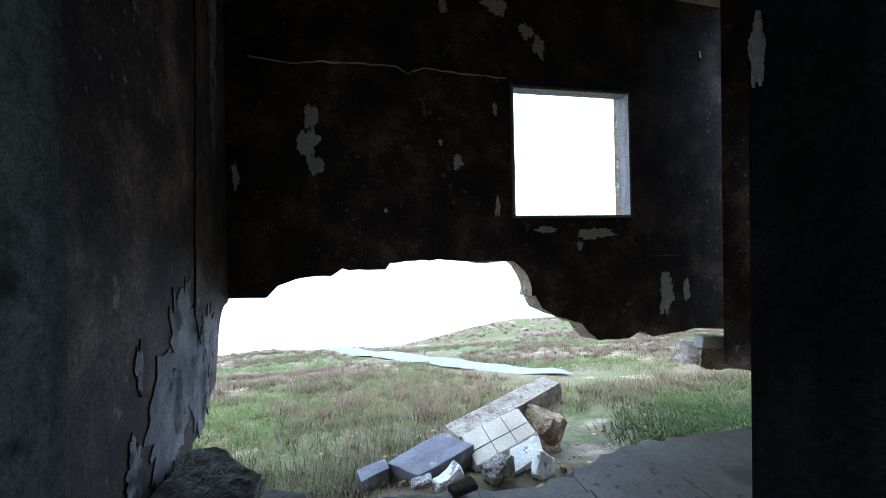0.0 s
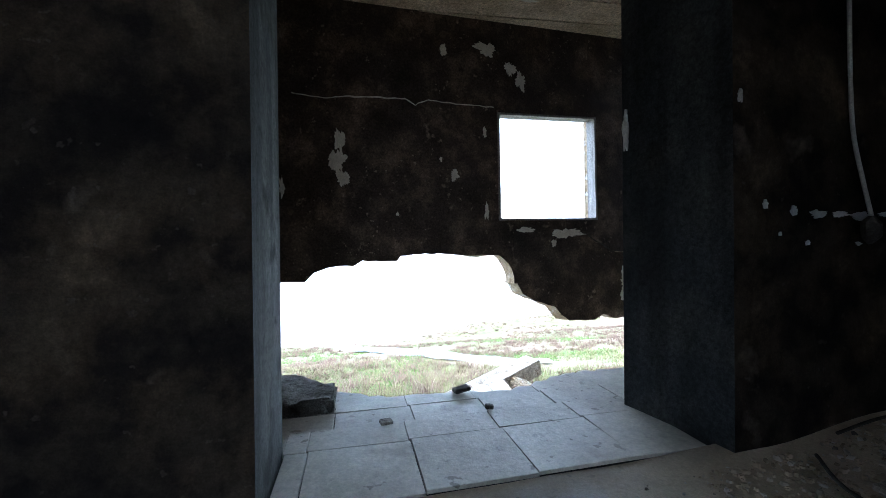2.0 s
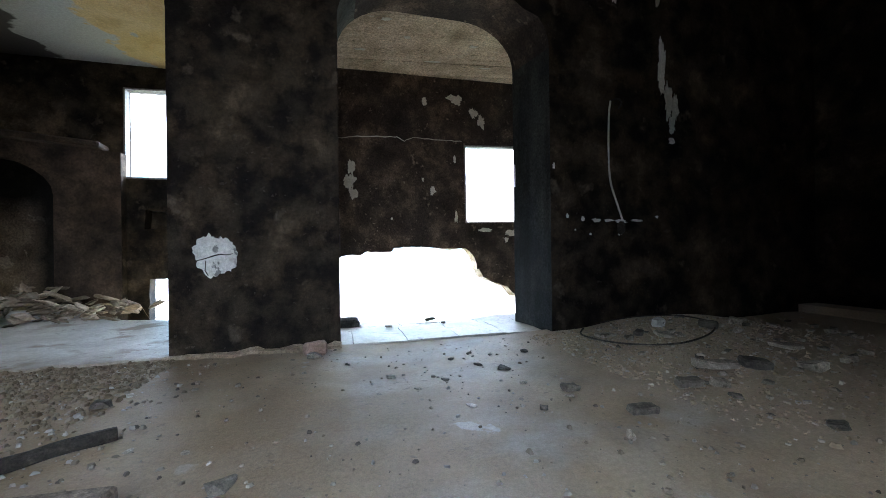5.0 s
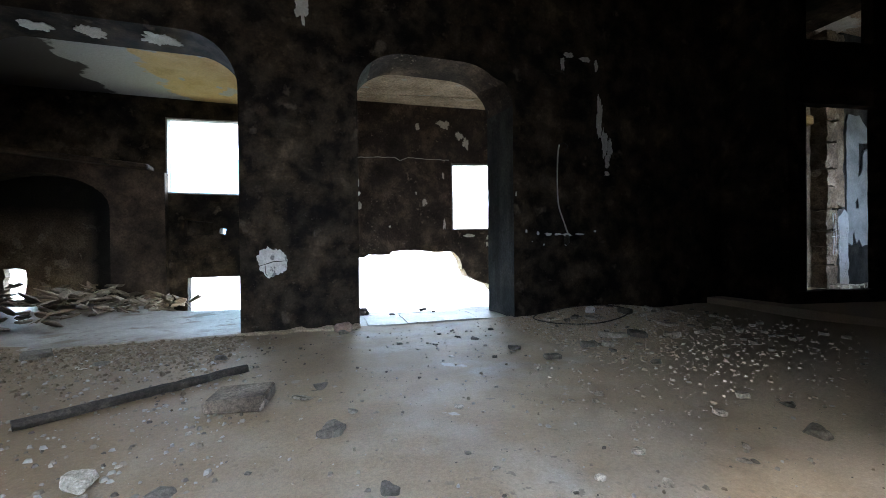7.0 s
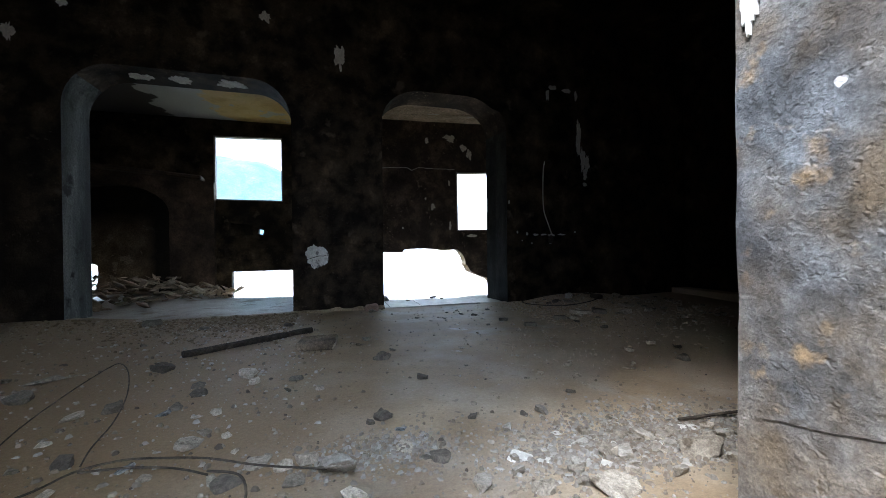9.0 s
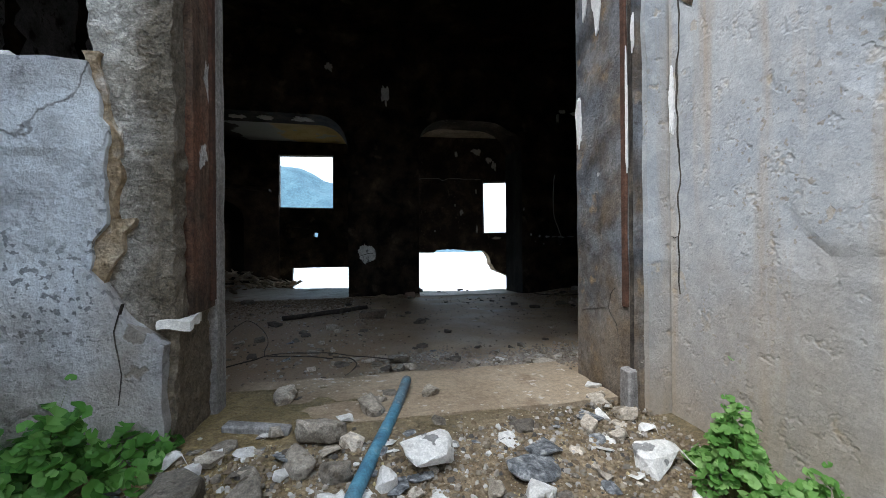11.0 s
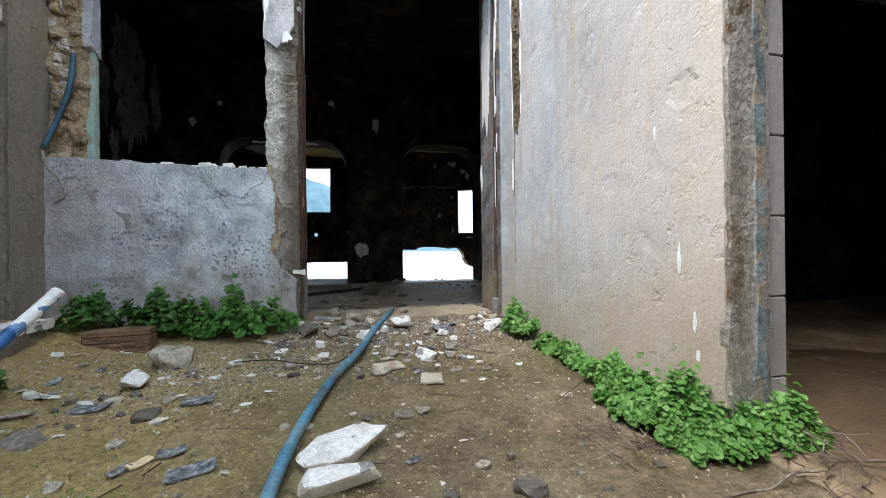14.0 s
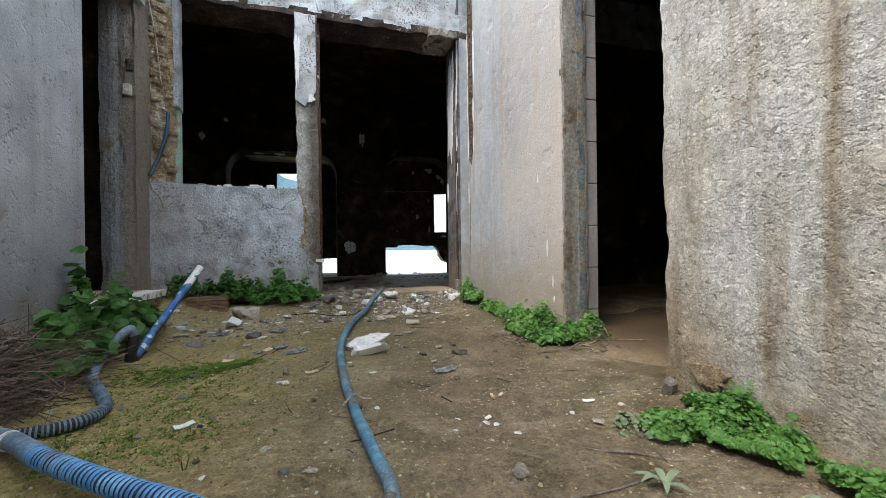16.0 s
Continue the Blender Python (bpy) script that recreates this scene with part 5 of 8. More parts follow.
# slender pier: coarse concrete, thin render skins, rusty inner strip
pier_m = upright(0, FY, 0)
part("render_skin", slab(ragged([(-1.265, 1.75), (-1.18, 1.70), (-1.13, 1.78), (-1.1, 1.83), (-1.1, 2.45), (-1.265, 2.45)], 0.04, 0.015, 3, keep=(3, 4)), [], pier_m @ Matrix.Translation((0, 0, -0.026)), 0.03), RENDER_GREY, wall_pier, "patch of pale render")
part("paint_flake", slab(blob(-1.245, 2.1, 0.04, 0.5, 3), [], pier_m @ Matrix.Translation((0, 0, -0.031)), 0.008), WHITE_PAINT, wall_pier, "white paint flake")
part("paint_flake", slab(blob(-1.14, 1.76, 0.06, 0.07, 5), [], pier_m @ Matrix.Translation((0, 0, -0.031)), 0.008), WHITE_PAINT, wall_pier, "white paint flake")
for k, (z0, z1, w) in enumerate(((0.47, 0.66, 0.07), (0.62, 0.86, 0.034), (0.8, 1.03, 0.03))):
    part("torn_mortar", grid_box((-0.012, FY - 0.012, z0), (w, FY + 0.03, z1), 0.012, lambda p: crumble(Vector((torn_edge(p.z) + p.x * (0.55 + 0.5 * noise.noise(Vector((0, k, p.z * 14)))), p.y, p.z)), 0.012, 0.008, 3.0 + k)),
         BRICKY, wall_pier, "broken brown mortar along the torn render")
crack("crack", wall_pier, pier_m, [(-1.175, 0.47), (-1.189, 0.409), (-1.178, 0.318), (-1.185, 0.25)], 0.0022, CHAR, 41, 0.033)
part("render_foot", roughen(slab(ragged([(-1.27, 0.0), (-1.1, 0.0), (-1.1, 0.38), (-1.17, 0.43), (-1.22, 0.52), (-1.27, 0.56)], 0.03, 0.012, 6, keep=(0,)), [], pier_m @ Matrix.Translation((0, 0, -0.03)), 0.04), 0.004, 14),
     RENDER_GREY, wall_pier, "cracked render at the foot")
BROWN_POST = material("stained_brown_wood", [(0.32, (0.03, 0.02, 0.014)), (0.48, (0.075, 0.05, 0.035)), (0.6, (0.14, 0.1, 0.07)), (0.75, (0.25, 0.2, 0.15))], 4, 0.85, 0.5, 60, 0.5, stretch=(3, 3, 0.35),
                      cloud=[((0.2, 0.075, 0.04), 4.5, 0.45)], peel=((0.5, 0.5, 0.49), 6, 0.64, 0.9))
part("wood_post", grid_box((-1.1, FY + 0.07, 0.43), (-1.072, FY + 0.22, 2.45), 0.03, lambda p: crumble(p, 0.006, 0.004, 3)), BROWN_POST, wall_pier, "brown stained wooden post")
part("post_edge", grid_box((-1.1, FY + 0.22, 0.0), (-1.068, FY + 0.29, 2.45), 0.03, lambda p: crumble(p, 0.004, 0.002, 3)), WOOD_FRAME, wall_pier, "grey weathered wooden edge")
part("rust_strip", roughen(box((0.014, 0.03, 1.3), (-1.07, FY + 0.19, 1.1), 0.003), 0.003, 9), RUST, wall_pier, "rusty iron strip")
part("chip", grid_box((-1.12, FY - 0.02, 0.405), (-1.06, FY + 0.1, 0.425), 0.012, lambda p: crumble(p, 0.014, 0.01, 7)), PLASTER, wall_pier)
# crumbs along the parapet's top
for i in range(19):
    x = -2.2 + 0.9 * (i + 0.8 * noise.noise(Vector((i * 2.3, 1, 1)))) / 18
    s = 0.02 + 0.05 * abs(noise.noise(Vector((i * 1.7, 2, 0))))
    part("crumb", roughen(box((s * 1.5, s * 1.4, s * 0.8), (x, FY + 0.1 + 0.1 * noise.noise(Vector((i * 0.9, 0, 3))), 1.02 + s * 0.2), s * 0.2), s * 0.25, 30, i), STONE_WHITE, wall_parapet)

PIPE_DARK = material("dark_teal_hose", [(0.3, (0.012, 0.035, 0.06)), (0.55, (0.025, 0.075, 0.12)), (0.75, (0.07, 0.14, 0.19))], 9, 0.5, 0.2, 60, 0.25, spec=0.5)
# corner pier: bare masonry jamb of the window and the old pipe in it
bm = grid_box((-2.31, FY + 0.02, 0.98), (-2.13, FY + 0.08, 2.5), 0.02, lambda p: crumble(p, 0.01, 0.008, 5))
part("masonry_jamb", bm, BRICKY, wall_corner_pier, "brown rubble masonry where render fell")
for k in range(46):
    a, b, c = (0.5 + 0.5 * noise.noise(Vector((k * q, 3.3, q))) * 1.8 for q in (1.37, 2.11, 0.83))
    w = 0.03 + 0.035 * c
    part("jamb_stone", roughen(box((w * 1.4, 0.05, w), (-2.3 + 0.15 * a, FY + 0.02, 1.03 + 1.42 * ((k * 0.618) % 1.0)), w * 0.22, (10 * a, 12 * b, 20 * c)), w * 0.25, 26, k), BRICKY, wall_corner_pier)
GREEN_PAINT = material("pale_green_paint", [(0.3, (0.2, 0.3, 0.25)), (0.7, (0.36, 0.45, 0.4))], 8, 0.8, 0.2, 50, 0.2, peel=((0.3, 0.26, 0.2), 12, 0.56, 0.9))
part("green_paint_edge", slab(ragged([(FY + 0.02, 1.0), (FY + 0.07, 1.0), (FY + 0.07, 1.56), (FY + 0.04, 1.6), (FY + 0.035, 1.42)], 0.03, 0.012, 8), [], Matrix(((0, 0, -1, -2.098), (1, 0, 0, 0), (0, 1, 0, 0), (0, 0, 0, 1))), 0.035), GREEN_PAINT, wall_corner_pier, "pale green painted reveal edge")
part("white_reveal", slab(ragged([(FY + 0.0, 1.62), (FY + 0.08, 1.58), (FY + 0.08, 2.45), (FY - 0.01, 2.45), (FY + 0.01, 2.0)], 0.05, 0.012, 8), [], Matrix(((0, 0, -1, -2.094), (1, 0, 0, 0), (0, 1, 0, 0), (0, 0, 0, 1))), 0.04), RENDER_GREY, wall_corner_pier, "pale grey painted reveal")
# no hole is cut: a black lump gives its shade
part("chip", roughen(box((0.05, 0.03, 0.09), (-2.32, -4.19, 1.8), 0.008), 0.01, 14), CHAR, wall_corner_pier, "dark patch painting the shade of a broken hole")
part("socket", box((0.05, 0.035, 0.08), (-2.33, -4.21, 1.62), 0.008), STONE, wall_corner_pier, "grey electric socket box")

# lintel: hanging broken end
part("broken_edge", grid_box((-0.12, FY - 0.03, 2.44), (0.13, FY + 0.33, 2.5), 0.03, lambda p: crumble(p, 0.03, 0.014, 8)), EDGE, wall_pier)
tagged(solid("short_hose", tube([(-2.165, FY - 0.015, 1.56), (-2.175, FY - 0.025, 1.4), (-2.215, FY - 0.03, 1.25), (-2.28, FY - 0.04, 1.07)], 0.0125), PIPE_DARK, smooth=True), "short dark-blue hose in the window jamb", "hose")
tagged(solid("old_cable", tube([(-2.28, FY - 0.03, 2.4), (-2.235, FY - 0.03, 2.1), (-2.205, FY - 0.025, 1.75)], 0.005), STONE, smooth=True), "thin bare cable hanging down the masonry jamb", "cable")
tagged(solid("grey_cord", tube([(-2.28, FY - 0.05, 1.05), (-2.26, FY - 0.05, 0.97), (-2.22, FY - 0.04, 0.92), (-2.2, FY - 0.03, 0.84), (-2.24, FY - 0.03, 0.8)], 0.006), STONE, smooth=True), "grey cord dangling below the window jamb", "cable")

# west doorway step
step = empty("door_step", (-2.3, -4.65, 0.0))
tagged(step, "concrete door step with a pale lip and soil on top", "step", kind="structure")
part("riser", grid_box((-0.2, -0.42, 0.0), (0.16, 0.42, 0.205), 0.03, lambda p: crumble(p, 0.016, 0.008, 4)), CONCRETE_DARK, step, "dark crumbling riser")
part("lip", grid_box((0.04, -0.45, 0.205), (0.18, 0.44, 0.245), 0.025, lambda p: crumble(p, 0.008, 0.004, 9)), STONE_WHITE, step, "pale broken concrete lip")
part("soil", grid_box((-0.25, -0.44, 0.2), (0.045, 0.44, 0.25), 0.03, lambda p: crumble(p, 0.01, 0.004, 2)), BRICKY, step, "brown soil on the step")

# hanging cord with a lamp holder on the arch wall
cord = empty("hanging_cord", (1.945, -0.02, 1.58))
tagged(cord, "pale electric cord hanging with a charred lamp holder", "electric cord")
part("cord", tube([(0.0, 0.0, 0.02), (-0.03, -0.02, -0.08), (-0.045, -0.03, -0.33), (-0.033, -0.03, -0.55), (0.03, -0.02, -0.71), (0.08, -0.015, -0.83)], 0.0065), PLASTER, cord, "pale cord", True)
part("lamp_holder", roughen(box((0.06, 0.05, 0.09), (0.06, -0.025, -0.88), 0.02), 0.01, 20), CHAR, cord, "charred lamp holder")
part("hook", tube([(0.0, 0.0, 0.02), (0.03, -0.03, 0.03), (0.06, -0.04, 0.0), (0.04, -0.03, -0.04)], 0.005), BLACK_WIRE, cord, "", True)

# side room seen through the east doorway
WOOD_BEAM = material("scorched_yellow_wood", [(0.3, (0.2, 0.12, 0.045)), (0.6, (0.36, 0.23, 0.09)), (0.8, (0.45, 0.31, 0.15))], 6, 0.8, 0.4, 50, 0.3, stretch=(1, 6, 6))
pillar = empty("masonry_pillar", (6.03, 0.1, 0.0))
tagged(pillar, "brown rubble masonry pillar with broken render and bared rods", "pillar", kind="structure")
z = 0.07
for k, h in enumerate((0.3, 0.24, 0.2, 0.26, 0.3, 0.22, 0.33, 0.27, 0.3, 0.24, 0.3, 0.3)):
    w = 0.2 + 0.035 * noise.noise(Vector((k * 2.7, 0, 0)))
    part("masonry_block", grid_box((-0.17 + 0.02 * noise.noise(Vector((k * 1.9, 5, 0))), -0.05, z), (-0.17 + w, 0.2, z + h - 0.012), 0.035, lambda p: crumble(p, 0.022, 0.014, k)), HEARTH, pillar)
    z += h
part("render_strip", roughen(slab(ragged([(0.02, 0.07), (0.2, 0.07), (0.205, 1.0), (0.12, 1.08), (0.02, 0.98)], 0.05, 0.02, 4, keep=(0,)), [], upright(0, -0.07, 0), 0.06), 0.006, 9), RENDER_SMOOTH, pillar, "smooth grey-brown render left on its foot")
part("render_strip", roughen(slab(ragged([(0.03, 1.15), (0.2, 1.1), (0.19, 3.3), (0.05, 3.3)], 0.06, 0.03, 9, keep=(2,)), [], upright(0, -0.03, 0), 0.06), 0.01, 9), HEARTH, pillar, "scorched brown render")
for k in range(3):
    part("iron_rod", tube([(-0.13 + 0.045 * k, -0.09, 0.5), (-0.135 + 0.045 * k, -0.1, 0.75), (-0.13 + 0.045 * k, -0.085, 1.02)], 0.006, 6), STONE_WHITE, pillar, "dusty bared iron rod")
part("iron_rod", tube([(-0.17, -0.1, 0.72), (-0.08, -0.105, 0.73), (0.02, -0.1, 0.72)], 0.005, 6), STONE_WHITE, pillar, "dusty bared iron rod")
panel = empty("torn_wall_panel", (6.62, 0.12, 0.0))
tagged(panel, "pale blue-grey plaster torn off a dark wall", "wall", kind="structure")
part("dark_backing", slab([(-0.3, 0.0), (0.4, 0.0), (0.4, 3.4), (-0.3, 3.4)], [], upright(0, 0.03, 0), 0.1), SOOT_BLUE, panel, "soot-dark wall")
part("plaster_sheet", slab(ragged([(-0.25, 0.66), (-0.14, 0.6), (-0.1, 0.82), (-0.05, 0.62), (0.0, 0.7), (0.06, 0.58), (0.25, 0.63), (0.26, 2.12), (0.2, 2.13), (0.02, 2.33), (-0.2, 2.32), (-0.25, 2.2)], 0.04, 0.02, 4),
     [ragged([(0.0, 1.52), (0.08, 1.6), (0.1, 1.85), (0.2, 1.9), (0.19, 1.97), (0.0, 1.96)], 0.04, 0.02, 7), ragged([(-0.06, 1.08), (0.0, 1.1), (-0.02, 1.24), (-0.07, 1.18)], 0.03, 0.01, 8)], upright(0, 0.0, 0), 0.025),
     material("pale_blue_plaster", [(0.32, (0.18, 0.2, 0.21)), (0.5, (0.26, 0.285, 0.295)), (0.7, (0.35, 0.37, 0.375))], 4, 0.9, 0.4, 50, 0.2, (0.3, 0.3, 0.29), 7, 0.62), panel, "pale blue-grey plaster sheet with torn holes")
gravel_spots = [(5.7 + 0.1 * k + 0.03 * noise.noise(Vector((k, 0, 0))), -0.12 + 0.1 * noise.noise(Vector((k * 1.7, 3, 0)))) for k in range(12)]
for k, (gx, gy) in enumerate(gravel_spots):
    sz = 0.1 + 0.05 * noise.noise(Vector((k * 3.1, 0, 5)))
    tagged(solid("rubble_block", roughen(box((sz, sz * 0.8, sz * 0.6), (gx, gy, 0.07 + sz * 0.3), 0.012, (0, 0, 40 * k)), 0.02, 12, k), STONE), "broken block at the pillar's foot", "rubble", "rubble in the side room")
for k, (bx, bz, bw) in enumerate(((5.35, 2.55, 0.75), (5.4, 2.2, 0.7))):
    tagged(solid("roof_batten", roughen(box((bw, 0.09, 0.11), (bx, 0.17, bz), 0.01), 0.008, 9, k), WOOD_BEAM), "scorched yellow-brown wooden batten on the wall", "batten", "wall battens")
patches(bpy.data.objects["ceiling_side_room"], Matrix(((1, 0, 0, 0), (0, 1, 0, 0), (0, 0, 1, 3.445), (0, 0, 0, 1))),
        [(5.5, -0.1, 0.7, 0.35), (6.2, 0.1, 0.6, 0.4), (5.1, -0.4, 0.4, 0.3), (6.5, -0.5, 0.5, 0.3)], PLASTER, "white flaking ceiling paint")
tagged(solid("wall_side_room_back", box((2.2, 0.15, 3.6), (5.15, 0.3, 1.6)), HEARTH), "smoke-stained warm plaster wall", "wall", kind="structure")

patches(bpy.data.objects["ceiling_small_room"], Matrix(((1, 0, 0.06, 0), (0, 1, 0, 0), (0.062, 0, -1, 2.686), (0, 0, 0, 1))),
        [(0.35, 1.9, 0.12, 0.04), (0.8, 1.6, 0.07, 0.05), (1.2, 2.1, 0.16, 0.03), (1.55, 1.7, 0.1, 0.05), (1.9, 2.2, 0.14, 0.03), (0.55, 1.3, 0.1, 0.05), (1.1, 1.2, 0.08, 0.06), (2.2, 1.8, 0.1, 0.04), (0.5, 0.75, 0.22, 0.09), (1.3, 0.8, 0.06, 0.05)],
        PLASTER, "pale flake left on the concrete")

# pale sand drifted along the foot of the arch wall
r = random.Random(6)
def drift(x0, x1, y, w):
    top = [(x0 + (x1 - x0) * i / 24, y) for i in range(25)]
    low = [(x, y - 0.012 - w * max(0, 0.2 + 1.6 * noise.noise(Vector((x * 9, y, 2))) + 0.4 * r.random())) for x, _ in top[::-1]]
    bm = slab([Vector(p) for p in top + low], [], Matrix(((1, 0, 0, 0), (0, 1, 0, 0), (0, 0, -1, 0.016), (0, 0, 0, 1))), 0.03)
    for v in bm.verts:
        if v.co.y > y - 0.005 and v.co.z > 0:
            v.co.z += 0.004 + 0.05 * max(0.0, noise.noise(v.co * 9))
    tagged(solid("sand_drift", bm, SAND, smooth=False), "pale sand drifted against the wall foot", "sand", kind="stuff")
SAND = material("pale_drift_sand", [(0.3, (0.22, 0.165, 0.11)), (0.7, (0.38, 0.3, 0.21))], 9, 0.95, 0.5, 60, 0.4)
drift(-0.82, 0.08, 0.0, 0.045)
drift(-3.2, -2.6, 0.0, 0.07)


# ---- rubble ----
def stone_mesh(name, seed, flat=0.6, mat=STONE, face=None):
    """An angular broken piece: the hull of scattered points, with one painted face where face is given."""
    bm = bmesh.new()
    r = random.Random(seed)
    for i in range(17):
        a, d = r.uniform(0, 6.283), r.uniform(0.4, 0.56)
        bm.verts.new((d * math.cos(a) * 1.05, d * math.sin(a) * r.uniform(0.65, 1.0), flat * r.choice((-0.5, 0.5, r.uniform(-0.5, 0.5))) * r.uniform(0.85, 1.0)))
    res = bmesh.ops.convex_hull(bm, input=bm.verts[:])
    bmesh.ops.delete(bm, geom=[v for v in bm.verts if not v.link_faces], context="VERTS")
    bmesh.ops.bevel(bm, geom=[e for e in bm.edges if e.calc_face_angle(0) > 0.5], offset=0.03, segments=1, affect="EDGES")
    bmesh.ops.triangulate(bm, faces=bm.faces[:])
    bmesh.ops.subdivide_edges(bm, edges=[e for e in bm.edges if e.calc_length() > 0.16], cuts=1)
    bmesh.ops.triangulate(bm, faces=bm.faces[:])
    for v in bm.verts:
        v.co += 0.03 * Vector(noise.noise_vector(v.co * 4 + Vector((seed, 0, 0)))) * (1, 1, flat)[2] if flat < 0.2 else 0.035 * Vector(noise.noise_vector(v.co * 3.2 + Vector((seed, 0, 0)))) + 0.03 * Vector(noise.noise_vector(v.co * 11 + Vector((0, seed, 0))))
    bmesh.ops.recalc_face_normals(bm, faces=bm.faces)
    if face:
        for f in bm.faces:
            if f.normal.z > 0.55:
                f.material_index = 1
    me = bpy.data.meshes.new(name)
    bm.to_mesh(me)
    bm.free()
    me.materials.append(mat)
    if face:
        me.materials.append(face)
    return me


SLATE = material("grey_speckled_sheet", [(0.34, (0.05, 0.055, 0.06)), (0.5, (0.16, 0.17, 0.18)), (0.64, (0.4, 0.41, 0.41))], 40, 0.8, 0.6, 90, 0.4)
KINDS = {
    "g": ([stone_mesh("stone_chunk", i, 0.42, STONE) for i in range(7)], "stone_chunk", "broken grey mortar chunk lying in the dirt"),
    "v": ([stone_mesh("plaster_chunk", 30 + i, 0.42, STONE, STONE_PALE) for i in range(6)], "plaster_chunk", "dusty pale broken plaster chunk on the dirt floor"),
    "w": ([stone_mesh("plaster_chunk", 20 + i, 0.45, STONE_WHITE, STONE_WHITE) for i in range(6)], "plaster_chunk", "white-faced broken plaster chunk lying on the ground"),
    "d": ([stone_mesh("charred_chunk", 40 + i, 0.35, STONE_DARK) for i in range(6)], "charred_chunk", "charred dark flake of rubble on the ground"),
    "f": ([stone_mesh("mortar_flake", 60 + i, 0.16, STONE) for i in range(6)], "mortar_flake", "thin flake of fallen render on the ground"),
    "s": ([stone_mesh("slate_shard", 90 + i, 0.14, SLATE) for i in range(5)], "slate_shard", "dark grey speckled sheet shard lying flat"),
    "p": ([stone_mesh("plaster_flake", 80 + i, 0.07, STONE_WHITE) for i in range(5)], "plaster_flake", "thin pale plaster flake on the ground"),
}
pick = random.Random(11)


def place(kind, x, y, size, height, group):
    kind = "v" if kind == "w" and group == IN else kind
    meshes, name, label = KINDS[kind]
    size *= 0.7 if kind in "gwv" else 0.75 if kind == "d" else 0.8
    me = meshes[pick.randrange(len(meshes))]
    lift = size * (0.2 if kind in "gwv" else 0.1 if kind == "d" else 0.05)
    ob = new(name, me)
    ob.matrix_world = pose(x, y, height(x, y) + lift, pick.uniform(-14, 14), pick.uniform(-14, 14), pick.uniform(0, 360)) @ Matrix.Diagonal((size, size, size, 1))
    tagged(ob, label, "rubble", group)


IN, OUT = "rubble on the room floor", "rubble in the courtyard"
for kind, x, y, s in [("g", -0.899, -2.972, 0.066), ("g", -0.824, -2.05, 0.09), ("f", -0.692, -2.81, 0.11), ("g", -0.556, -2.854, 0.1), ("w", -0.474, -2.951, 0.16), ("f", -0.584, -2.949, 0.1), ("g", -0.62, -2.87, 0.07),
                      ("g", -0.438, -3.11, 0.1), ("d", -0.758, -2.91, 0.11), ("f", -0.928, -2.63, 0.13), ("d", -1.249, -2.65, 0.09), ("f", -1.387, -2.477, 0.06), ("g", -0.906, -2.38, 0.065), ("f", -0.903, -2.557, 0.065),
                      ("d", -1.301, -1.713, 0.15), ("d", -1.027, -2.148, 0.09), ("s", -1.103, -2.32, 0.07), ("f", -2.01, -1.665, 0.14), ("f", -1.8, -1.726, 0.19), ("d", -1.736, -1.98, 0.15), ("f", -1.824, -1.93, 0.13),
                      ("f", -1.42, -2.25, 0.12), ("s", -1.055, -2.735, 0.07), ("d", -1.369, -2.65, 0.05), ("f", -1.2, -2.82, 0.06), ("d", -0.547, -3.13, 0.09), ("w", -0.488, -3.155, 0.08), ("d", -0.297, -2.617, 0.1),
                      ("d", -0.35, -2.64, 0.05), ("d", -0.3, -2.55, 0.04), ("d", -1.075, -2.28, 0.08), ("d", -1.304, -2.21, 0.12), ("s", -0.245, -2.73, 0.07), ("f", -0.26, -2.858, 0.1), ("d", -0.181, -2.956, 0.09),
                      ("d", -0.22, -2.94, 0.05), ("w", -0.128, -3.165, 0.085), ("g", -0.009, -3.25, 0.085), ("w", 0.283, -2.757, 0.08), ("p", 0.041, -3.047, 0.1), ("g", 0.272, -3.13, 0.085), ("w", 0.308, -3.16, 0.09),
                      ("g", 0.412, -3.018, 0.07), ("f", 0.156, -3.308, 0.16), ("f", 0.298, -3.07, 0.06), ("w", 0.648, -3.128, 0.08), ("g", 0.498, -3.229, 0.16), ("w", 0.479, -3.04, 0.08), ("w", -0.01, -3.127, 0.06),
                      ("d", 0.513, -2.597, 0.06), ("d", 1.38, -2.36, 0.13), ("w", 0.422, -3.15, 0.07), ("w", 0.25, -3.25, 0.06), ("g", 0.1, -3.26, 0.05), ("w", 0.35, -3.3, 0.07), ("w", 0.55, -3.3, 0.09)]:
    place(kind, x, y, s, floor_height, IN)
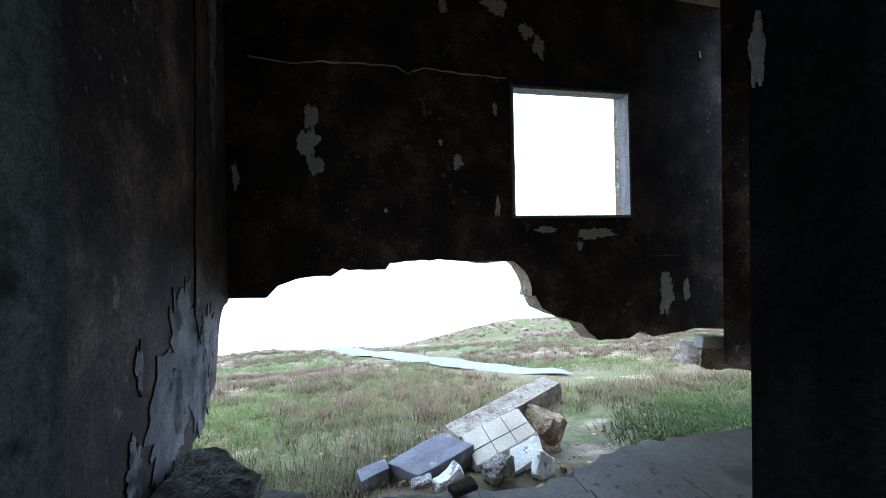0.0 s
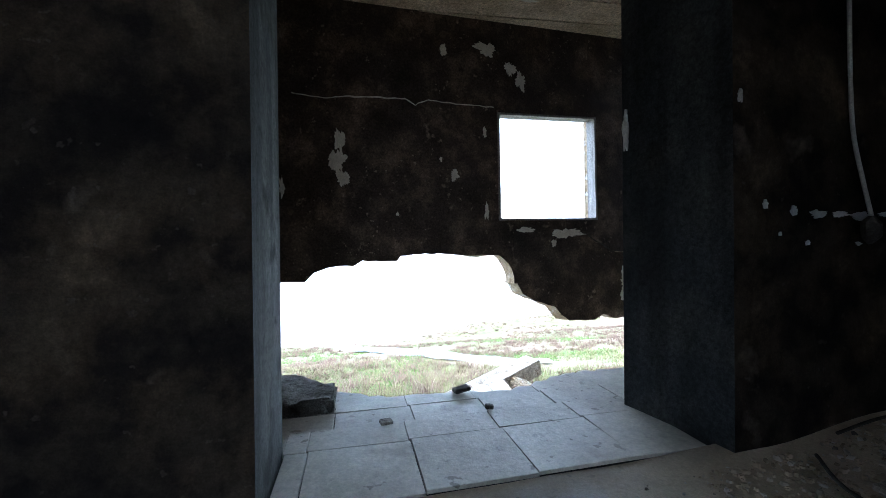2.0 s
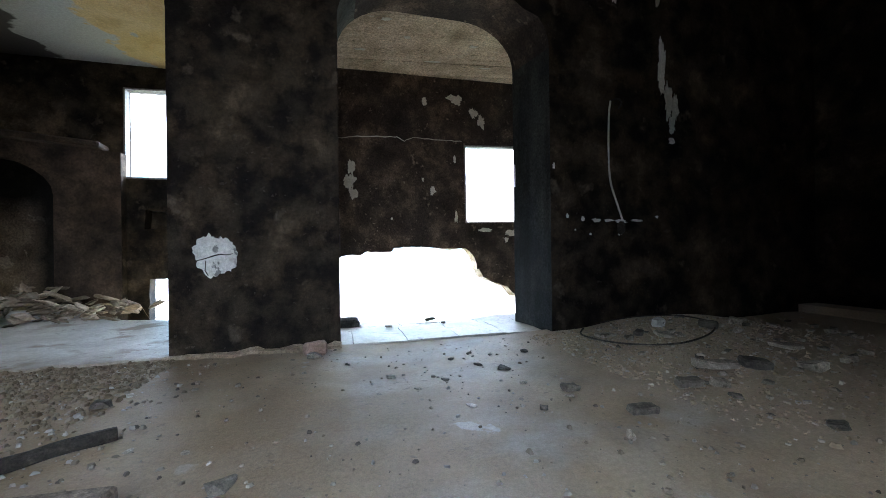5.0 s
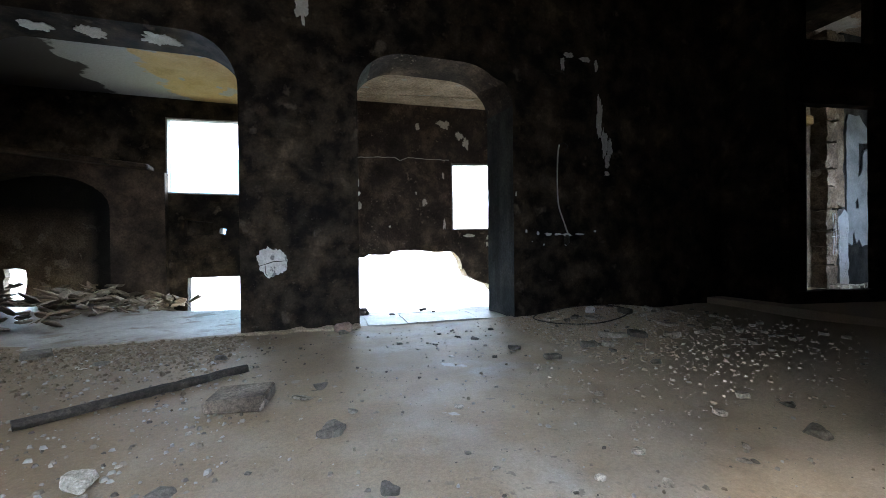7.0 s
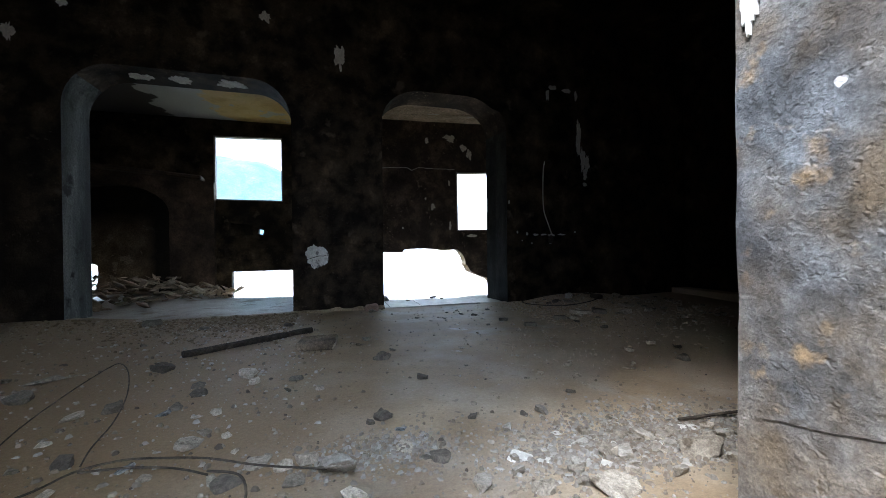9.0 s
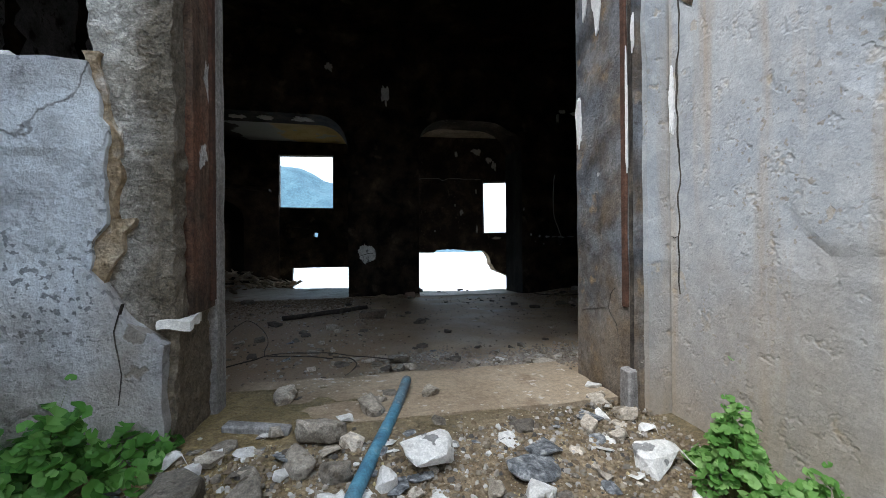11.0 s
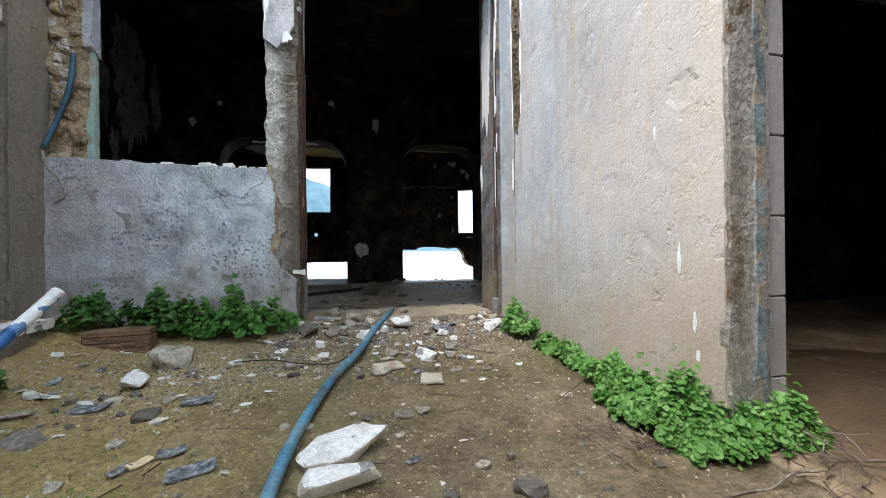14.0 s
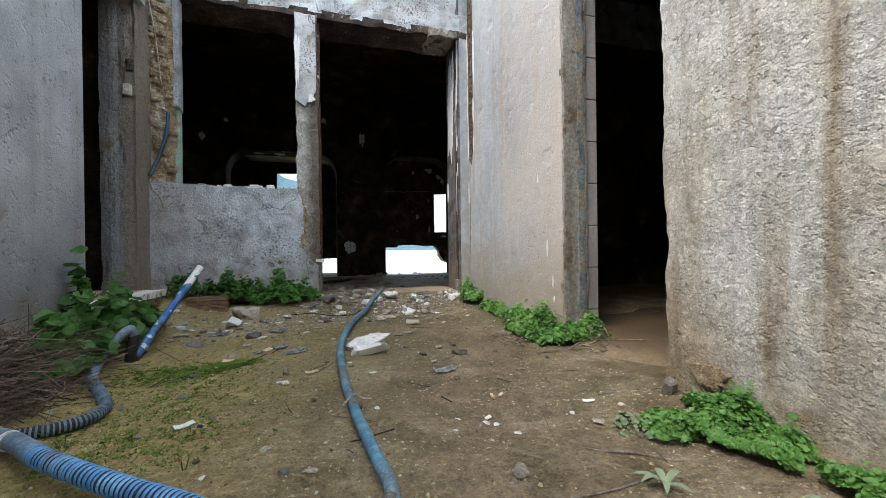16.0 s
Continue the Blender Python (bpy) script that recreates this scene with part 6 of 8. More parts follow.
for kind, x, y, s in [("g", -0.87, -1.94, 0.13), ("d", -1.06, -2.03, 0.09), ("d", -1.35, -1.6, 0.1), ("d", -1.3, -1.66, 0.09), ("g", -0.53, -2.23, 0.06), ("d", -0.64, -2.05, 0.1), ("d", -0.19, -1.83, 0.13), ("d", -0.78, -0.66, 0.12), ("d", -1.42, -0.56, 0.11), ("d", -1.88, -0.25, 0.2), ("d", -0.2, -1.84, 0.12), ("d", -0.24, -1.34, 0.1), ("d", 0.94, -1.02, 0.11),
                      ("g", 1.47, -2.05, 0.09), ("d", 1.56, -2.17, 0.07), ("g", 1.06, -2.36, 0.05), ("d", -0.06, -2.23, 0.08), ("f", -0.3, -1.45, 0.13), ("w", -0.06, -0.2, 0.11),
                      ("d", 0.81, -0.67, 0.08), ("d", 1.67, -0.94, 0.09), ("g", 1.22, -2.15, 0.07), ("g", 2.05, -1.17, 0.14), ("f", 2.3, -0.9, 0.2), ("g", 2.6, -0.4, 0.16), ("w", 1.55, -0.32, 0.08),
                      ("d", 1.05, -0.4, 0.06), ("d", 0.5, -0.75, 0.05), ("d", 0.62, -0.42, 0.05)]:
    place(kind, x, y, s, floor_height, IN)
for kind, x, y, s in [("w", -0.515, -4.08, 0.19), ("w", -0.256, -4.29, 0.07), ("w", 0.022, -4.18, 0.17), ("s", -0.403, -4.4, 0.1), ("w", -0.462, -4.55, 0.145), ("g", -0.612, -4.44, 0.1), ("g", -0.548, -4.457, 0.06),
                      ("f", -0.547, -4.55, 0.06), ("g", -0.307, -4.44, 0.12), ("g", -0.346, -4.55, 0.09), ("g", -0.69, -4.71, 0.12), ("w", -0.929, -4.43, 0.08), ("g", -0.964, -4.46, 0.07), ("g", -1.025, -4.13, 0.19),
                      ("g", -0.899, -4.16, 0.14), ("w", -1.147, -3.93, 0.13), ("p", -0.9, -3.9, 0.08), ("w", -0.987, -4.0, 0.06), ("p", -0.929, -3.98, 0.08), ("g", -0.767, -3.95, 0.17), ("g", -0.638, -3.8, 0.13), ("w", -0.71, -3.86, 0.07),
                      ("g", -0.444, -3.7, 0.1), ("s", -0.269, -4.11, 0.2), ("s", -0.2, -4.06, 0.15), ("s", -0.646, -4.27, 0.09), ("s", -0.532, -4.71, 0.08), ("s", -0.532, -4.79, 0.035), ("s", -0.638, -4.78, 0.035),
                      ("g", -0.294, -4.74, 0.045), ("f", -0.361, -4.73, 0.075), ("g", -0.308, -4.585, 0.055), ("w", -0.432, -4.67, 0.04), ("g", -0.537, -4.67, 0.03), ("f", -0.233, -4.676, 0.055), ("f", -0.205, -4.7, 0.055),
                      ("f", -0.228, -4.742, 0.065), ("p", -0.068, -4.73, 0.05), ("p", -0.285, -4.845, 0.04), ("p", -0.257, -4.597, 0.05), ("s", 0.0, -3.93, 0.13), ("g", -0.9, -3.66, 0.12), ("g", 0.07, -3.85, 0.12), ("g", 0.1, -3.95, 0.1),
                      ("g", -0.05, -4.0, 0.09), ("g", 0.0, -4.05, 0.08), ("g", -0.8, -4.06, 0.12), ("s", -0.83, -4.02, 0.11), ("g", -0.72, -4.1, 0.1), ("w", -0.73, -4.17, 0.07), ("g", -0.86, -4.25, 0.08), ("w", -0.45, -4.32, 0.05)]:
    place(kind, x, y, s, courtyard_height, OUT)
for kind, x, y, s in [("w", -1.607, -4.643, 0.17), ("g", -1.591, -4.384, 0.27), ("d", -1.461, -4.917, 0.12), ("f", -1.716, -5.018, 0.14), ("f", -1.74, -4.98, 0.1), ("f", -1.469, -5.078, 0.07), ("f", -1.62, -4.78, 0.1), ("p", -1.55, -4.55, 0.06),
                      ("p", -1.7, -4.75, 0.08), ("p", -1.35, -4.6, 0.06), ("p", -1.85, -4.7, 0.1), ("f", -1.85, -4.86, 0.12), ("s", -1.2, -5.36, 0.03), ("f", -0.644, -5.093, 0.09), ("f", -0.585, -5.08, 0.08), ("g", -0.672, -5.233, 0.04),
                      ("s", -0.658, -5.352, 0.06), ("g", -0.489, -5.43, 0.055), ("g", -0.806, -5.068, 0.04), ("d", -0.412, -5.544, 0.11), ("p", -0.5, -5.292, 0.035), ("p", -0.083, -4.93, 0.04), ("d", -1.38, -6.3, 0.03),
                      ("g", -0.63, -6.6, 0.07), ("p", -0.57, -6.33, 0.03), ("g", -0.95, -5.6, 0.03), ("f", -1.43, -4.8, 0.07)]:
    place(kind, x, y, s, courtyard_height, OUT)
for i in range(300):            # the strewn bank before the threshold
    x, y = pick.uniform(-1.15, 0.15), pick.gauss(-4.08, 0.22)
    if x > -0.5 and pick.random() < 0.45:
        continue
    place(pick.choice("ggwwffsspd"), x, y, 0.02 + 0.075 * pick.random() ** 2.2, courtyard_height if y < -3.9 else lambda a, b: 0.1, OUT)
for i in range(90):             # heap in the dark corner
    place(pick.choice("gggwd"), pick.uniform(1.45, 3.3), pick.uniform(-1.6, -0.1), pick.uniform(0.03, 0.1), floor_height, IN)
for i in range(60):             # white rubble near the doorway
    place(pick.choice("wwpg"), pick.gauss(0.45, 0.2), pick.gauss(-3.08, 0.1), pick.uniform(0.02, 0.07), floor_height, IN)
for i in range(110):
    place(pick.choice("dggfff"), pick.uniform(-2.6, 1.2), pick.uniform(-3.2, -0.3), pick.uniform(0.02, 0.06), floor_height, IN)

# heap of broken roof tiles and boards before the hearth
TILE_SHARD = material("broken_roof_tile", [(0.3, (0.16, 0.12, 0.085)), (0.5, (0.3, 0.235, 0.17)), (0.75, (0.48, 0.42, 0.34))], 8, 0.9, 0.5, 50, 0.3, per_object=0.45)
shards = [stone_mesh("roof_tile_shard", 100 + i, 0.12, TILE_SHARD) for i in range(6)]
for i in range(260):
    x, y = pick.uniform(-3.9, -1.7), pick.uniform(0.75, 2.4)
    if x > -2.3 and y < 1.3:
        continue
    h = 0.02 + 0.24 * smoothstep(-1.6, -2.9, x) * smoothstep(0.6, 1.4, y) * pick.random() + 0.04 * pick.random()
    ob = new("roof_tile_shard", shards[i % 6])
    s = pick.uniform(0.08, 0.26)
    ob.matrix_world = pose(x, y, h, pick.uniform(-30, 30), pick.uniform(-30, 30), pick.uniform(0, 360)) @ Matrix.Diagonal((s, s * 0.55, s, 1))
    tagged(ob, "broken roof tile shard in a heap before the hearth", "roof tile", "heap of roof tiles")


def gravel(name, count, spot, sizes, mat, label, seed):
    """Loose small stones, joined into one object."""
    r = random.Random(seed)
    vs, fs = [], []
    for i in range(count):
        x, y, z = spot(r)
        s = sizes[0] + (sizes[1] - sizes[0]) * r.random() ** 3.2
        a = r.uniform(0, 6.28)
        b = len(vs)
        tall, long = s * r.uniform(0.5, 1.1), r.uniform(1.0, 1.7)
        ca, sa = math.cos(a), math.sin(a)
        for ring in ((1.0, -0.2, 0.3), (0.62, 0.75, 1.0)):
            for k in range(5):
                q = s * ring[0] * r.uniform(0.75, 1.15) * 0.8
                u, v = q * long * math.cos(k * 1.257), q * math.sin(k * 1.257)
                vs.append((x + u * ca - v * sa, y + u * sa + v * ca, z + tall * r.uniform(ring[1], ring[2])))
        fs += [(b + k, b + (k + 1) % 5, b + 5 + (k + 1) % 5, b + 5 + k) for k in range(5)] + [(b + 5, b + 6, b + 7, b + 8, b + 9)]
    me = bpy.data.meshes.new(name)
    me.from_pydata(vs, [], fs)
    me.materials.append(mat)
    tagged(new(name, me), label, "gravel", kind="stuff")


def island_material(name, colours, rough=0.9):
    """Loose pieces in mixed colours."""
    m = bpy.data.materials.new(name)
    m.use_nodes = True
    n, l = m.node_tree.nodes, m.node_tree.links
    geo, cr = n.new("ShaderNodeNewGeometry"), n.new("ShaderNodeValToRGB")
    cr.color_ramp.interpolation = "CONSTANT" if len(colours) < 5 else "LINEAR"
    while len(cr.color_ramp.elements) < len(colours):
        cr.color_ramp.elements.new(0.5)
    for i, (e, c) in enumerate(zip(cr.color_ramp.elements, colours)):
        e.position, e.color = i / len(colours), (*c, 1)
    l.new(geo.outputs["Random Per Island"], cr.inputs[0])
    grain = n.new("ShaderNodeTexNoise")
    grain.inputs["Scale"].default_value = 40
    l.new(geo.outputs["Position"], grain.inputs["Vector"])
    mix = n.new("ShaderNodeMixRGB")
    mix.blend_type, mix.inputs[0].default_value = "MULTIPLY", 0.5
    l.new(cr.outputs[0], mix.inputs[1])
    l.new(grain.outputs["Fac"], mix.inputs[2])
    l.new(mix.outputs[0], n["Principled BSDF"].inputs["Base Color"])
    n["Principled BSDF"].inputs["Roughness"].default_value = rough
    n["Principled BSDF"].inputs["Specular IOR Level"].default_value = 0.25
    return m


GRIT_IN = island_material("room_grit", [(0.27, 0.22, 0.16), (0.36, 0.3, 0.23), (0.12, 0.1, 0.085), (0.42, 0.37, 0.3), (0.52, 0.49, 0.44)])
# pale corner crumbs, colours raised in place of light the corner lacks
GRIT_CORNER = island_material("corner_grit", [(0.52, 0.41, 0.28), (0.56, 0.45, 0.32), (0.32, 0.24, 0.16), (0.7, 0.64, 0.55), (0.46, 0.35, 0.23), (0.54, 0.42, 0.29)])
GRIT_CLOD = island_material("dirt_clods", [(0.24, 0.18, 0.115), (0.3, 0.235, 0.16), (0.17, 0.125, 0.08), (0.27, 0.205, 0.135), (0.36, 0.31, 0.24), (0.2, 0.15, 0.1)])
GRIT_WHITE = island_material("plaster_grit", [(0.4, 0.375, 0.34), (0.32, 0.285, 0.245), (0.56, 0.54, 0.51), (0.24, 0.205, 0.17), (0.4, 0.37, 0.33), (0.3, 0.25, 0.2)])
GRIT_PALE = island_material("pale_courtyard_grit", [(0.8, 0.77, 0.66), (0.34, 0.25, 0.14), (0.6, 0.5, 0.32), (0.14, 0.11, 0.08), (0.74, 0.63, 0.38), (0.42, 0.34, 0.23)])
GRIT_BANK = island_material("bank_grit", [(0.3, 0.24, 0.16), (0.72, 0.7, 0.66), (0.17, 0.135, 0.1), (0.36, 0.29, 0.2), (0.1, 0.095, 0.09), (0.44, 0.38, 0.29), (0.25, 0.185, 0.115), (0.2, 0.15, 0.1)])
GRIT_OUT = island_material("courtyard_grit", [(0.32, 0.22, 0.11), (0.26, 0.18, 0.085), (0.5, 0.4, 0.24), (0.36, 0.26, 0.14), (0.78, 0.74, 0.64), (0.2, 0.17, 0.14), (0.66, 0.55, 0.3), (0.42, 0.34, 0.22)])
gravel("left_grit", 2600, lambda r: (lambda x, y: (x, y, floor_height(x, y)))(-0.5 - abs(r.gauss(0.5, 0.8)), r.uniform(-3.4, -0.1)), (0.002, 0.014), GRIT_IN, "dirt crumbs and slate bits on the brown dirt", 8)
gravel("dirt_clods", 5000, lambda r: (lambda x, y: (x, y, floor_height(x, y)))(-0.75 - abs(r.gauss(0.0, 0.9)), -0.02 - abs(r.gauss(0.0, 0.45))), (0.003, 0.017), GRIT_CLOD, "brown dirt clods and crumbs before the wide opening", 28)
gravel("cable_grit", 1300, lambda r: (lambda x, y: (x, y, floor_height(x, y)))(r.gauss(-0.35, 0.12), r.gauss(-2.86, 0.07)), (0.002, 0.012), GRIT_WHITE, "plaster crumbs beside the cable", 18)
gravel("floor_grit", 2600, lambda r: (lambda x, y: (x, y, floor_height(x, y)))(r.uniform(-3.1, 3.0), r.uniform(-3.5, -0.05)), (0.003, 0.012), GRIT_IN, "brown grit and crumbs on the dusty floor", 1)
gravel("plaster_grit", 9000, lambda r: (lambda x, y: (x, y, floor_height(x, y)))(r.gauss(0.48, 0.26), r.gauss(-3.06, 0.13)), (0.002, 0.012), GRIT_WHITE, "white plaster crumbs strewn on the floor", 2)
gravel("corner_grit", 7500, lambda r: (lambda x, y: (x, y, floor_height(x, y)))(min(3.9, 1.25 + abs(r.gauss(0.7, 0.6))), -0.05 - abs(r.gauss(0.5, 0.6))), (0.0015, 0.014), GRIT_CORNER, "heaped rubble crumbs in the dark corner", 3)
gravel("light_grit", 260, lambda r: (lambda x, y: (x, y, floor_height(x, y)))(r.gauss(0.85, 0.35), r.gauss(-1.9, 0.45)), (0.002, 0.009), GRIT_WHITE, "pale crumbs strewn on the floor", 9)
gravel("threshold_grit", 11000, lambda r: (lambda x, y: (x, y, courtyard_height(x, y) if y < -3.96 else 0.1))(r.uniform(-1.2, 0.2), min(-3.45, r.gauss(-4.12, 0.2))), (0.0015, 0.01), GRIT_BANK, "mortar crumbs strewn before the doorway", 4)
gravel("courtyard_grit", 13000, lambda r: (lambda x, y: (x, y, courtyard_height(x, y)))(r.uniform(-2.1, 0.1), -4.0 - 3.2 * r.random() ** 1.5), (0.0015, 0.0065), GRIT_OUT, "small stones trodden into the courtyard soil", 5)
gravel("parapet_grit", 11000, lambda r: (lambda x, y: (x, y, courtyard_height(x, y)))(r.gauss(-1.45, 0.32), r.gauss(-4.5, 0.24)), (0.0015, 0.0075), GRIT_PALE, "pale gravel below the parapet", 6)

# threshold slab, tile fragments in the soil
SILL = material("worn_brown_sill", [(0.3, (0.22, 0.165, 0.11)), (0.5, (0.31, 0.245, 0.17)), (0.72, (0.39, 0.32, 0.235))], 3, 0.8, 0.35, 60, 0.25, (0.25, 0.19, 0.13), 6, 0.6, specks=((0.6, 0.56, 0.5), 40, 0.7, 0.64))
SUNK = material("sunk_pale_tile", [(0.3, (0.36, 0.31, 0.23)), (0.55, (0.47, 0.43, 0.34)), (0.8, (0.54, 0.5, 0.41))], 4, 0.6, 0.2, 50, 0.2, (0.28, 0.21, 0.13), 9, 0.58)
tagged(solid("threshold", roughen(slab(ragged([(-1.07, -3.9), (-0.5, -3.86), (0.14, -3.87), (0.14, -3.45), (-1.07, -3.45)], 0.06, 0.02, 3), [], Matrix(((1, 0, 0, 0), (0, 1, 0, 0), (0, 0, -1, 0.112), (0, 0, 0, 1))), 0.1), 0.004, 8), SILL),
       "worn brown concrete threshold of the doorway", "threshold", kind="structure")
tagged(solid("wood_splinter", roughen(box((0.17, 0.035, 0.02), (-0.93, -3.88, 0.125), 0.004, (2, 4, -12)), 0.005, 16), WOOD_FRAME), "grey split board lying on the rubble bank", "board")
for k, (x, y, w, d, a) in enumerate(((-0.645, -4.63, 0.12, 0.1, 14), (-0.485, -4.8, 0.09, 0.12, -12), (-0.64, -4.51, 0.06, 0.04, 30))):
    tagged(solid("sunken_tile", slab(ragged([(-w / 2, -d / 2), (w / 2, -d / 2.2), (w / 2.2, d / 2), (-w / 2.1, d / 2)], 0.03, 0.008, k), [], pose(x, y, courtyard_height(x, y) + 0.004, 0, 0, a), 0.008), SUNK), "pale worn tile fragment set flat in the soil", "tile", OUT)
tagged(solid("thin_wire", tube([(-1.3, -4.5, 0.06), (-1.15, -4.54, 0.07), (-1.034, -4.568, 0.055), (-0.93, -4.6, 0.05), (-0.86, -4.62, 0.06), (-0.82, -4.6, 0.08)], 0.0028, 6), BLACK_WIRE, smooth=True), "thin dark wire lying over the soil", "wire")

# ---- loose things in the room ----
log = tagged(solid("charred_beam", roughen(tube([(-1.3, -1.45, 0.02), (-1.0, -1.25, 0.022), (-0.75, -1.08, 0.023), (-0.6, -0.98, 0.024)], 0.021, 9), 0.008, 12), CHAR), "long charred roof batten lying on the dirt floor", "beam")
tagged(solid("concrete_block", roughen(box((0.23, 0.2, 0.06), (-0.55, -1.45, 0.03), 0.01, (0, 0, -8)), 0.012, 9), HEARTH), "brown broken block lying on the floor", "block")
for pts, rad, label in (([(-1.4, -3.12, 0.05), (-1.23, -2.929, 0.05), (-1.179, -2.877, 0.05), (-1.133, -2.807, 0.05), (-1.042, -2.78, 0.05), (-0.933, -2.802, 0.05), (-0.816, -2.851, 0.055), (-0.7, -2.9, 0.045), (-0.623, -2.937, 0.045), (-0.5, -2.96, 0.03)], 0.004, "black cable lying across the dirt floor"),
                        ([(-1.36, -2.8, 0.03), (-1.417, -2.682, 0.04), (-1.486, -2.406, 0.04), (-1.533, -2.016, 0.04), (-1.548, -1.675, 0.04), (-1.509, -1.661, 0.045), (-1.415, -1.821, 0.04), (-1.286, -2.152, 0.04), (-1.206, -2.447, 0.04), (-1.184, -2.632, 0.035), (-1.161, -2.738, 0.03)], 0.0034, "bent dark wire lying on the dirt floor"),
                        ([(-1.133, -2.807, 0.045), (-1.016, -2.809, 0.04), (-0.896, -2.85, 0.04), (-0.802, -2.911, 0.04)], 0.004, "thin dark wire lying in dust"),
                        ([(-0.802, -2.911, 0.05), (-0.723, -2.951, 0.05), (-0.689, -3.031, 0.05), (-0.69, -3.103, 0.045), (-0.74, -3.2, 0.03)], 0.0045, "thin dark wire lying in dust"),
                        ([(1.63, -0.12, 0.03), (1.5, -0.3, 0.03), (1.56, -0.56, 0.035), (1.82, -0.68, 0.04), (2.15, -0.6, 0.06), (2.38, -0.4, 0.075), (2.36, -0.16, 0.08), (2.1, -0.06, 0.07), (1.8, -0.07, 0.05)], 0.007, "loop of black cable on the rubble"),
                        ([(0.68, -2.99, 0.02), (0.85, -3.01, 0.025), (1.05, -3.03, 0.03)], 0.007, "short black iron bar on white rubble")):
    tagged(solid("floor_cable", tube(pts, 0.75 * rad, 7), DUSTY_WIRE, smooth=True), label, "cable")

# ---- rubble outside the breach ----
SLAB_PLASTER = material("cream_wall_face", [(0.3, (0.45, 0.4, 0.3)), (0.6, (0.6, 0.55, 0.45)), (0.8, (0.68, 0.64, 0.56))], 3, 0.9, 0.3, 50, 0.15)
SLAB_BEAM = material("cream_broken_concrete", [(0.3, (0.24, 0.19, 0.14)), (0.5, (0.42, 0.37, 0.3)), (0.75, (0.55, 0.5, 0.42))], 6, 0.95, 0.9, 40, 0.4, (0.2, 0.15, 0.1), 14, 0.6, bump_size=0.04, lumps=(0.4, 30))
SLAB_PURPLE = material("sooty_violet_face", [(0.3, (0.1, 0.1, 0.118)), (0.6, (0.17, 0.17, 0.195)), (0.8, (0.28, 0.27, 0.285))], 3, 0.8, 0.3, 50, 0.25, (0.42, 0.39, 0.34), 6, 0.64)
def chunk(name, size, at, rot, mat, label, rough=0.025, seed=0.0):
    bm = box(size, (0, 0, 0), min(0.02, 0.2 * min(size)))
    bmesh.ops.subdivide_edges(bm, edges=bm.edges[:], cuts=3, use_grid_fill=True)
    roughen(bm, rough, 7, seed)
    roughen(bm, 0.3 * rough, 25, seed)
    bmesh.ops.transform(bm, matrix=pose(*at, *rot), verts=bm.verts)
    return tagged(solid(name, bm, mat), label, "rubble", "fallen wall outside the breach")


def plate(name, at, u, v, thick, mat, label, rough=0.025, seed=0.0):
    """A broken plate with sides u and v (vectors) about its middle."""
    u, v = Vector(u), Vector(v)
    n = u.cross(v).normalized()
    bm = box((1, 1, 1), (0, 0, 0), 0.02)
    bmesh.ops.subdivide_edges(bm, edges=bm.edges[:], cuts=2, use_grid_fill=True)
    m = Matrix(((u.x, v.x, n.x * thick, at[0]), (u.y, v.y, n.y * thick, at[1]), (u.z, v.z, n.z * thick, at[2]), (0, 0, 0, 1)))
    bmesh.ops.transform(bm, matrix=m, verts=bm.verts)
    roughen(bm, rough, 7, seed)
    return tagged(solid(name, bm, mat), label, "rubble", "fallen wall outside the breach")


plate("fallen_beam", (1.99, 3.37, -0.96), (1.15, 0.24, 0.3), (0.08, -0.22, -0.02), 0.2, SLAB_BEAM, "broken concrete beam lying outside the breached wall", 0.022, 1)
plate("fallen_wall_piece", (1.74, 2.94, -1.0), (0.6, 0.19, 0.1), (0.04, -0.3, -0.1), 0.14, SLAB_PLASTER, "cream tiled piece of fallen wall", 0.008, 2)
plate("fallen_wall_piece", (1.13, 2.85, -1.06), (0.5, 0.16, 0.1), (0.21, -0.28, 0.0), 0.17, SLAB_PURPLE, "violet-sooted piece of fallen wall", 0.016, 3)
plate("fallen_wall_piece", (0.66, 2.85, -1.12), (0.22, 0.11, 0.02), (0.04, -0.14, -0.01), 0.14, SLAB_PURPLE, "small violet-sooted piece of fallen wall", 0.02, 4)
plate("fallen_wall_piece", (1.88, 2.7, -1.04), (0.3, 0.11, 0.06), (-0.04, -0.18, -0.08), 0.13, STONE_WHITE, "white-faced corner of fallen wall", 0.015, 14)
for k in range(4):             # joints of the cream tiling
    at = Vector((1.74, 2.94, -1.0)) + Vector((-0.0087, -0.0866, 0.2866)).normalized() * 0.072
    u, v = Vector((0.6, 0.19, 0.1)), Vector((0.04, -0.3, -0.1))
    a, b = ((at + u * (-0.17 + 0.33 * k) - v * 0.48, at + u * (-0.17 + 0.33 * k) + v * 0.48) if k < 2 else (at - u * 0.48 + v * (0.12 * (k - 2) + 0.1), at + u * 0.48 + v * (0.12 * (k - 2) + 0.1)))
    if k < 3:
        tagged(solid("tile_joint", tube([a, a.lerp(b, 0.5), b], 0.004, 5), STONE_DARK), "dark joint line on the fallen tiled wall", "joint", "joints of the fallen tiling")
chunk("masonry_lump", (0.3, 0.3, 0.42), (2.27, 3.2, -1.12), (10, 20, 30), BRICKY, "brown lump of masonry under the beam", 0.06, 5)
chunk("masonry_lump", (0.24, 0.16, 0.24), (2.28, 3.1, -1.28), (0, 10, 20), BRICKY, "dark lump of masonry below the beam", 0.05, 15)
chunk("masonry_lump", (0.22, 0.16, 0.13), (1.58, 2.54, -1.0), (14, -18, 22), CONCRETE, "broken hollow grey block on the rubble", 0.03, 6)
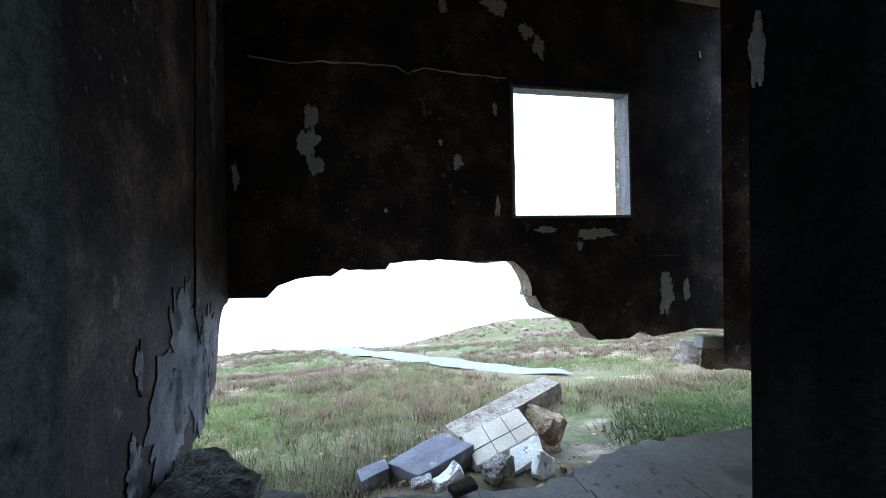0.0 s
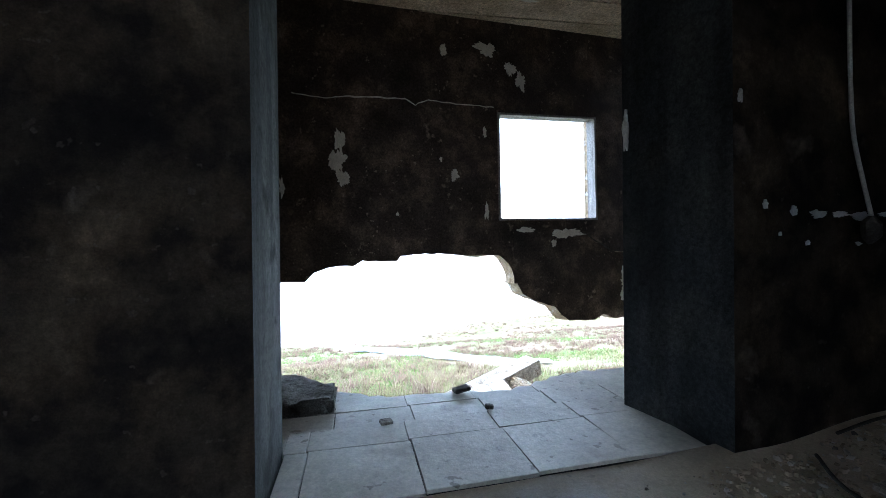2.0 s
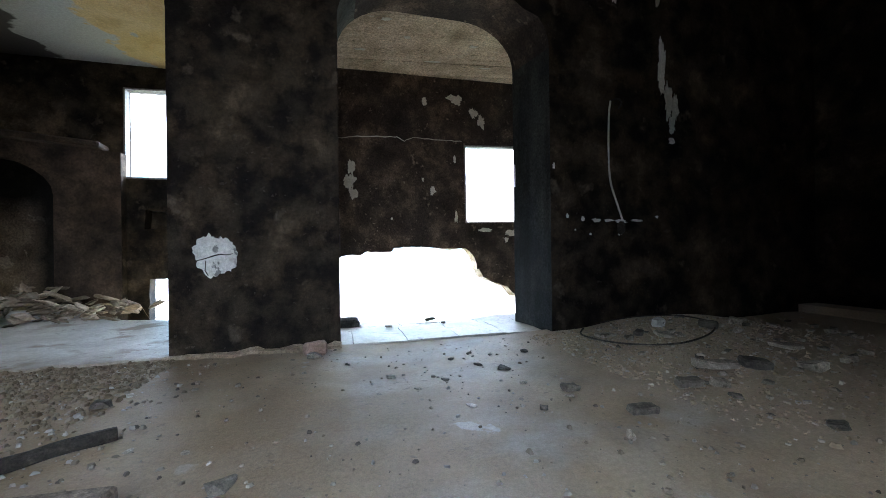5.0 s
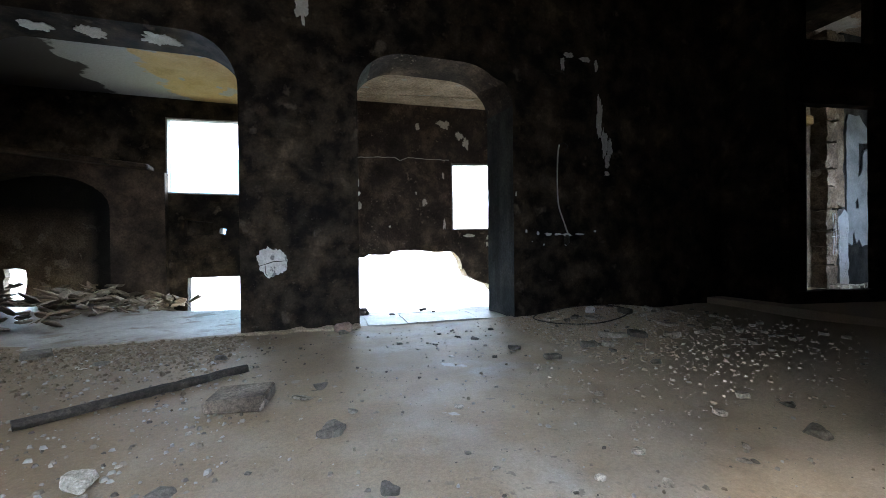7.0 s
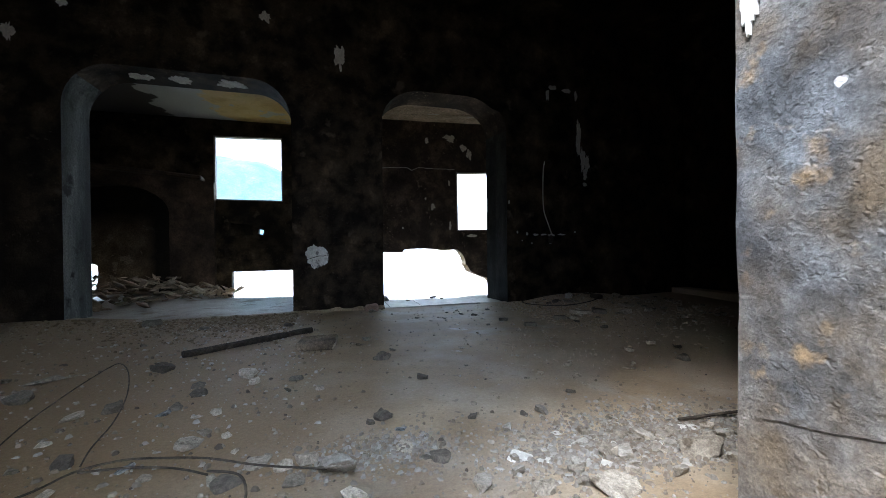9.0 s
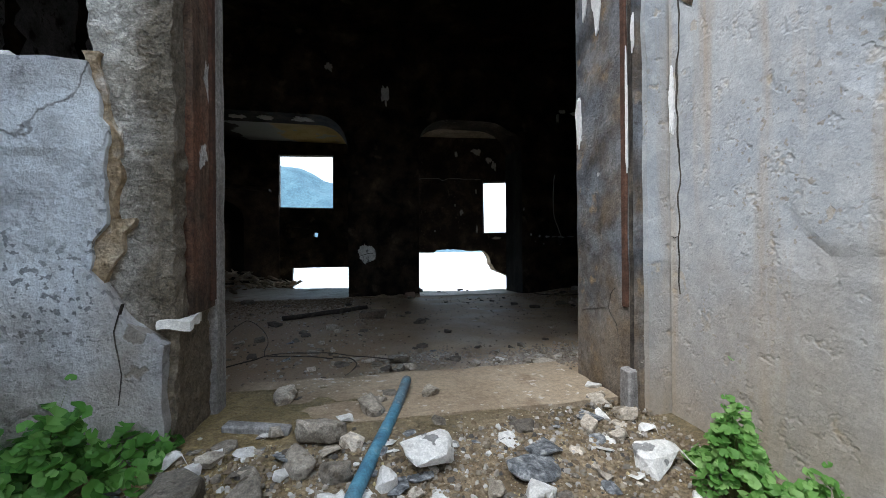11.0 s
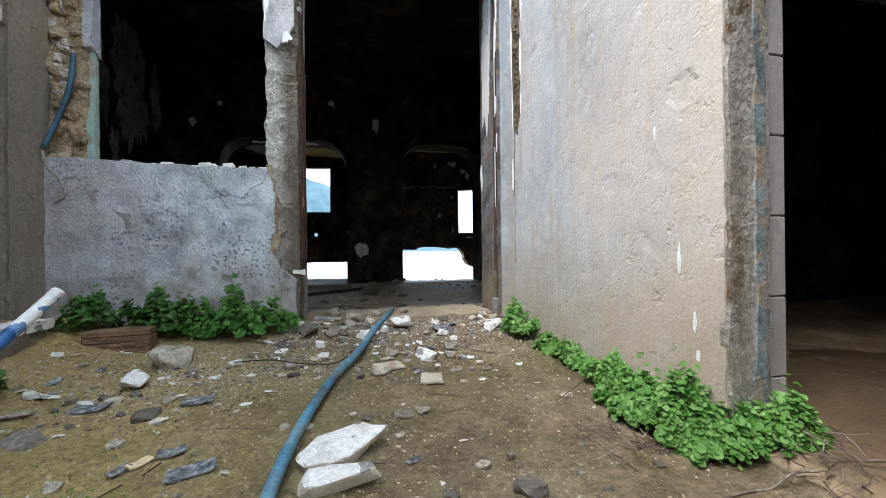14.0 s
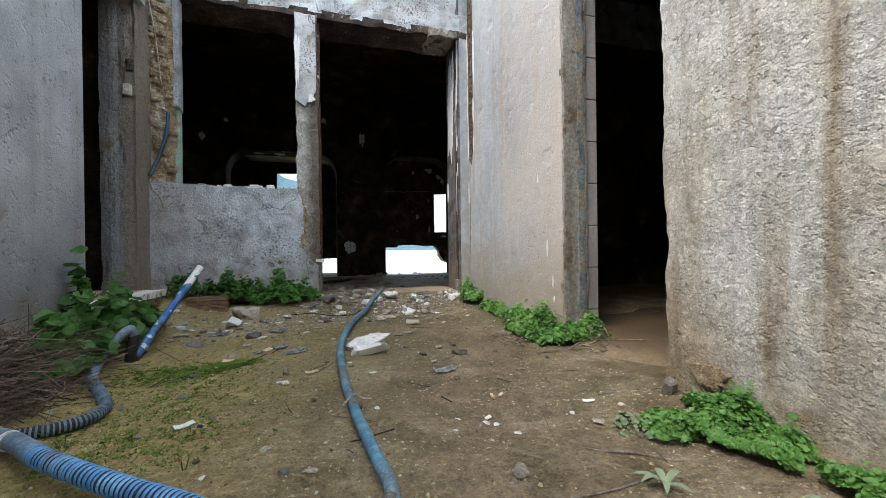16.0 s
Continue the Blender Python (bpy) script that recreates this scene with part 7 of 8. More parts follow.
chunk("masonry_lump", (0.2, 0.08, 0.2), (1.97, 2.55, -1.06), (-12, 38, 20), STONE_WHITE, "tilted white-faced block on the rubble", 0.02, 7)
chunk("masonry_lump", (0.24, 0.14, 0.12), (1.2, 2.58, -1.06), (0, -15, 24), STONE_WHITE, "broken white-faced block on the rubble", 0.03, 8)
chunk("masonry_lump", (0.16, 0.1, 0.05), (0.98, 2.5, -1.0), (6, -6, 4), CONCRETE, "flat grey flake on the rubble", 0.015, 18)
chunk("floor_shard", (0.085, 0.05, 0.02), (0.81, 0.8, -0.01), (0, -6, 8), STONE_DARK, "dark shard lying at the broken floor edge", 0.01, 9)
chunk("floor_shard", (0.032, 0.022, 0.018), (0.851, 0.54, 0.002), (0, 5, -12), STONE_DARK, "small dark shard on the tiles", 0.005, 11)
chunk("floor_shard", (0.045, 0.03, 0.012), (0.425, 0.51, 0.004), (0, 4, 10), STONE, "small layered shard on the tiles", 0.006, 12)
beam_stub = empty("beam_stub", (3.78, 2.75, -0.28))
part("tile_face", roughen(box((0.42, 0.1, 0.12), (0.02, -0.06, 0.06), 0.008, (0, 4, 2)), 0.008, 8), PLASTER, beam_stub, "pale broken tile face")
part("broken_concrete", grid_box((-0.2, -0.1, -0.18), (0.4, 0.2, 0.0), 0.03, lambda p: crumble(Vector((p.x + 0.12 * (p.z + 0.18), p.y, p.z - 0.15 * p.x)), 0.03, 0.015, 4)), SLAB_BEAM, beam_stub, "crumbling concrete end")
tagged(beam_stub, "broken end of the floor beam below the wall", "beam", kind="structure")


gravel("breach_rubble", 260, lambda r: (lambda x, y: (x, y, field_height(x, y)))(r.gauss(1.6, 0.8), r.gauss(2.9, 0.5) + 0.1), (0.01, 0.06), GRIT_OUT, "broken mortar strewn below the breach", 12)
# ---- hoses in the courtyard ----
hose = empty("blue_hose", (-0.95, -5.4, 0))
tagged(hose, "long faded blue plastic pipe lying across the courtyard", "pipe")
bm = tube([(0.44, 1.79, 0.135), (0.38, 1.58, 0.115), (0.26, 1.2, 0.095), (0.18, 0.92, 0.065), (0.06, 0.58, 0.04), (-0.03, 0.1, 0.018), (-0.045, -0.35, 0.012), (-0.03, -0.75, 0.01), (0.0, -1.08, 0.01),
           (0.012, -1.22, 0.01), (-0.02, -1.34, 0.012), (-0.12, -1.48, 0.015), (-0.3, -1.7, 0.02)], 0.0165, 12)
part("pipe", bm, PIPE_BLUE, hose, "", True)
for p, d in (((-0.031, -0.72, 0.01), (0.01, -0.03, 0)), ((0.005, -1.25, 0.01), (-0.01, -0.03, 0))):
    a, b = Vector(p), Vector(p) + Vector(d)
    part("coupling", tube([a, a.lerp(b, 0.5), b] , 0.02, 12), STONE_DARK, hose, "grey pipe coupling", True)
part("wire_tie", tube([(-0.065, -0.74, 0.015), (-0.03, -0.72, 0.04), (0.0, -0.73, 0.03), (0.03, -0.72, 0.02)], 0.003, 6), STONE, hose, "thin wire tie")

leaning = empty("leaning_pipe", (-1.89, -5.3, 0.0))
tagged(leaning, "bright blue pipe leaning upward with a white-taped end", "pipe")
part("pipe", tube([(0.0, 0.0, 0.03), (0.045, 0.165, 0.155), (0.1, 0.36, 0.31)], 0.0185, 12), PIPE_BRIGHT, leaning, "", True)
part("taped_end", tube([(0.098, 0.355, 0.305), (0.117, 0.43, 0.36), (0.137, 0.495, 0.415)], 0.0195, 12), TAPE, leaning, "white-taped pipe end", True)
part("elbow", tube([(0.0, 0.0, 0.025), (-0.008, -0.03, 0.02), (0.0, -0.04, 0.06), (0.012, -0.04, 0.11), (0.01, -0.042, 0.14)], 0.021, 12), BLACK_WIRE, leaning, "black elbow joint", True)
part("cable_tie", tube([(0.012, 0.04, 0.05), (0.014, 0.046, 0.055), (0.016, 0.052, 0.06)], 0.0205, 12), PIPE_BLUE, leaning, "pale blue tie round the pipe", True)
hose2 = empty("corrugated_hose", (-1.88, -5.4, 0.0))
tagged(hose2, "grey-blue corrugated hose arching over and winding along the ground", "hose")
part("arch", tube([(0.002, 0.058, 0.13), (0.0, 0.055, 0.155), (-0.008, 0.045, 0.17), (-0.03, 0.0, 0.145), (-0.042, -0.04, 0.118), (-0.052, -0.1, 0.08), (-0.035, -0.19, 0.05), (-0.005, -0.26, 0.03)], 0.0185, 12), PIPE_GREY, hose2, "worn smooth arching end", True)
# hollows between the hose's rings get black faces as painted shade
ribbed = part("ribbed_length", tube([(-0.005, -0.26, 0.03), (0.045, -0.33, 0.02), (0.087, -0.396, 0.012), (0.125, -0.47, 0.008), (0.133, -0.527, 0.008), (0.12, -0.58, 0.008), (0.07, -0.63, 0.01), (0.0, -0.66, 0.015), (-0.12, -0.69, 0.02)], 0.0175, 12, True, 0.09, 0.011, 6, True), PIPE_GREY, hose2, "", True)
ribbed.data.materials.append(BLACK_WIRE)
PIPE_RIBBED = material("muddy_ribbed_blue_pipe", [(0.3, (0.03, 0.13, 0.34)), (0.5, (0.06, 0.28, 0.6)), (0.75, (0.26, 0.52, 0.72))], 9, 0.4, 0.1, 60, 0.25, (0.06, 0.055, 0.06), 7, 0.63, spec=0.5, cloud=[((0.12, 0.12, 0.13), 4, 0.4)])
hose3 = empty("thick_corrugated_pipe", (-1.6, -6.36, 0.0))
tagged(hose3, "thick bright blue corrugated pipe on the ground, groove shade painted black", "pipe")
# groove faces coloured black for the shade between the ribs
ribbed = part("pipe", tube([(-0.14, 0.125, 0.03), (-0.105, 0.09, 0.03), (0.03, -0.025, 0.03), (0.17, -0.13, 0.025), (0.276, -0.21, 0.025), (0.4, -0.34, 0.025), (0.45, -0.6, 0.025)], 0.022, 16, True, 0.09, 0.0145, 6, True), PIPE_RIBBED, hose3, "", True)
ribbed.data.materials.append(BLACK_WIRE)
part("smooth_collar", tube([(-0.4, 0.33, 0.03), (-0.26, 0.24, 0.03), (-0.19, 0.175, 0.03), (-0.12, 0.105, 0.03)], 0.0235, 14), PIPE_GREY, hose3, "worn grey smooth pipe collar", True)
part("clamp", tube([(-0.248, 0.228, 0.03), (-0.244, 0.224, 0.03), (-0.24, 0.22, 0.03)], 0.0255, 14), TAPE, hose3, "pale ring clamp", True)

WOOD_BLOCK = material("wet_brown_wood", [(0.3, (0.08, 0.048, 0.028)), (0.55, (0.2, 0.12, 0.068)), (0.8, (0.34, 0.21, 0.12))], 12, 0.8, 0.5, 60, 0.3, stretch=(1, 1, 6))
blk = empty("wooden_block", (-1.86, -4.2, 0.07))
tagged(blk, "weathered brown wooden crate stump beside the weeds", "wood block")
for i in range(4):
    part("board", roughen(box((0.26, 0.11, 0.026), (0, 0, 0.013 + 0.028 * i), 0.003, (0, 0, 4 + i * 0.7)), 0.003, 12, i), WOOD_BLOCK, blk)


# flat bits strewn thinly over the courtyard
def flakes(count, seed):
    r = random.Random(seed)
    for i in range(count):
        x, y = r.uniform(-2.0, 0.05), -4.15 - 2.3 * r.random() ** 1.3
        place(r.choice("ppffgd"), x, y, r.uniform(0.02, 0.065), courtyard_height, OUT)


flakes(110, 21)
for i in range(85):             # chips of render below the parapet
    place(pick.choice("ppffgwds"), pick.uniform(-2.05, -1.0), pick.uniform(-5.0, -4.2), 0.02 + 0.07 * pick.random() ** 2, courtyard_height, OUT)


# boards lying in the side store, broken foot of the rough wall
for size, at, rot, label in (((0.5, 0.035, 0.022), (2.12, -5.13, 0.04), (0, 0, -3), "long grey board lying on the store floor"), ((0.05, 0.36, 0.03), (1.55, -5.32, 0.04), (0, 0, -58), "short grey board end on the store floor"),
                             ((0.26, 0.08, 0.06), (1.84, -5.35, 0.05), (0, 0, 8), "dark wooden block on the store floor")):
    tagged(solid("store_board", roughen(box(size, at, 0.006, rot), 0.006, 12), BROWN_POST), label, "board", "boards in the store")
dash_m = Matrix(((0, 0, 1, 0.044), (1, 0, 0, 0), (0, 1, 0, 0), (0, 0, 0, 1)))
crack("crack", wall_court_pier, dash_m, [(-6.43, 1.5), (-6.425, 1.3), (-6.438, 1.124), (-6.441, 0.992), (-6.43, 0.867)], 0.0016, GAP, 31, 0.001)
part("broken_foot", slab(blob(-6.53, 0.12, 0.12, 0.08, 3, 60, 0.3), [], dash_m @ Matrix.Translation((0, 0, -0.014)), 0.02), BRICKY, wall_court_pier, "brown hollow where render broke off")
chunk("corner_stone", (0.04, 0.035, 0.07), (0.03, -6.385, 0.04), (8, -24, 20), STONE_DARK, "blue-grey stone at the wall's broken foot", 0.02, 33)


# ---- litter in the courtyard ----
def scrap(name, at, size, turn, mat, label, category, seed=0.0, thick=0.003):
    """A thin curled scrap lying on the soil."""
    z = courtyard_height(at[0], at[1])
    outline = ragged([(-size[0] / 2, -size[1] / 2), (size[0] / 2, -size[1] / 2.4), (size[0] / 2.1, size[1] / 2), (-size[0] / 2, size[1] / 2.2)], 0.012, 0.004, seed)
    bm = slab(outline, [], Matrix.Identity(4), thick)
    for v in bm.verts:
        v.co.z += 0.3 * v.co.x * v.co.x / size[0] + 0.004 * noise.noise(v.co * 40)
    bmesh.ops.transform(bm, matrix=pose(at[0], at[1], z + 0.004, 4, -3, turn), verts=bm.verts)
    return tagged(solid(name, bm, mat), label, category, "litter in the courtyard")


PAPER = material("white_card", [(0.3, (0.72, 0.71, 0.66)), (0.7, (0.8, 0.8, 0.76))], 12, 0.7, 0.1, 60, 0.08, (0.5, 0.45, 0.3), 14, 0.68)
CHIP = material("pale_wood_chip", [(0.3, (0.5, 0.36, 0.18)), (0.7, (0.72, 0.6, 0.4))], 30, 0.8, 0.2, 90, 0.2)
scrap("paper_scrap", (-1.475, -6.06), (0.055, 0.026), 32, PAPER, "white crumpled card scrap lying on mossy soil", "paper", 1)
scrap("paper_scrap", (-0.58, -6.29), (0.022, 0.014), 10, PAPER, "tiny white paper scrap on the soil", "paper", 2)
scrap("paper_scrap", (-0.21, -6.29), (0.04, 0.016), -30, PAPER, "small white paper scrap on the soil", "paper", 3)
scrap("wood_chip", (-0.5, -6.14), (0.03, 0.012), 80, CHIP, "pale yellow wood chip on the soil", "wood chip", 4, 0.005)
scrap("wood_chip", (-0.465, -6.14), (0.02, 0.012), 40, CHIP, "pale orange wood chip on the soil", "wood chip", 5, 0.005)
scrap("wood_chip", (-1.12, -5.62), (0.05, 0.025), 15, CHIP, "pale leaf-like wood chip on the soil", "wood chip", 6, 0.004)
scrap("wood_chip", (-1.35, -5.2), (0.06, 0.03), 50, CHIP, "pale leaf-like wood chip on the soil", "wood chip", 7, 0.004)
scrap("wood_chip", (-1.5, -5.35), (0.05, 0.03), -20, CHIP, "pale leaf-like wood chip on the soil", "wood chip", 8, 0.004)
for i, (x, y, w, a) in enumerate([(-0.57, -5.8, 0.09, 5), (-1.29, -5.16, 0.07, 20), (-1.206, -5.266, 0.11, 15), (-1.33, -4.84, 0.1, 10), (-1.384, -5.227, 0.05, 60), (-1.66, -4.815, 0.11, -10)]):
    scrap("slate_flake", (x, y), (w, w * 0.55), a, SLATE, "grey speckled sheet fragment lying on the soil", "fragment", 9 + i, 0.005)
clip = empty("plastic_clip", (-1.424, -6.098, courtyard_height(-1.424, -6.098)))
tagged(clip, "small broken plastic clip, beige and dark blue", "litter", "litter in the courtyard")
part("clip_body", box((0.016, 0.008, 0.009), (0, 0, 0.012), 0.002, (10, 20, 30)), PIPE_DARK, clip)
for i, (dx, dy, a) in enumerate([(-0.014, -0.008, 70), (0.014, -0.006, 110), (0.006, 0.012, 40)]):
    part("prong", box((0.022, 0.004, 0.004), (dx, dy, 0.009), 0.001, (0, 25, a)), CHIP, clip, "beige prong")
for i, (sx, sy, x, y, turn) in enumerate([(0.24, 0.15, -0.84, -5.29, 18), (0.2, 0.09, -0.86, -5.44, -8)]):
    ob = new("plaster_slab", stone_mesh("plaster_slab", 140 + i, 0.3, SLAB_PLASTER, STONE_WHITE))
    ob.matrix_world = pose(x, y, courtyard_height(x, y) + 0.02, 10, -8, turn) @ Matrix.Diagonal((sx, sy, 0.16, 1))
    tagged(ob, "broken cream plaster slab lying beside the pipe", "rubble", OUT)
# heap corner: larger broken pieces
for k, (x, y, lx, ly, lz, turn, mat) in enumerate(((1.42, -1.12, 0.11, 0.05, 0.035, -14, STONE_DARK), (1.52, -1.16, 0.08, 0.04, 0.03, -8, STONE), (1.72, -0.98, 0.19, 0.06, 0.035, -18, STONE), (1.86, -1.06, 0.12, 0.07, 0.04, -20, STONE_DARK),
                                                  (1.95, -0.5, 0.16, 0.07, 0.022, -20, STONE), (2.05, -0.32, 0.07, 0.06, 0.06, 20, STONE_WHITE), (1.68, -0.28, 0.13, 0.06, 0.022, 10, STONE), (2.3, -0.45, 0.15, 0.1, 0.05, 35, STONE_DARK),
                                                  (1.05, -1.28, 0.095, 0.045, 0.03, -4, STONE_DARK), (1.85, -0.36, 0.1, 0.05, 0.03, 40, STONE_DARK))):
    chunk("rubble_block", (lx, ly, lz), (x, y, floor_height(x, y) + 0.45 * lz), (4, 5, turn), mat, "broken block lying on the rubble heap", 0.014, 21 + k)
chunk("pink_brick", (0.12, 0.07, 0.07), (-0.06, -0.13, 0.035), (0, 0, 12), material("dusty_pink_brick", [(0.3, (0.26, 0.17, 0.13)), (0.7, (0.42, 0.3, 0.24))], 12, 0.95, 0.5, 60, 0.3), "dusty pink brick end at the wall foot", 0.012, 26)


# ---- plants ----
def leafy(m):
    """Lets some light through thin leaves."""
    n, l = m.node_tree.nodes, m.node_tree.links
    tr, mx = n.new("ShaderNodeBsdfTranslucent"), n.new("ShaderNodeMixShader")
    mx.inputs[0].default_value = 0.4
    src = n["Principled BSDF"].inputs["Base Color"].links[0].from_socket
    l.new(src, tr.inputs["Color"])
    l.new(n["Principled BSDF"].outputs[0], mx.inputs[1])
    l.new(tr.outputs[0], mx.inputs[2])
    l.new(mx.outputs[0], n["Material Output"].inputs["Surface"])
    return m


LEAF = island_material("weed_leaf", [(0.11, 0.29, 0.055), (0.17, 0.38, 0.085), (0.24, 0.47, 0.12), (0.13, 0.33, 0.065), (0.31, 0.54, 0.17)], 0.55)
LEAF_DARK = island_material("shaded_weed_leaf", [(0.05, 0.16, 0.025), (0.09, 0.26, 0.04), (0.14, 0.35, 0.065), (0.065, 0.2, 0.03), (0.2, 0.42, 0.1)], 0.55)
LEAF_BROAD = island_material("broad_leaf", [(0.045, 0.14, 0.022), (0.075, 0.2, 0.035), (0.1, 0.24, 0.05), (0.06, 0.17, 0.03), (0.14, 0.27, 0.08)], 0.5)
LEAF_PALE = island_material("pale_grey_leaf", [(0.22, 0.31, 0.16), (0.3, 0.37, 0.22), (0.18, 0.27, 0.13), (0.34, 0.36, 0.24)], 0.6)
STEM = material("weed_stem", [(0.3, (0.08, 0.12, 0.03)), (0.7, (0.16, 0.18, 0.06))], 12, 0.8, 0.1, 60, 0.2)
leafy(LEAF)
leafy(LEAF_DARK)
leafy(LEAF_BROAD)
TWIG = island_material("dry_twig", [(0.07, 0.045, 0.033), (0.13, 0.085, 0.062), (0.26, 0.2, 0.15), (0.1, 0.065, 0.055), (0.38, 0.32, 0.25), (0.16, 0.1, 0.085)])


def leaf(vs, fs, at, out, size, r, lobes=5):
    """One small round leaf: scalloped, cupped, notched at its stalk."""
    up = (Vector((0, 0, 1)) * r.uniform(0.5, 1.0) + out * r.uniform(0.1, 0.9) + Vector((r.uniform(-0.5, 0.5), r.uniform(-0.8, 0.3), 0))).normalized()
    side = up.cross(Vector((r.uniform(-1, 1), r.uniform(-1, 1), 0.2))).normalized()
    fwd = side.cross(up)
    b = len(vs)
    vs.append(at - 0.1 * size * up)
    n = 13
    for k in range(n):
        a = 0.32 + (2 * math.pi - 0.64) * k / (n - 1)
        q = size * (0.5 + 0.05 * math.cos(lobes * a)) * (0.86 + 0.14 * math.sin(a / 2))
        vs.append(at + q * (math.cos(a) * side + math.sin(a) * fwd) + up * size * 0.06 * math.cos(2.0 * a + 0.4))
    for k in range(n - 1):
        fs.append((b, b + 1 + k, b + 2 + k))


def weed(name, label, at, radius, height, leaves, size, mat, seed, height_at=courtyard_height, stretch=(1, 1), away=(0, 0)):
    """A low clump: stems rise from its foot and carry small leaves, dense at the top."""
    r = random.Random(seed)
    top = empty(name, (at[0], at[1], height_at(at[0], at[1])))
    tagged(top, label, "weed", "weeds")
    vs, fs, stems = [], [], []
    for i in range(leaves):
        a, d = r.uniform(0, 6.283), math.sqrt(r.random())
        edge = 0.88 + 0.42 * noise.noise(Vector((1.6 * math.cos(a) + seed, 1.6 * math.sin(a), 2))) + 0.3 * noise.noise(Vector((5 * math.cos(a), 5 * math.sin(a) + seed, 4)))
        x, y = radius * d * edge * math.cos(a) * stretch[0], radius * d * edge * math.sin(a) * stretch[1]
        lump = 0.6 + 0.75 * noise.noise(Vector((x * 9 + seed, y * 9, seed)))
        z = height * max(0.05, (1 - 0.7 * d * d) * lump * (0.3 + 0.7 * math.sqrt(r.random())))
        if r.random() < 0.05:      # a shoot that stands out
            z *= r.uniform(1.15, 1.5)
        p = Vector((x + away[0] * z, y + away[1] * z, z))
        leaf(vs, fs, p, Vector((x, y, 0)) / max(radius, 0.01), size * r.uniform(0.55, 1.15), r)
        if i % 7 == 0:
            stems.append((Vector((x * 0.5, y * 0.5, 0)), p))
    me = bpy.data.meshes.new("foliage")
    me.from_pydata(vs, [], fs)
    me.materials.append(mat)
    ob = tagged(new("foliage", me), kind="stuff")
    ob.parent = top
    vs, fs = [], []
    for a, b in stems:
        k = len(vs)
        w = Vector((0.0015, 0.0015, 0))
        w2 = Vector((0.0015, -0.0015, 0))
        vs += [a - w, a + w, b, a - w2, a + w2]
        fs += [(k, k + 1, k + 2), (k + 3, k + 4, k + 2)]
    me = bpy.data.meshes.new("stalk")
    me.from_pydata(vs, [], fs)
    me.materials.append(STEM)
    ob = tagged(new("stalk", me), kind="stuff")
    ob.parent = top


G1 = "bright green clover-like weeds against the cream wall"
G2 = "dark green leafy weeds below the parapet"
weed("weed_clump", G1, (0.12, -5.28), 0.16, 0.26, 3000, 0.0215, LEAF, 1, stretch=(0.8, 1.1))
weed("weed_clump", G1, (0.15, -5.47), 0.16, 0.25, 2900, 0.021, LEAF, 2, stretch=(1.1, 0.85))
weed("weed_clump", G1, (0.35, -5.53), 0.13, 0.22, 1800, 0.0215, LEAF, 21, stretch=(1.1, 0.75))
weed("weed_clump", G1, (0.16, -5.06), 0.12, 0.2, 1400, 0.0205, LEAF, 3, stretch=(0.65, 1.4))
weed("weed_clump", G1, (0.17, -4.78), 0.09, 0.14, 680, 0.0205, LEAF, 23, stretch=(0.65, 1.5))
weed("weed_clump", G1, (0.17, -4.55), 0.09, 0.14, 580, 0.0205, LEAF, 4, stretch=(0.65, 1.4))
weed("weed_clump", "leafy green weeds at the doorway corner", (0.14, -4.3), 0.14, 0.27, 900, 0.024, LEAF, 5, stretch=(0.75, 1.1))
weed("weed_clump", "bright green low weeds at the rough wall's foot", (-0.03, -6.66), 0.14, 0.115, 3600, 0.0155, LEAF, 6, stretch=(0.9, 1.3))
weed("weed_clump", "low green weeds spreading over the soil by the rough wall", (-0.12, -6.55), 0.1, 0.07, 900, 0.0155, LEAF, 26)
weed("weed_clump", "bright green low weeds at the rough wall's foot", (-0.03, -7.02), 0.12, 0.075, 2523, 0.0162, LEAF, 16, stretch=(0.8, 1.6))
weed("weed_tuft", "small round-leaved weed rising by the wall", (-0.005, -6.66), 0.04, 0.15, 46, 0.025, LEAF, 7)
weed("weed_tuft", "small round-leaved weed rising by the wall", (0.0, -6.78), 0.03, 0.14, 30, 0.024, LEAF, 8)
weed("weed_tuft", "grey-green seedling on the soil", (-0.2, -6.5), 0.08, 0.06, 60, 0.02, LEAF_PALE, 9)
weed("weed_clump", G2, (-1.36, -4.1), 0.19, 0.28, 1058, 0.033, LEAF_DARK, 10, stretch=(1.2, 0.8))
weed("weed_clump", G2, (-1.75, -4.06), 0.17, 0.36, 1012, 0.034, LEAF_BROAD, 11, stretch=(1.2, 0.7))
weed("weed_clump", G2, (-1.58, -4.08), 0.13, 0.26, 444, 0.032, LEAF_DARK, 12, stretch=(1.1, 0.7))
weed("weed_clump", G2, (-2.03, -4.12), 0.14, 0.24, 378, 0.034, LEAF_BROAD, 13, stretch=(1.0, 0.8))
weed("weed_clump", "thin weeds beside the door threshold", (-1.14, -3.99), 0.07, 0.14, 85, 0.035, LEAF_DARK, 14)
weed("broad_weeds", "dark broad-leaved weeds along the grey wall", (-2.08, -5.05), 0.24, 0.3, 445, 0.068, LEAF_BROAD, 15, stretch=(0.8, 1.6))
weed("broad_weeds", "dark broad-leaved weeds along the grey wall", (-2.05, -5.5), 0.22, 0.26, 378, 0.064, LEAF_BROAD, 17, stretch=(0.8, 1.4))
weed("tall_weed", "tall dark-leaved weed against the grey wall", (-2.2, -5.12), 0.06, 0.55, 81, 0.072, LEAF_BROAD, 18)
weed("tall_weed", "tall dark-leaved weed at the step", (-2.18, -4.75), 0.06, 0.4, 67, 0.072, LEAF_BROAD, 19)


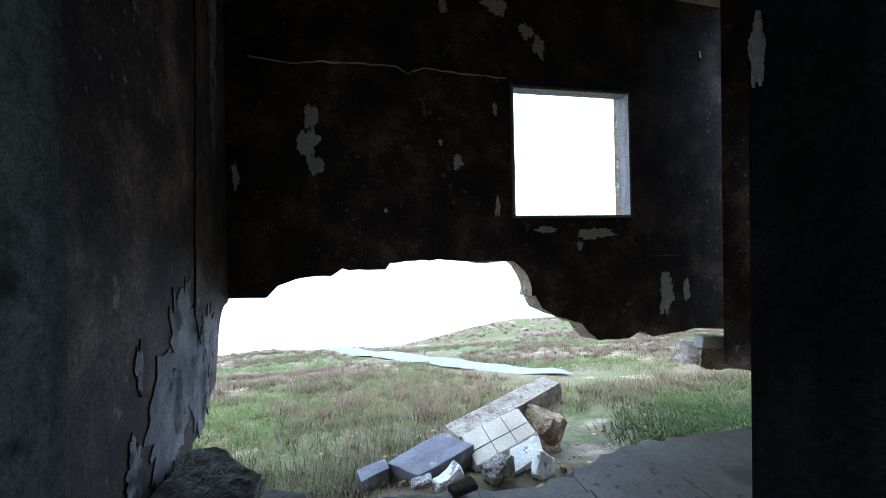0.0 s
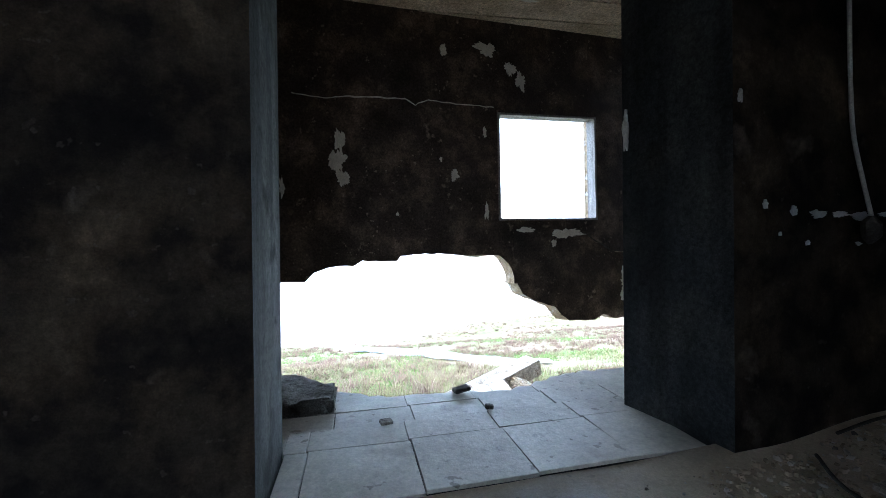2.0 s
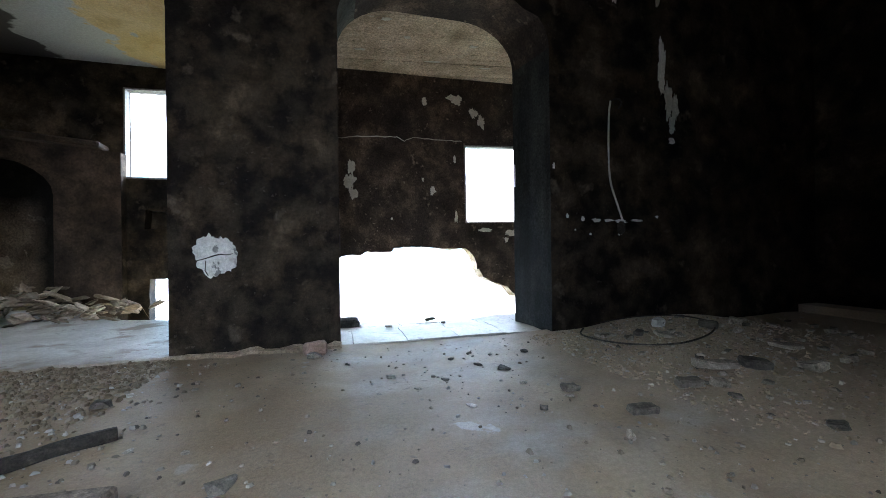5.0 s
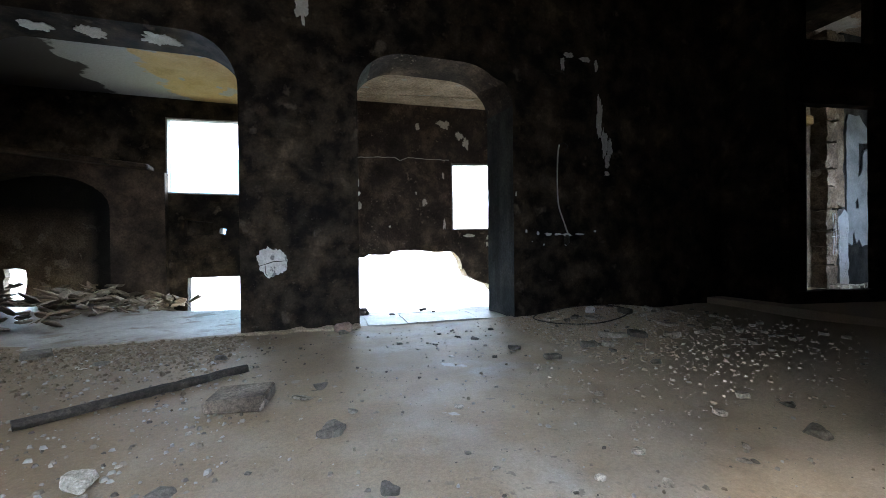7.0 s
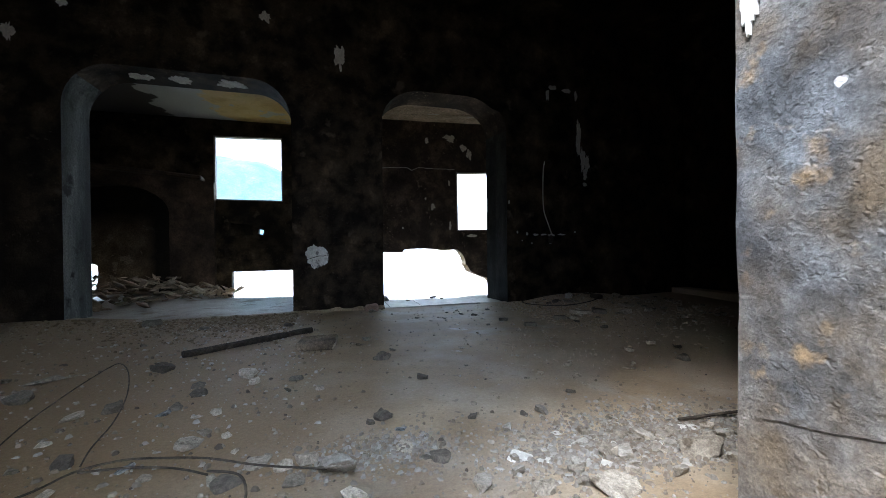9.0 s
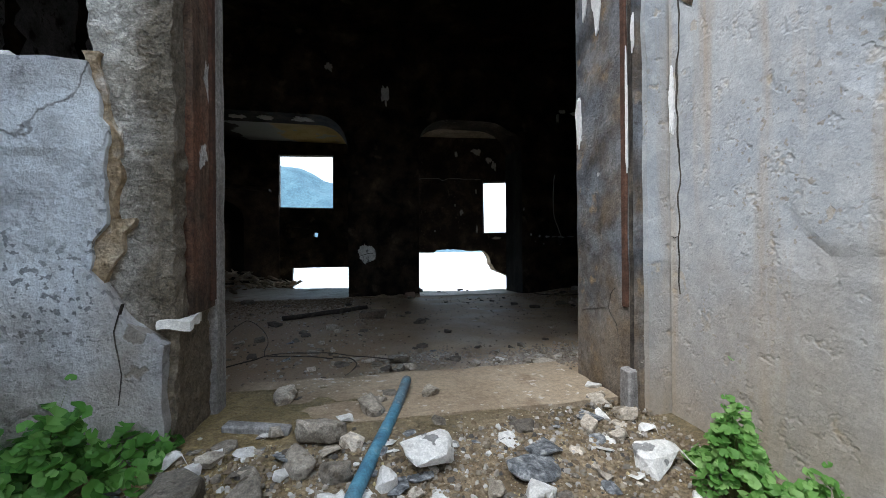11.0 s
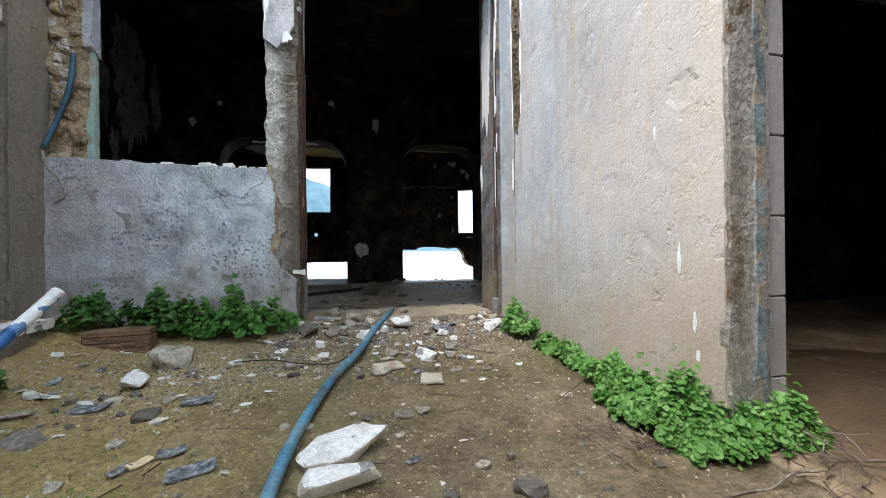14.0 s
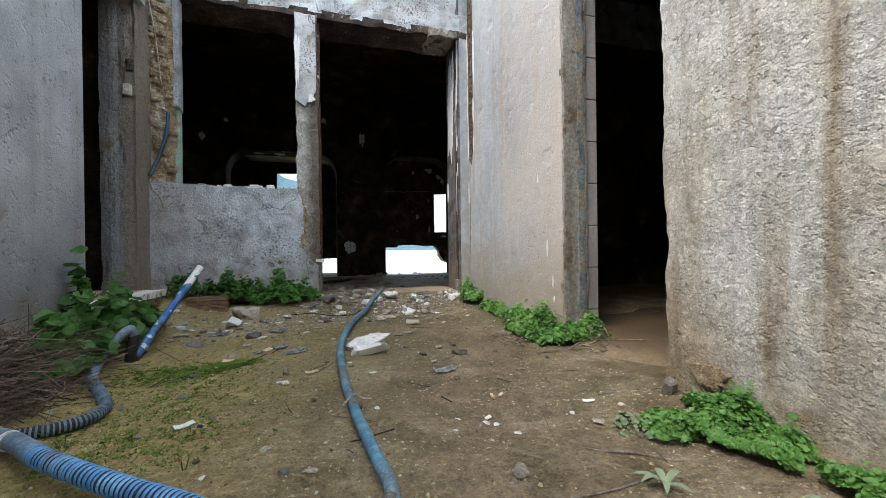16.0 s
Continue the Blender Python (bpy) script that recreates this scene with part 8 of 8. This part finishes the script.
def rosette(name, label, at, count, length, width, mat, seed):
    """A flat rosette of long, ribbed, pointed leaves."""
    r = random.Random(seed)
    top = empty(name, (at[0], at[1], courtyard_height(*at)))
    tagged(top, label, "weed", "weeds")
    for i in range(count):
        a = 6.283 * i / count + r.uniform(-0.3, 0.3)
        d, n = Vector((math.cos(a), math.sin(a), 0)), Vector((-math.sin(a), math.cos(a), 0))
        L, rise = length * r.uniform(0.75, 1.15), r.uniform(0.004, 0.022)
        bm = bmesh.new()
        rows = []
        for k in range(7):
            t = k / 6
            c = d * L * t + Vector((0, 0, 0.006 + rise * math.sin(math.pi * t * 0.85)))
            w = width * max(0.06, math.sin(math.pi * (0.12 + 0.86 * t)) ** 0.8) * 0.5
            rows.append([bm.verts.new(c + n * w + Vector((0, 0, 0.25 * w))), bm.verts.new(c), bm.verts.new(c - n * w + Vector((0, 0, 0.25 * w)))])
        for p, q in zip(rows, rows[1:]):
            bm.faces.new((p[0], p[1], q[1], q[0]))
            bm.faces.new((p[1], p[2], q[2], q[1]))
        part("leaf", bm, mat, top, "", True)


rosette("leaf_rosette", "pale grey-green flat leaf rosette on the soil", (-0.36, -6.75), 6, 0.062, 0.017, LEAF_PALE, 20)
rosette("leaf_rosette", "pale grey-green flat leaf rosette on the soil", (-0.15, -6.94), 7, 0.062, 0.018, LEAF_PALE, 22)


def twigs(name, label, count, spot, length, rad, mat, seed, category="twigs"):
    """Dry sticks, joined into one heap."""
    r = random.Random(seed)
    vs, fs = [], []
    for i in range(count):
        p = Vector(spot(r))
        a, e = r.uniform(0, 6.283), r.gauss(0, 0.3)
        d = Vector((math.cos(a), math.sin(a), e)).normalized()
        n = d.cross(Vector((0, 0, 1))).normalized()
        m = n.cross(d)
        L, w = r.uniform(*length), r.uniform(*rad)
        bend = n * r.uniform(-0.12, 0.12) * L
        b = len(vs)
        for t, k in ((-0.5, 1.0), (0.0, 0.85), (0.5, 0.4)):
            c = p + d * L * t + bend * (1 - 4 * t * t)
            for j in range(3):
                q = 2.094 * j
                vs.append(c + w * k * (math.cos(q) * n + math.sin(q) * m))
        for s in (0, 3):
            for j in range(3):
                fs.append((b + s + j, b + s + (j + 1) % 3, b + s + 3 + (j + 1) % 3, b + s + 3 + j))
    me = bpy.data.meshes.new(name)
    me.from_pydata(vs, [], fs)
    me.materials.append(mat)
    tagged(new(name, me), label, category, kind="stuff")


def heap(cx, cy, rx, ry, h):
    def spot(r):
        a, d = r.uniform(0, 6.283), math.sqrt(r.random())
        x, y = cx + rx * d * math.cos(a), cy + ry * d * math.sin(a)
        return (x, y, courtyard_height(x, y) + 0.01 + h * (1 - d * d) * r.random())
    return spot


twigs("twig_heap", "heap of dry brown twigs by the wall", 1900, heap(-2.14, -5.84, 0.22, 0.5, 0.17), (0.1, 0.45), (0.0008, 0.0027), TWIG, 1)
twigs("twig_litter", "thin dry twigs on the courtyard soil", 60, lambda r: (lambda x, y: (x, y, courtyard_height(x, y) + 0.006))(r.uniform(-1.9, 0.0), r.uniform(-7.0, -4.3)), (0.06, 0.3), (0.001, 0.003), TWIG, 2)
twigs("twig_litter", "dark dry weed stalks by the wall", 60, heap(-0.08, -5.42, 0.12, 0.12, 0.03), (0.03, 0.11), (0.001, 0.0025), TWIG, 3)
twigs("twig_litter", "dry stalks beside the doorway", 70, heap(0.3, -5.7, 0.08, 0.12, 0.12), (0.04, 0.11), (0.001, 0.0025), TWIG, 4)
def stick(a, b, w, bow):
    """A dry stick lying on the soil from a to b, a little bowed and knotty."""
    pts = []
    for k in range(6):
        t = k / 5
        x, y = a[0] + (b[0] - a[0]) * t - (b[1] - a[1]) * bow * math.sin(math.pi * t), a[1] + (b[1] - a[1]) * t + (b[0] - a[0]) * bow * math.sin(math.pi * t)
        pts.append((x, y, max(courtyard_height(x, y), 0.012 if x > 0.13 else -1) + 0.7 * w + 0.004 * noise.noise(Vector((x * 30, y * 30, 0)))))
    tagged(solid("stick", tube(pts, w, 7), STICK, smooth=True), "dry grey-brown stick lying on the soil", "stick", "sticks in the courtyard")


STICK = material("dry_grey_stick", [(0.3, (0.1, 0.075, 0.055)), (0.5, (0.2, 0.165, 0.13)), (0.75, (0.34, 0.3, 0.25))], 30, 0.9, 0.4, 90, 0.3)
for a, b, w, bow in (((-0.37, -6.58), (-0.22, -6.67), 0.0042, 0.03), ((-0.58, -6.72), (-0.33, -6.7), 0.003, -0.06), ((-0.15, -6.26), (0.03, -6.36), 0.0028, 0.08), ((-0.06, -5.69), (0.24, -5.7), 0.003, 0.05), ((0.36, -5.68), (0.55, -5.75), 0.0028, 0.04),
                     ((0.88, -5.67), (1.1, -5.77), 0.004, 0.02), ((0.95, -5.8), (1.08, -5.66), 0.003, 0.03), ((-0.3, -6.6), (-0.42, -6.52), 0.002, 0.1), ((-0.1, -6.2), (-0.28, -6.16), 0.002, 0.12)):
    stick(a, b, w, bow)

# thin grass and moss on the courtyard soil
GRASS = island_material("grass_blade", [(0.08, 0.15, 0.03), (0.12, 0.2, 0.04), (0.2, 0.22, 0.08), (0.3, 0.27, 0.15), (0.07, 0.17, 0.03)])
MOSS = island_material("moss", [(0.11, 0.19, 0.02), (0.14, 0.25, 0.03), (0.17, 0.27, 0.04), (0.13, 0.19, 0.03), (0.2, 0.25, 0.06)])


def blades(name, label, mat, tufts, per, height, spread, seed, category="grass", lean=0.5, width=0.004, kind="stuff"):
    """Tufts of narrow blades, joined into one object; tufts: (x, y, z, scale)."""
    r = random.Random(seed)
    vs, fs = [], []
    for x, y, z, s in tufts:
        for i in range(per):
            a = r.uniform(0, 6.283)
            d = Vector((math.cos(a), math.sin(a), 0))
            n = Vector((-d.y, d.x, 0)) * width * s * r.uniform(0.6, 1.3)
            base = Vector((x, y, z)) + d * spread * s * r.random()
            h = height * s * r.uniform(0.5, 1.1)
            mid = base + d * lean * h * 0.35 + Vector((0, 0, h * 0.62))
            tip = base + d * lean * h * r.uniform(0.7, 1.3) + Vector((0, 0, h))
            b = len(vs)
            vs += [base - n, base + n, mid + n * 0.7, mid - n * 0.7, tip]
            fs += [(b, b + 1, b + 2, b + 3), (b + 3, b + 2, b + 4)]
    me = bpy.data.meshes.new(name)
    me.from_pydata(vs, [], fs)
    me.materials.append(mat)
    tagged(new(name, me), label, category, kind=kind)


r = random.Random(31)
spots = []
for i in range(3000):
    cx, cy, sx, sy = r.choice([(-1.62, -5.43, 0.1, 0.035), (-1.47, -5.39, 0.05, 0.03), (-1.47, -5.39, 0.04, 0.03), (-1.7, -5.5, 0.12, 0.06), (-1.65, -5.7, 0.2, 0.22), (-1.6, -6.1, 0.16, 0.16)])
    x, y = r.gauss(cx, sx), r.gauss(cy, sy)
    spots.append((x, y, courtyard_height(x, y), r.uniform(0.5, 1.2)))
blades("moss", "green moss film on damp courtyard soil", MOSS, spots, 9, 0.005, 0.018, 1, "moss", 1.4, 0.0028)
spots = [(x, y, courtyard_height(x, y), r.uniform(0.6, 1.2)) for x, y in [(-1.4, -6.33), (-1.9, -6.2), (-1.43, -5.62), (-2.0, -5.9), (-1.95, -6.05), (-1.75, -6.1)]]
blades("grass_tuft", "thin green grass blades in the soil", GRASS, spots, 10, 0.06, 0.018, 2, lean=0.8, width=0.0016)

# the meadow: dry grass near the house, low heath and shrubs farther out
HEATH = island_material("brown_heath", [(0.0983, 0.0576, 0.0446), (0.1285, 0.0806, 0.0634), (0.1588, 0.108, 0.0828), (0.1058, 0.0756, 0.0504), (0.1361, 0.1008, 0.072)])
DRY = island_material("dry_grass", [(0.144, 0.1368, 0.0612), (0.2016, 0.18, 0.0936), (0.108, 0.1224, 0.036), (0.2448, 0.2232, 0.1368), (0.0864, 0.1152, 0.0288)])
GREEN = island_material("meadow_green", [(0.0578, 0.1054, 0.0204), (0.0694, 0.1224, 0.0238), (0.0491, 0.102, 0.017), (0.0925, 0.1292, 0.034), (0.0751, 0.102, 0.034)])


def meadow(count, y0, y1, power, keep, seed):
    r = random.Random(seed)
    res = []
    while len(res) < count:
        y = y0 + (y1 - y0) * r.random() ** power
        x = r.uniform(-0.55, 1.25) * (y + 1.5) + 0.4
        h = field_height(x, y)
        if h < -6.72 or min((Vector((x, y)) - along_stream(k / 20)).length for k in range(21)) < 1.0 or not keep(noise.noise(Vector((x * 0.22, y * 0.22, seed)))):
            continue
        res.append((x, y, h - 0.02, r.uniform(0.6, 1.3)))
    return res


blades("dry_meadow_grass", "tufts of dry and green meadow grass on the slope", DRY, meadow(2800, 2.7, 11, 1.3, lambda v: v > -0.2, 1), 26, 0.15, 0.16, 3, lean=0.8, width=0.0024)
blades("green_meadow_grass", "low green herbs covering the meadow", GREEN, meadow(3800, 2.8, 22, 1.3, lambda v: v > 0.06, 2), 26, 0.06, 0.3, 4, "meadow", 1.1, 0.009)
blades("heath_shrubs", "brown heath shrubs dotting the meadow", HEATH, meadow(4400, 4.6, 34, 0.95, lambda v: v > -0.14, 3), 44, 0.16, 0.2, 5, "shrubs", 0.7, 0.0045)
blades("grey_shrubs", "sparse grey leafless shrubs on the slope", TWIG, meadow(90, 4.0, 16, 1.1, lambda v: v > -0.1, 4), 36, 0.26, 0.12, 6, "shrubs", 0.5, 0.003)
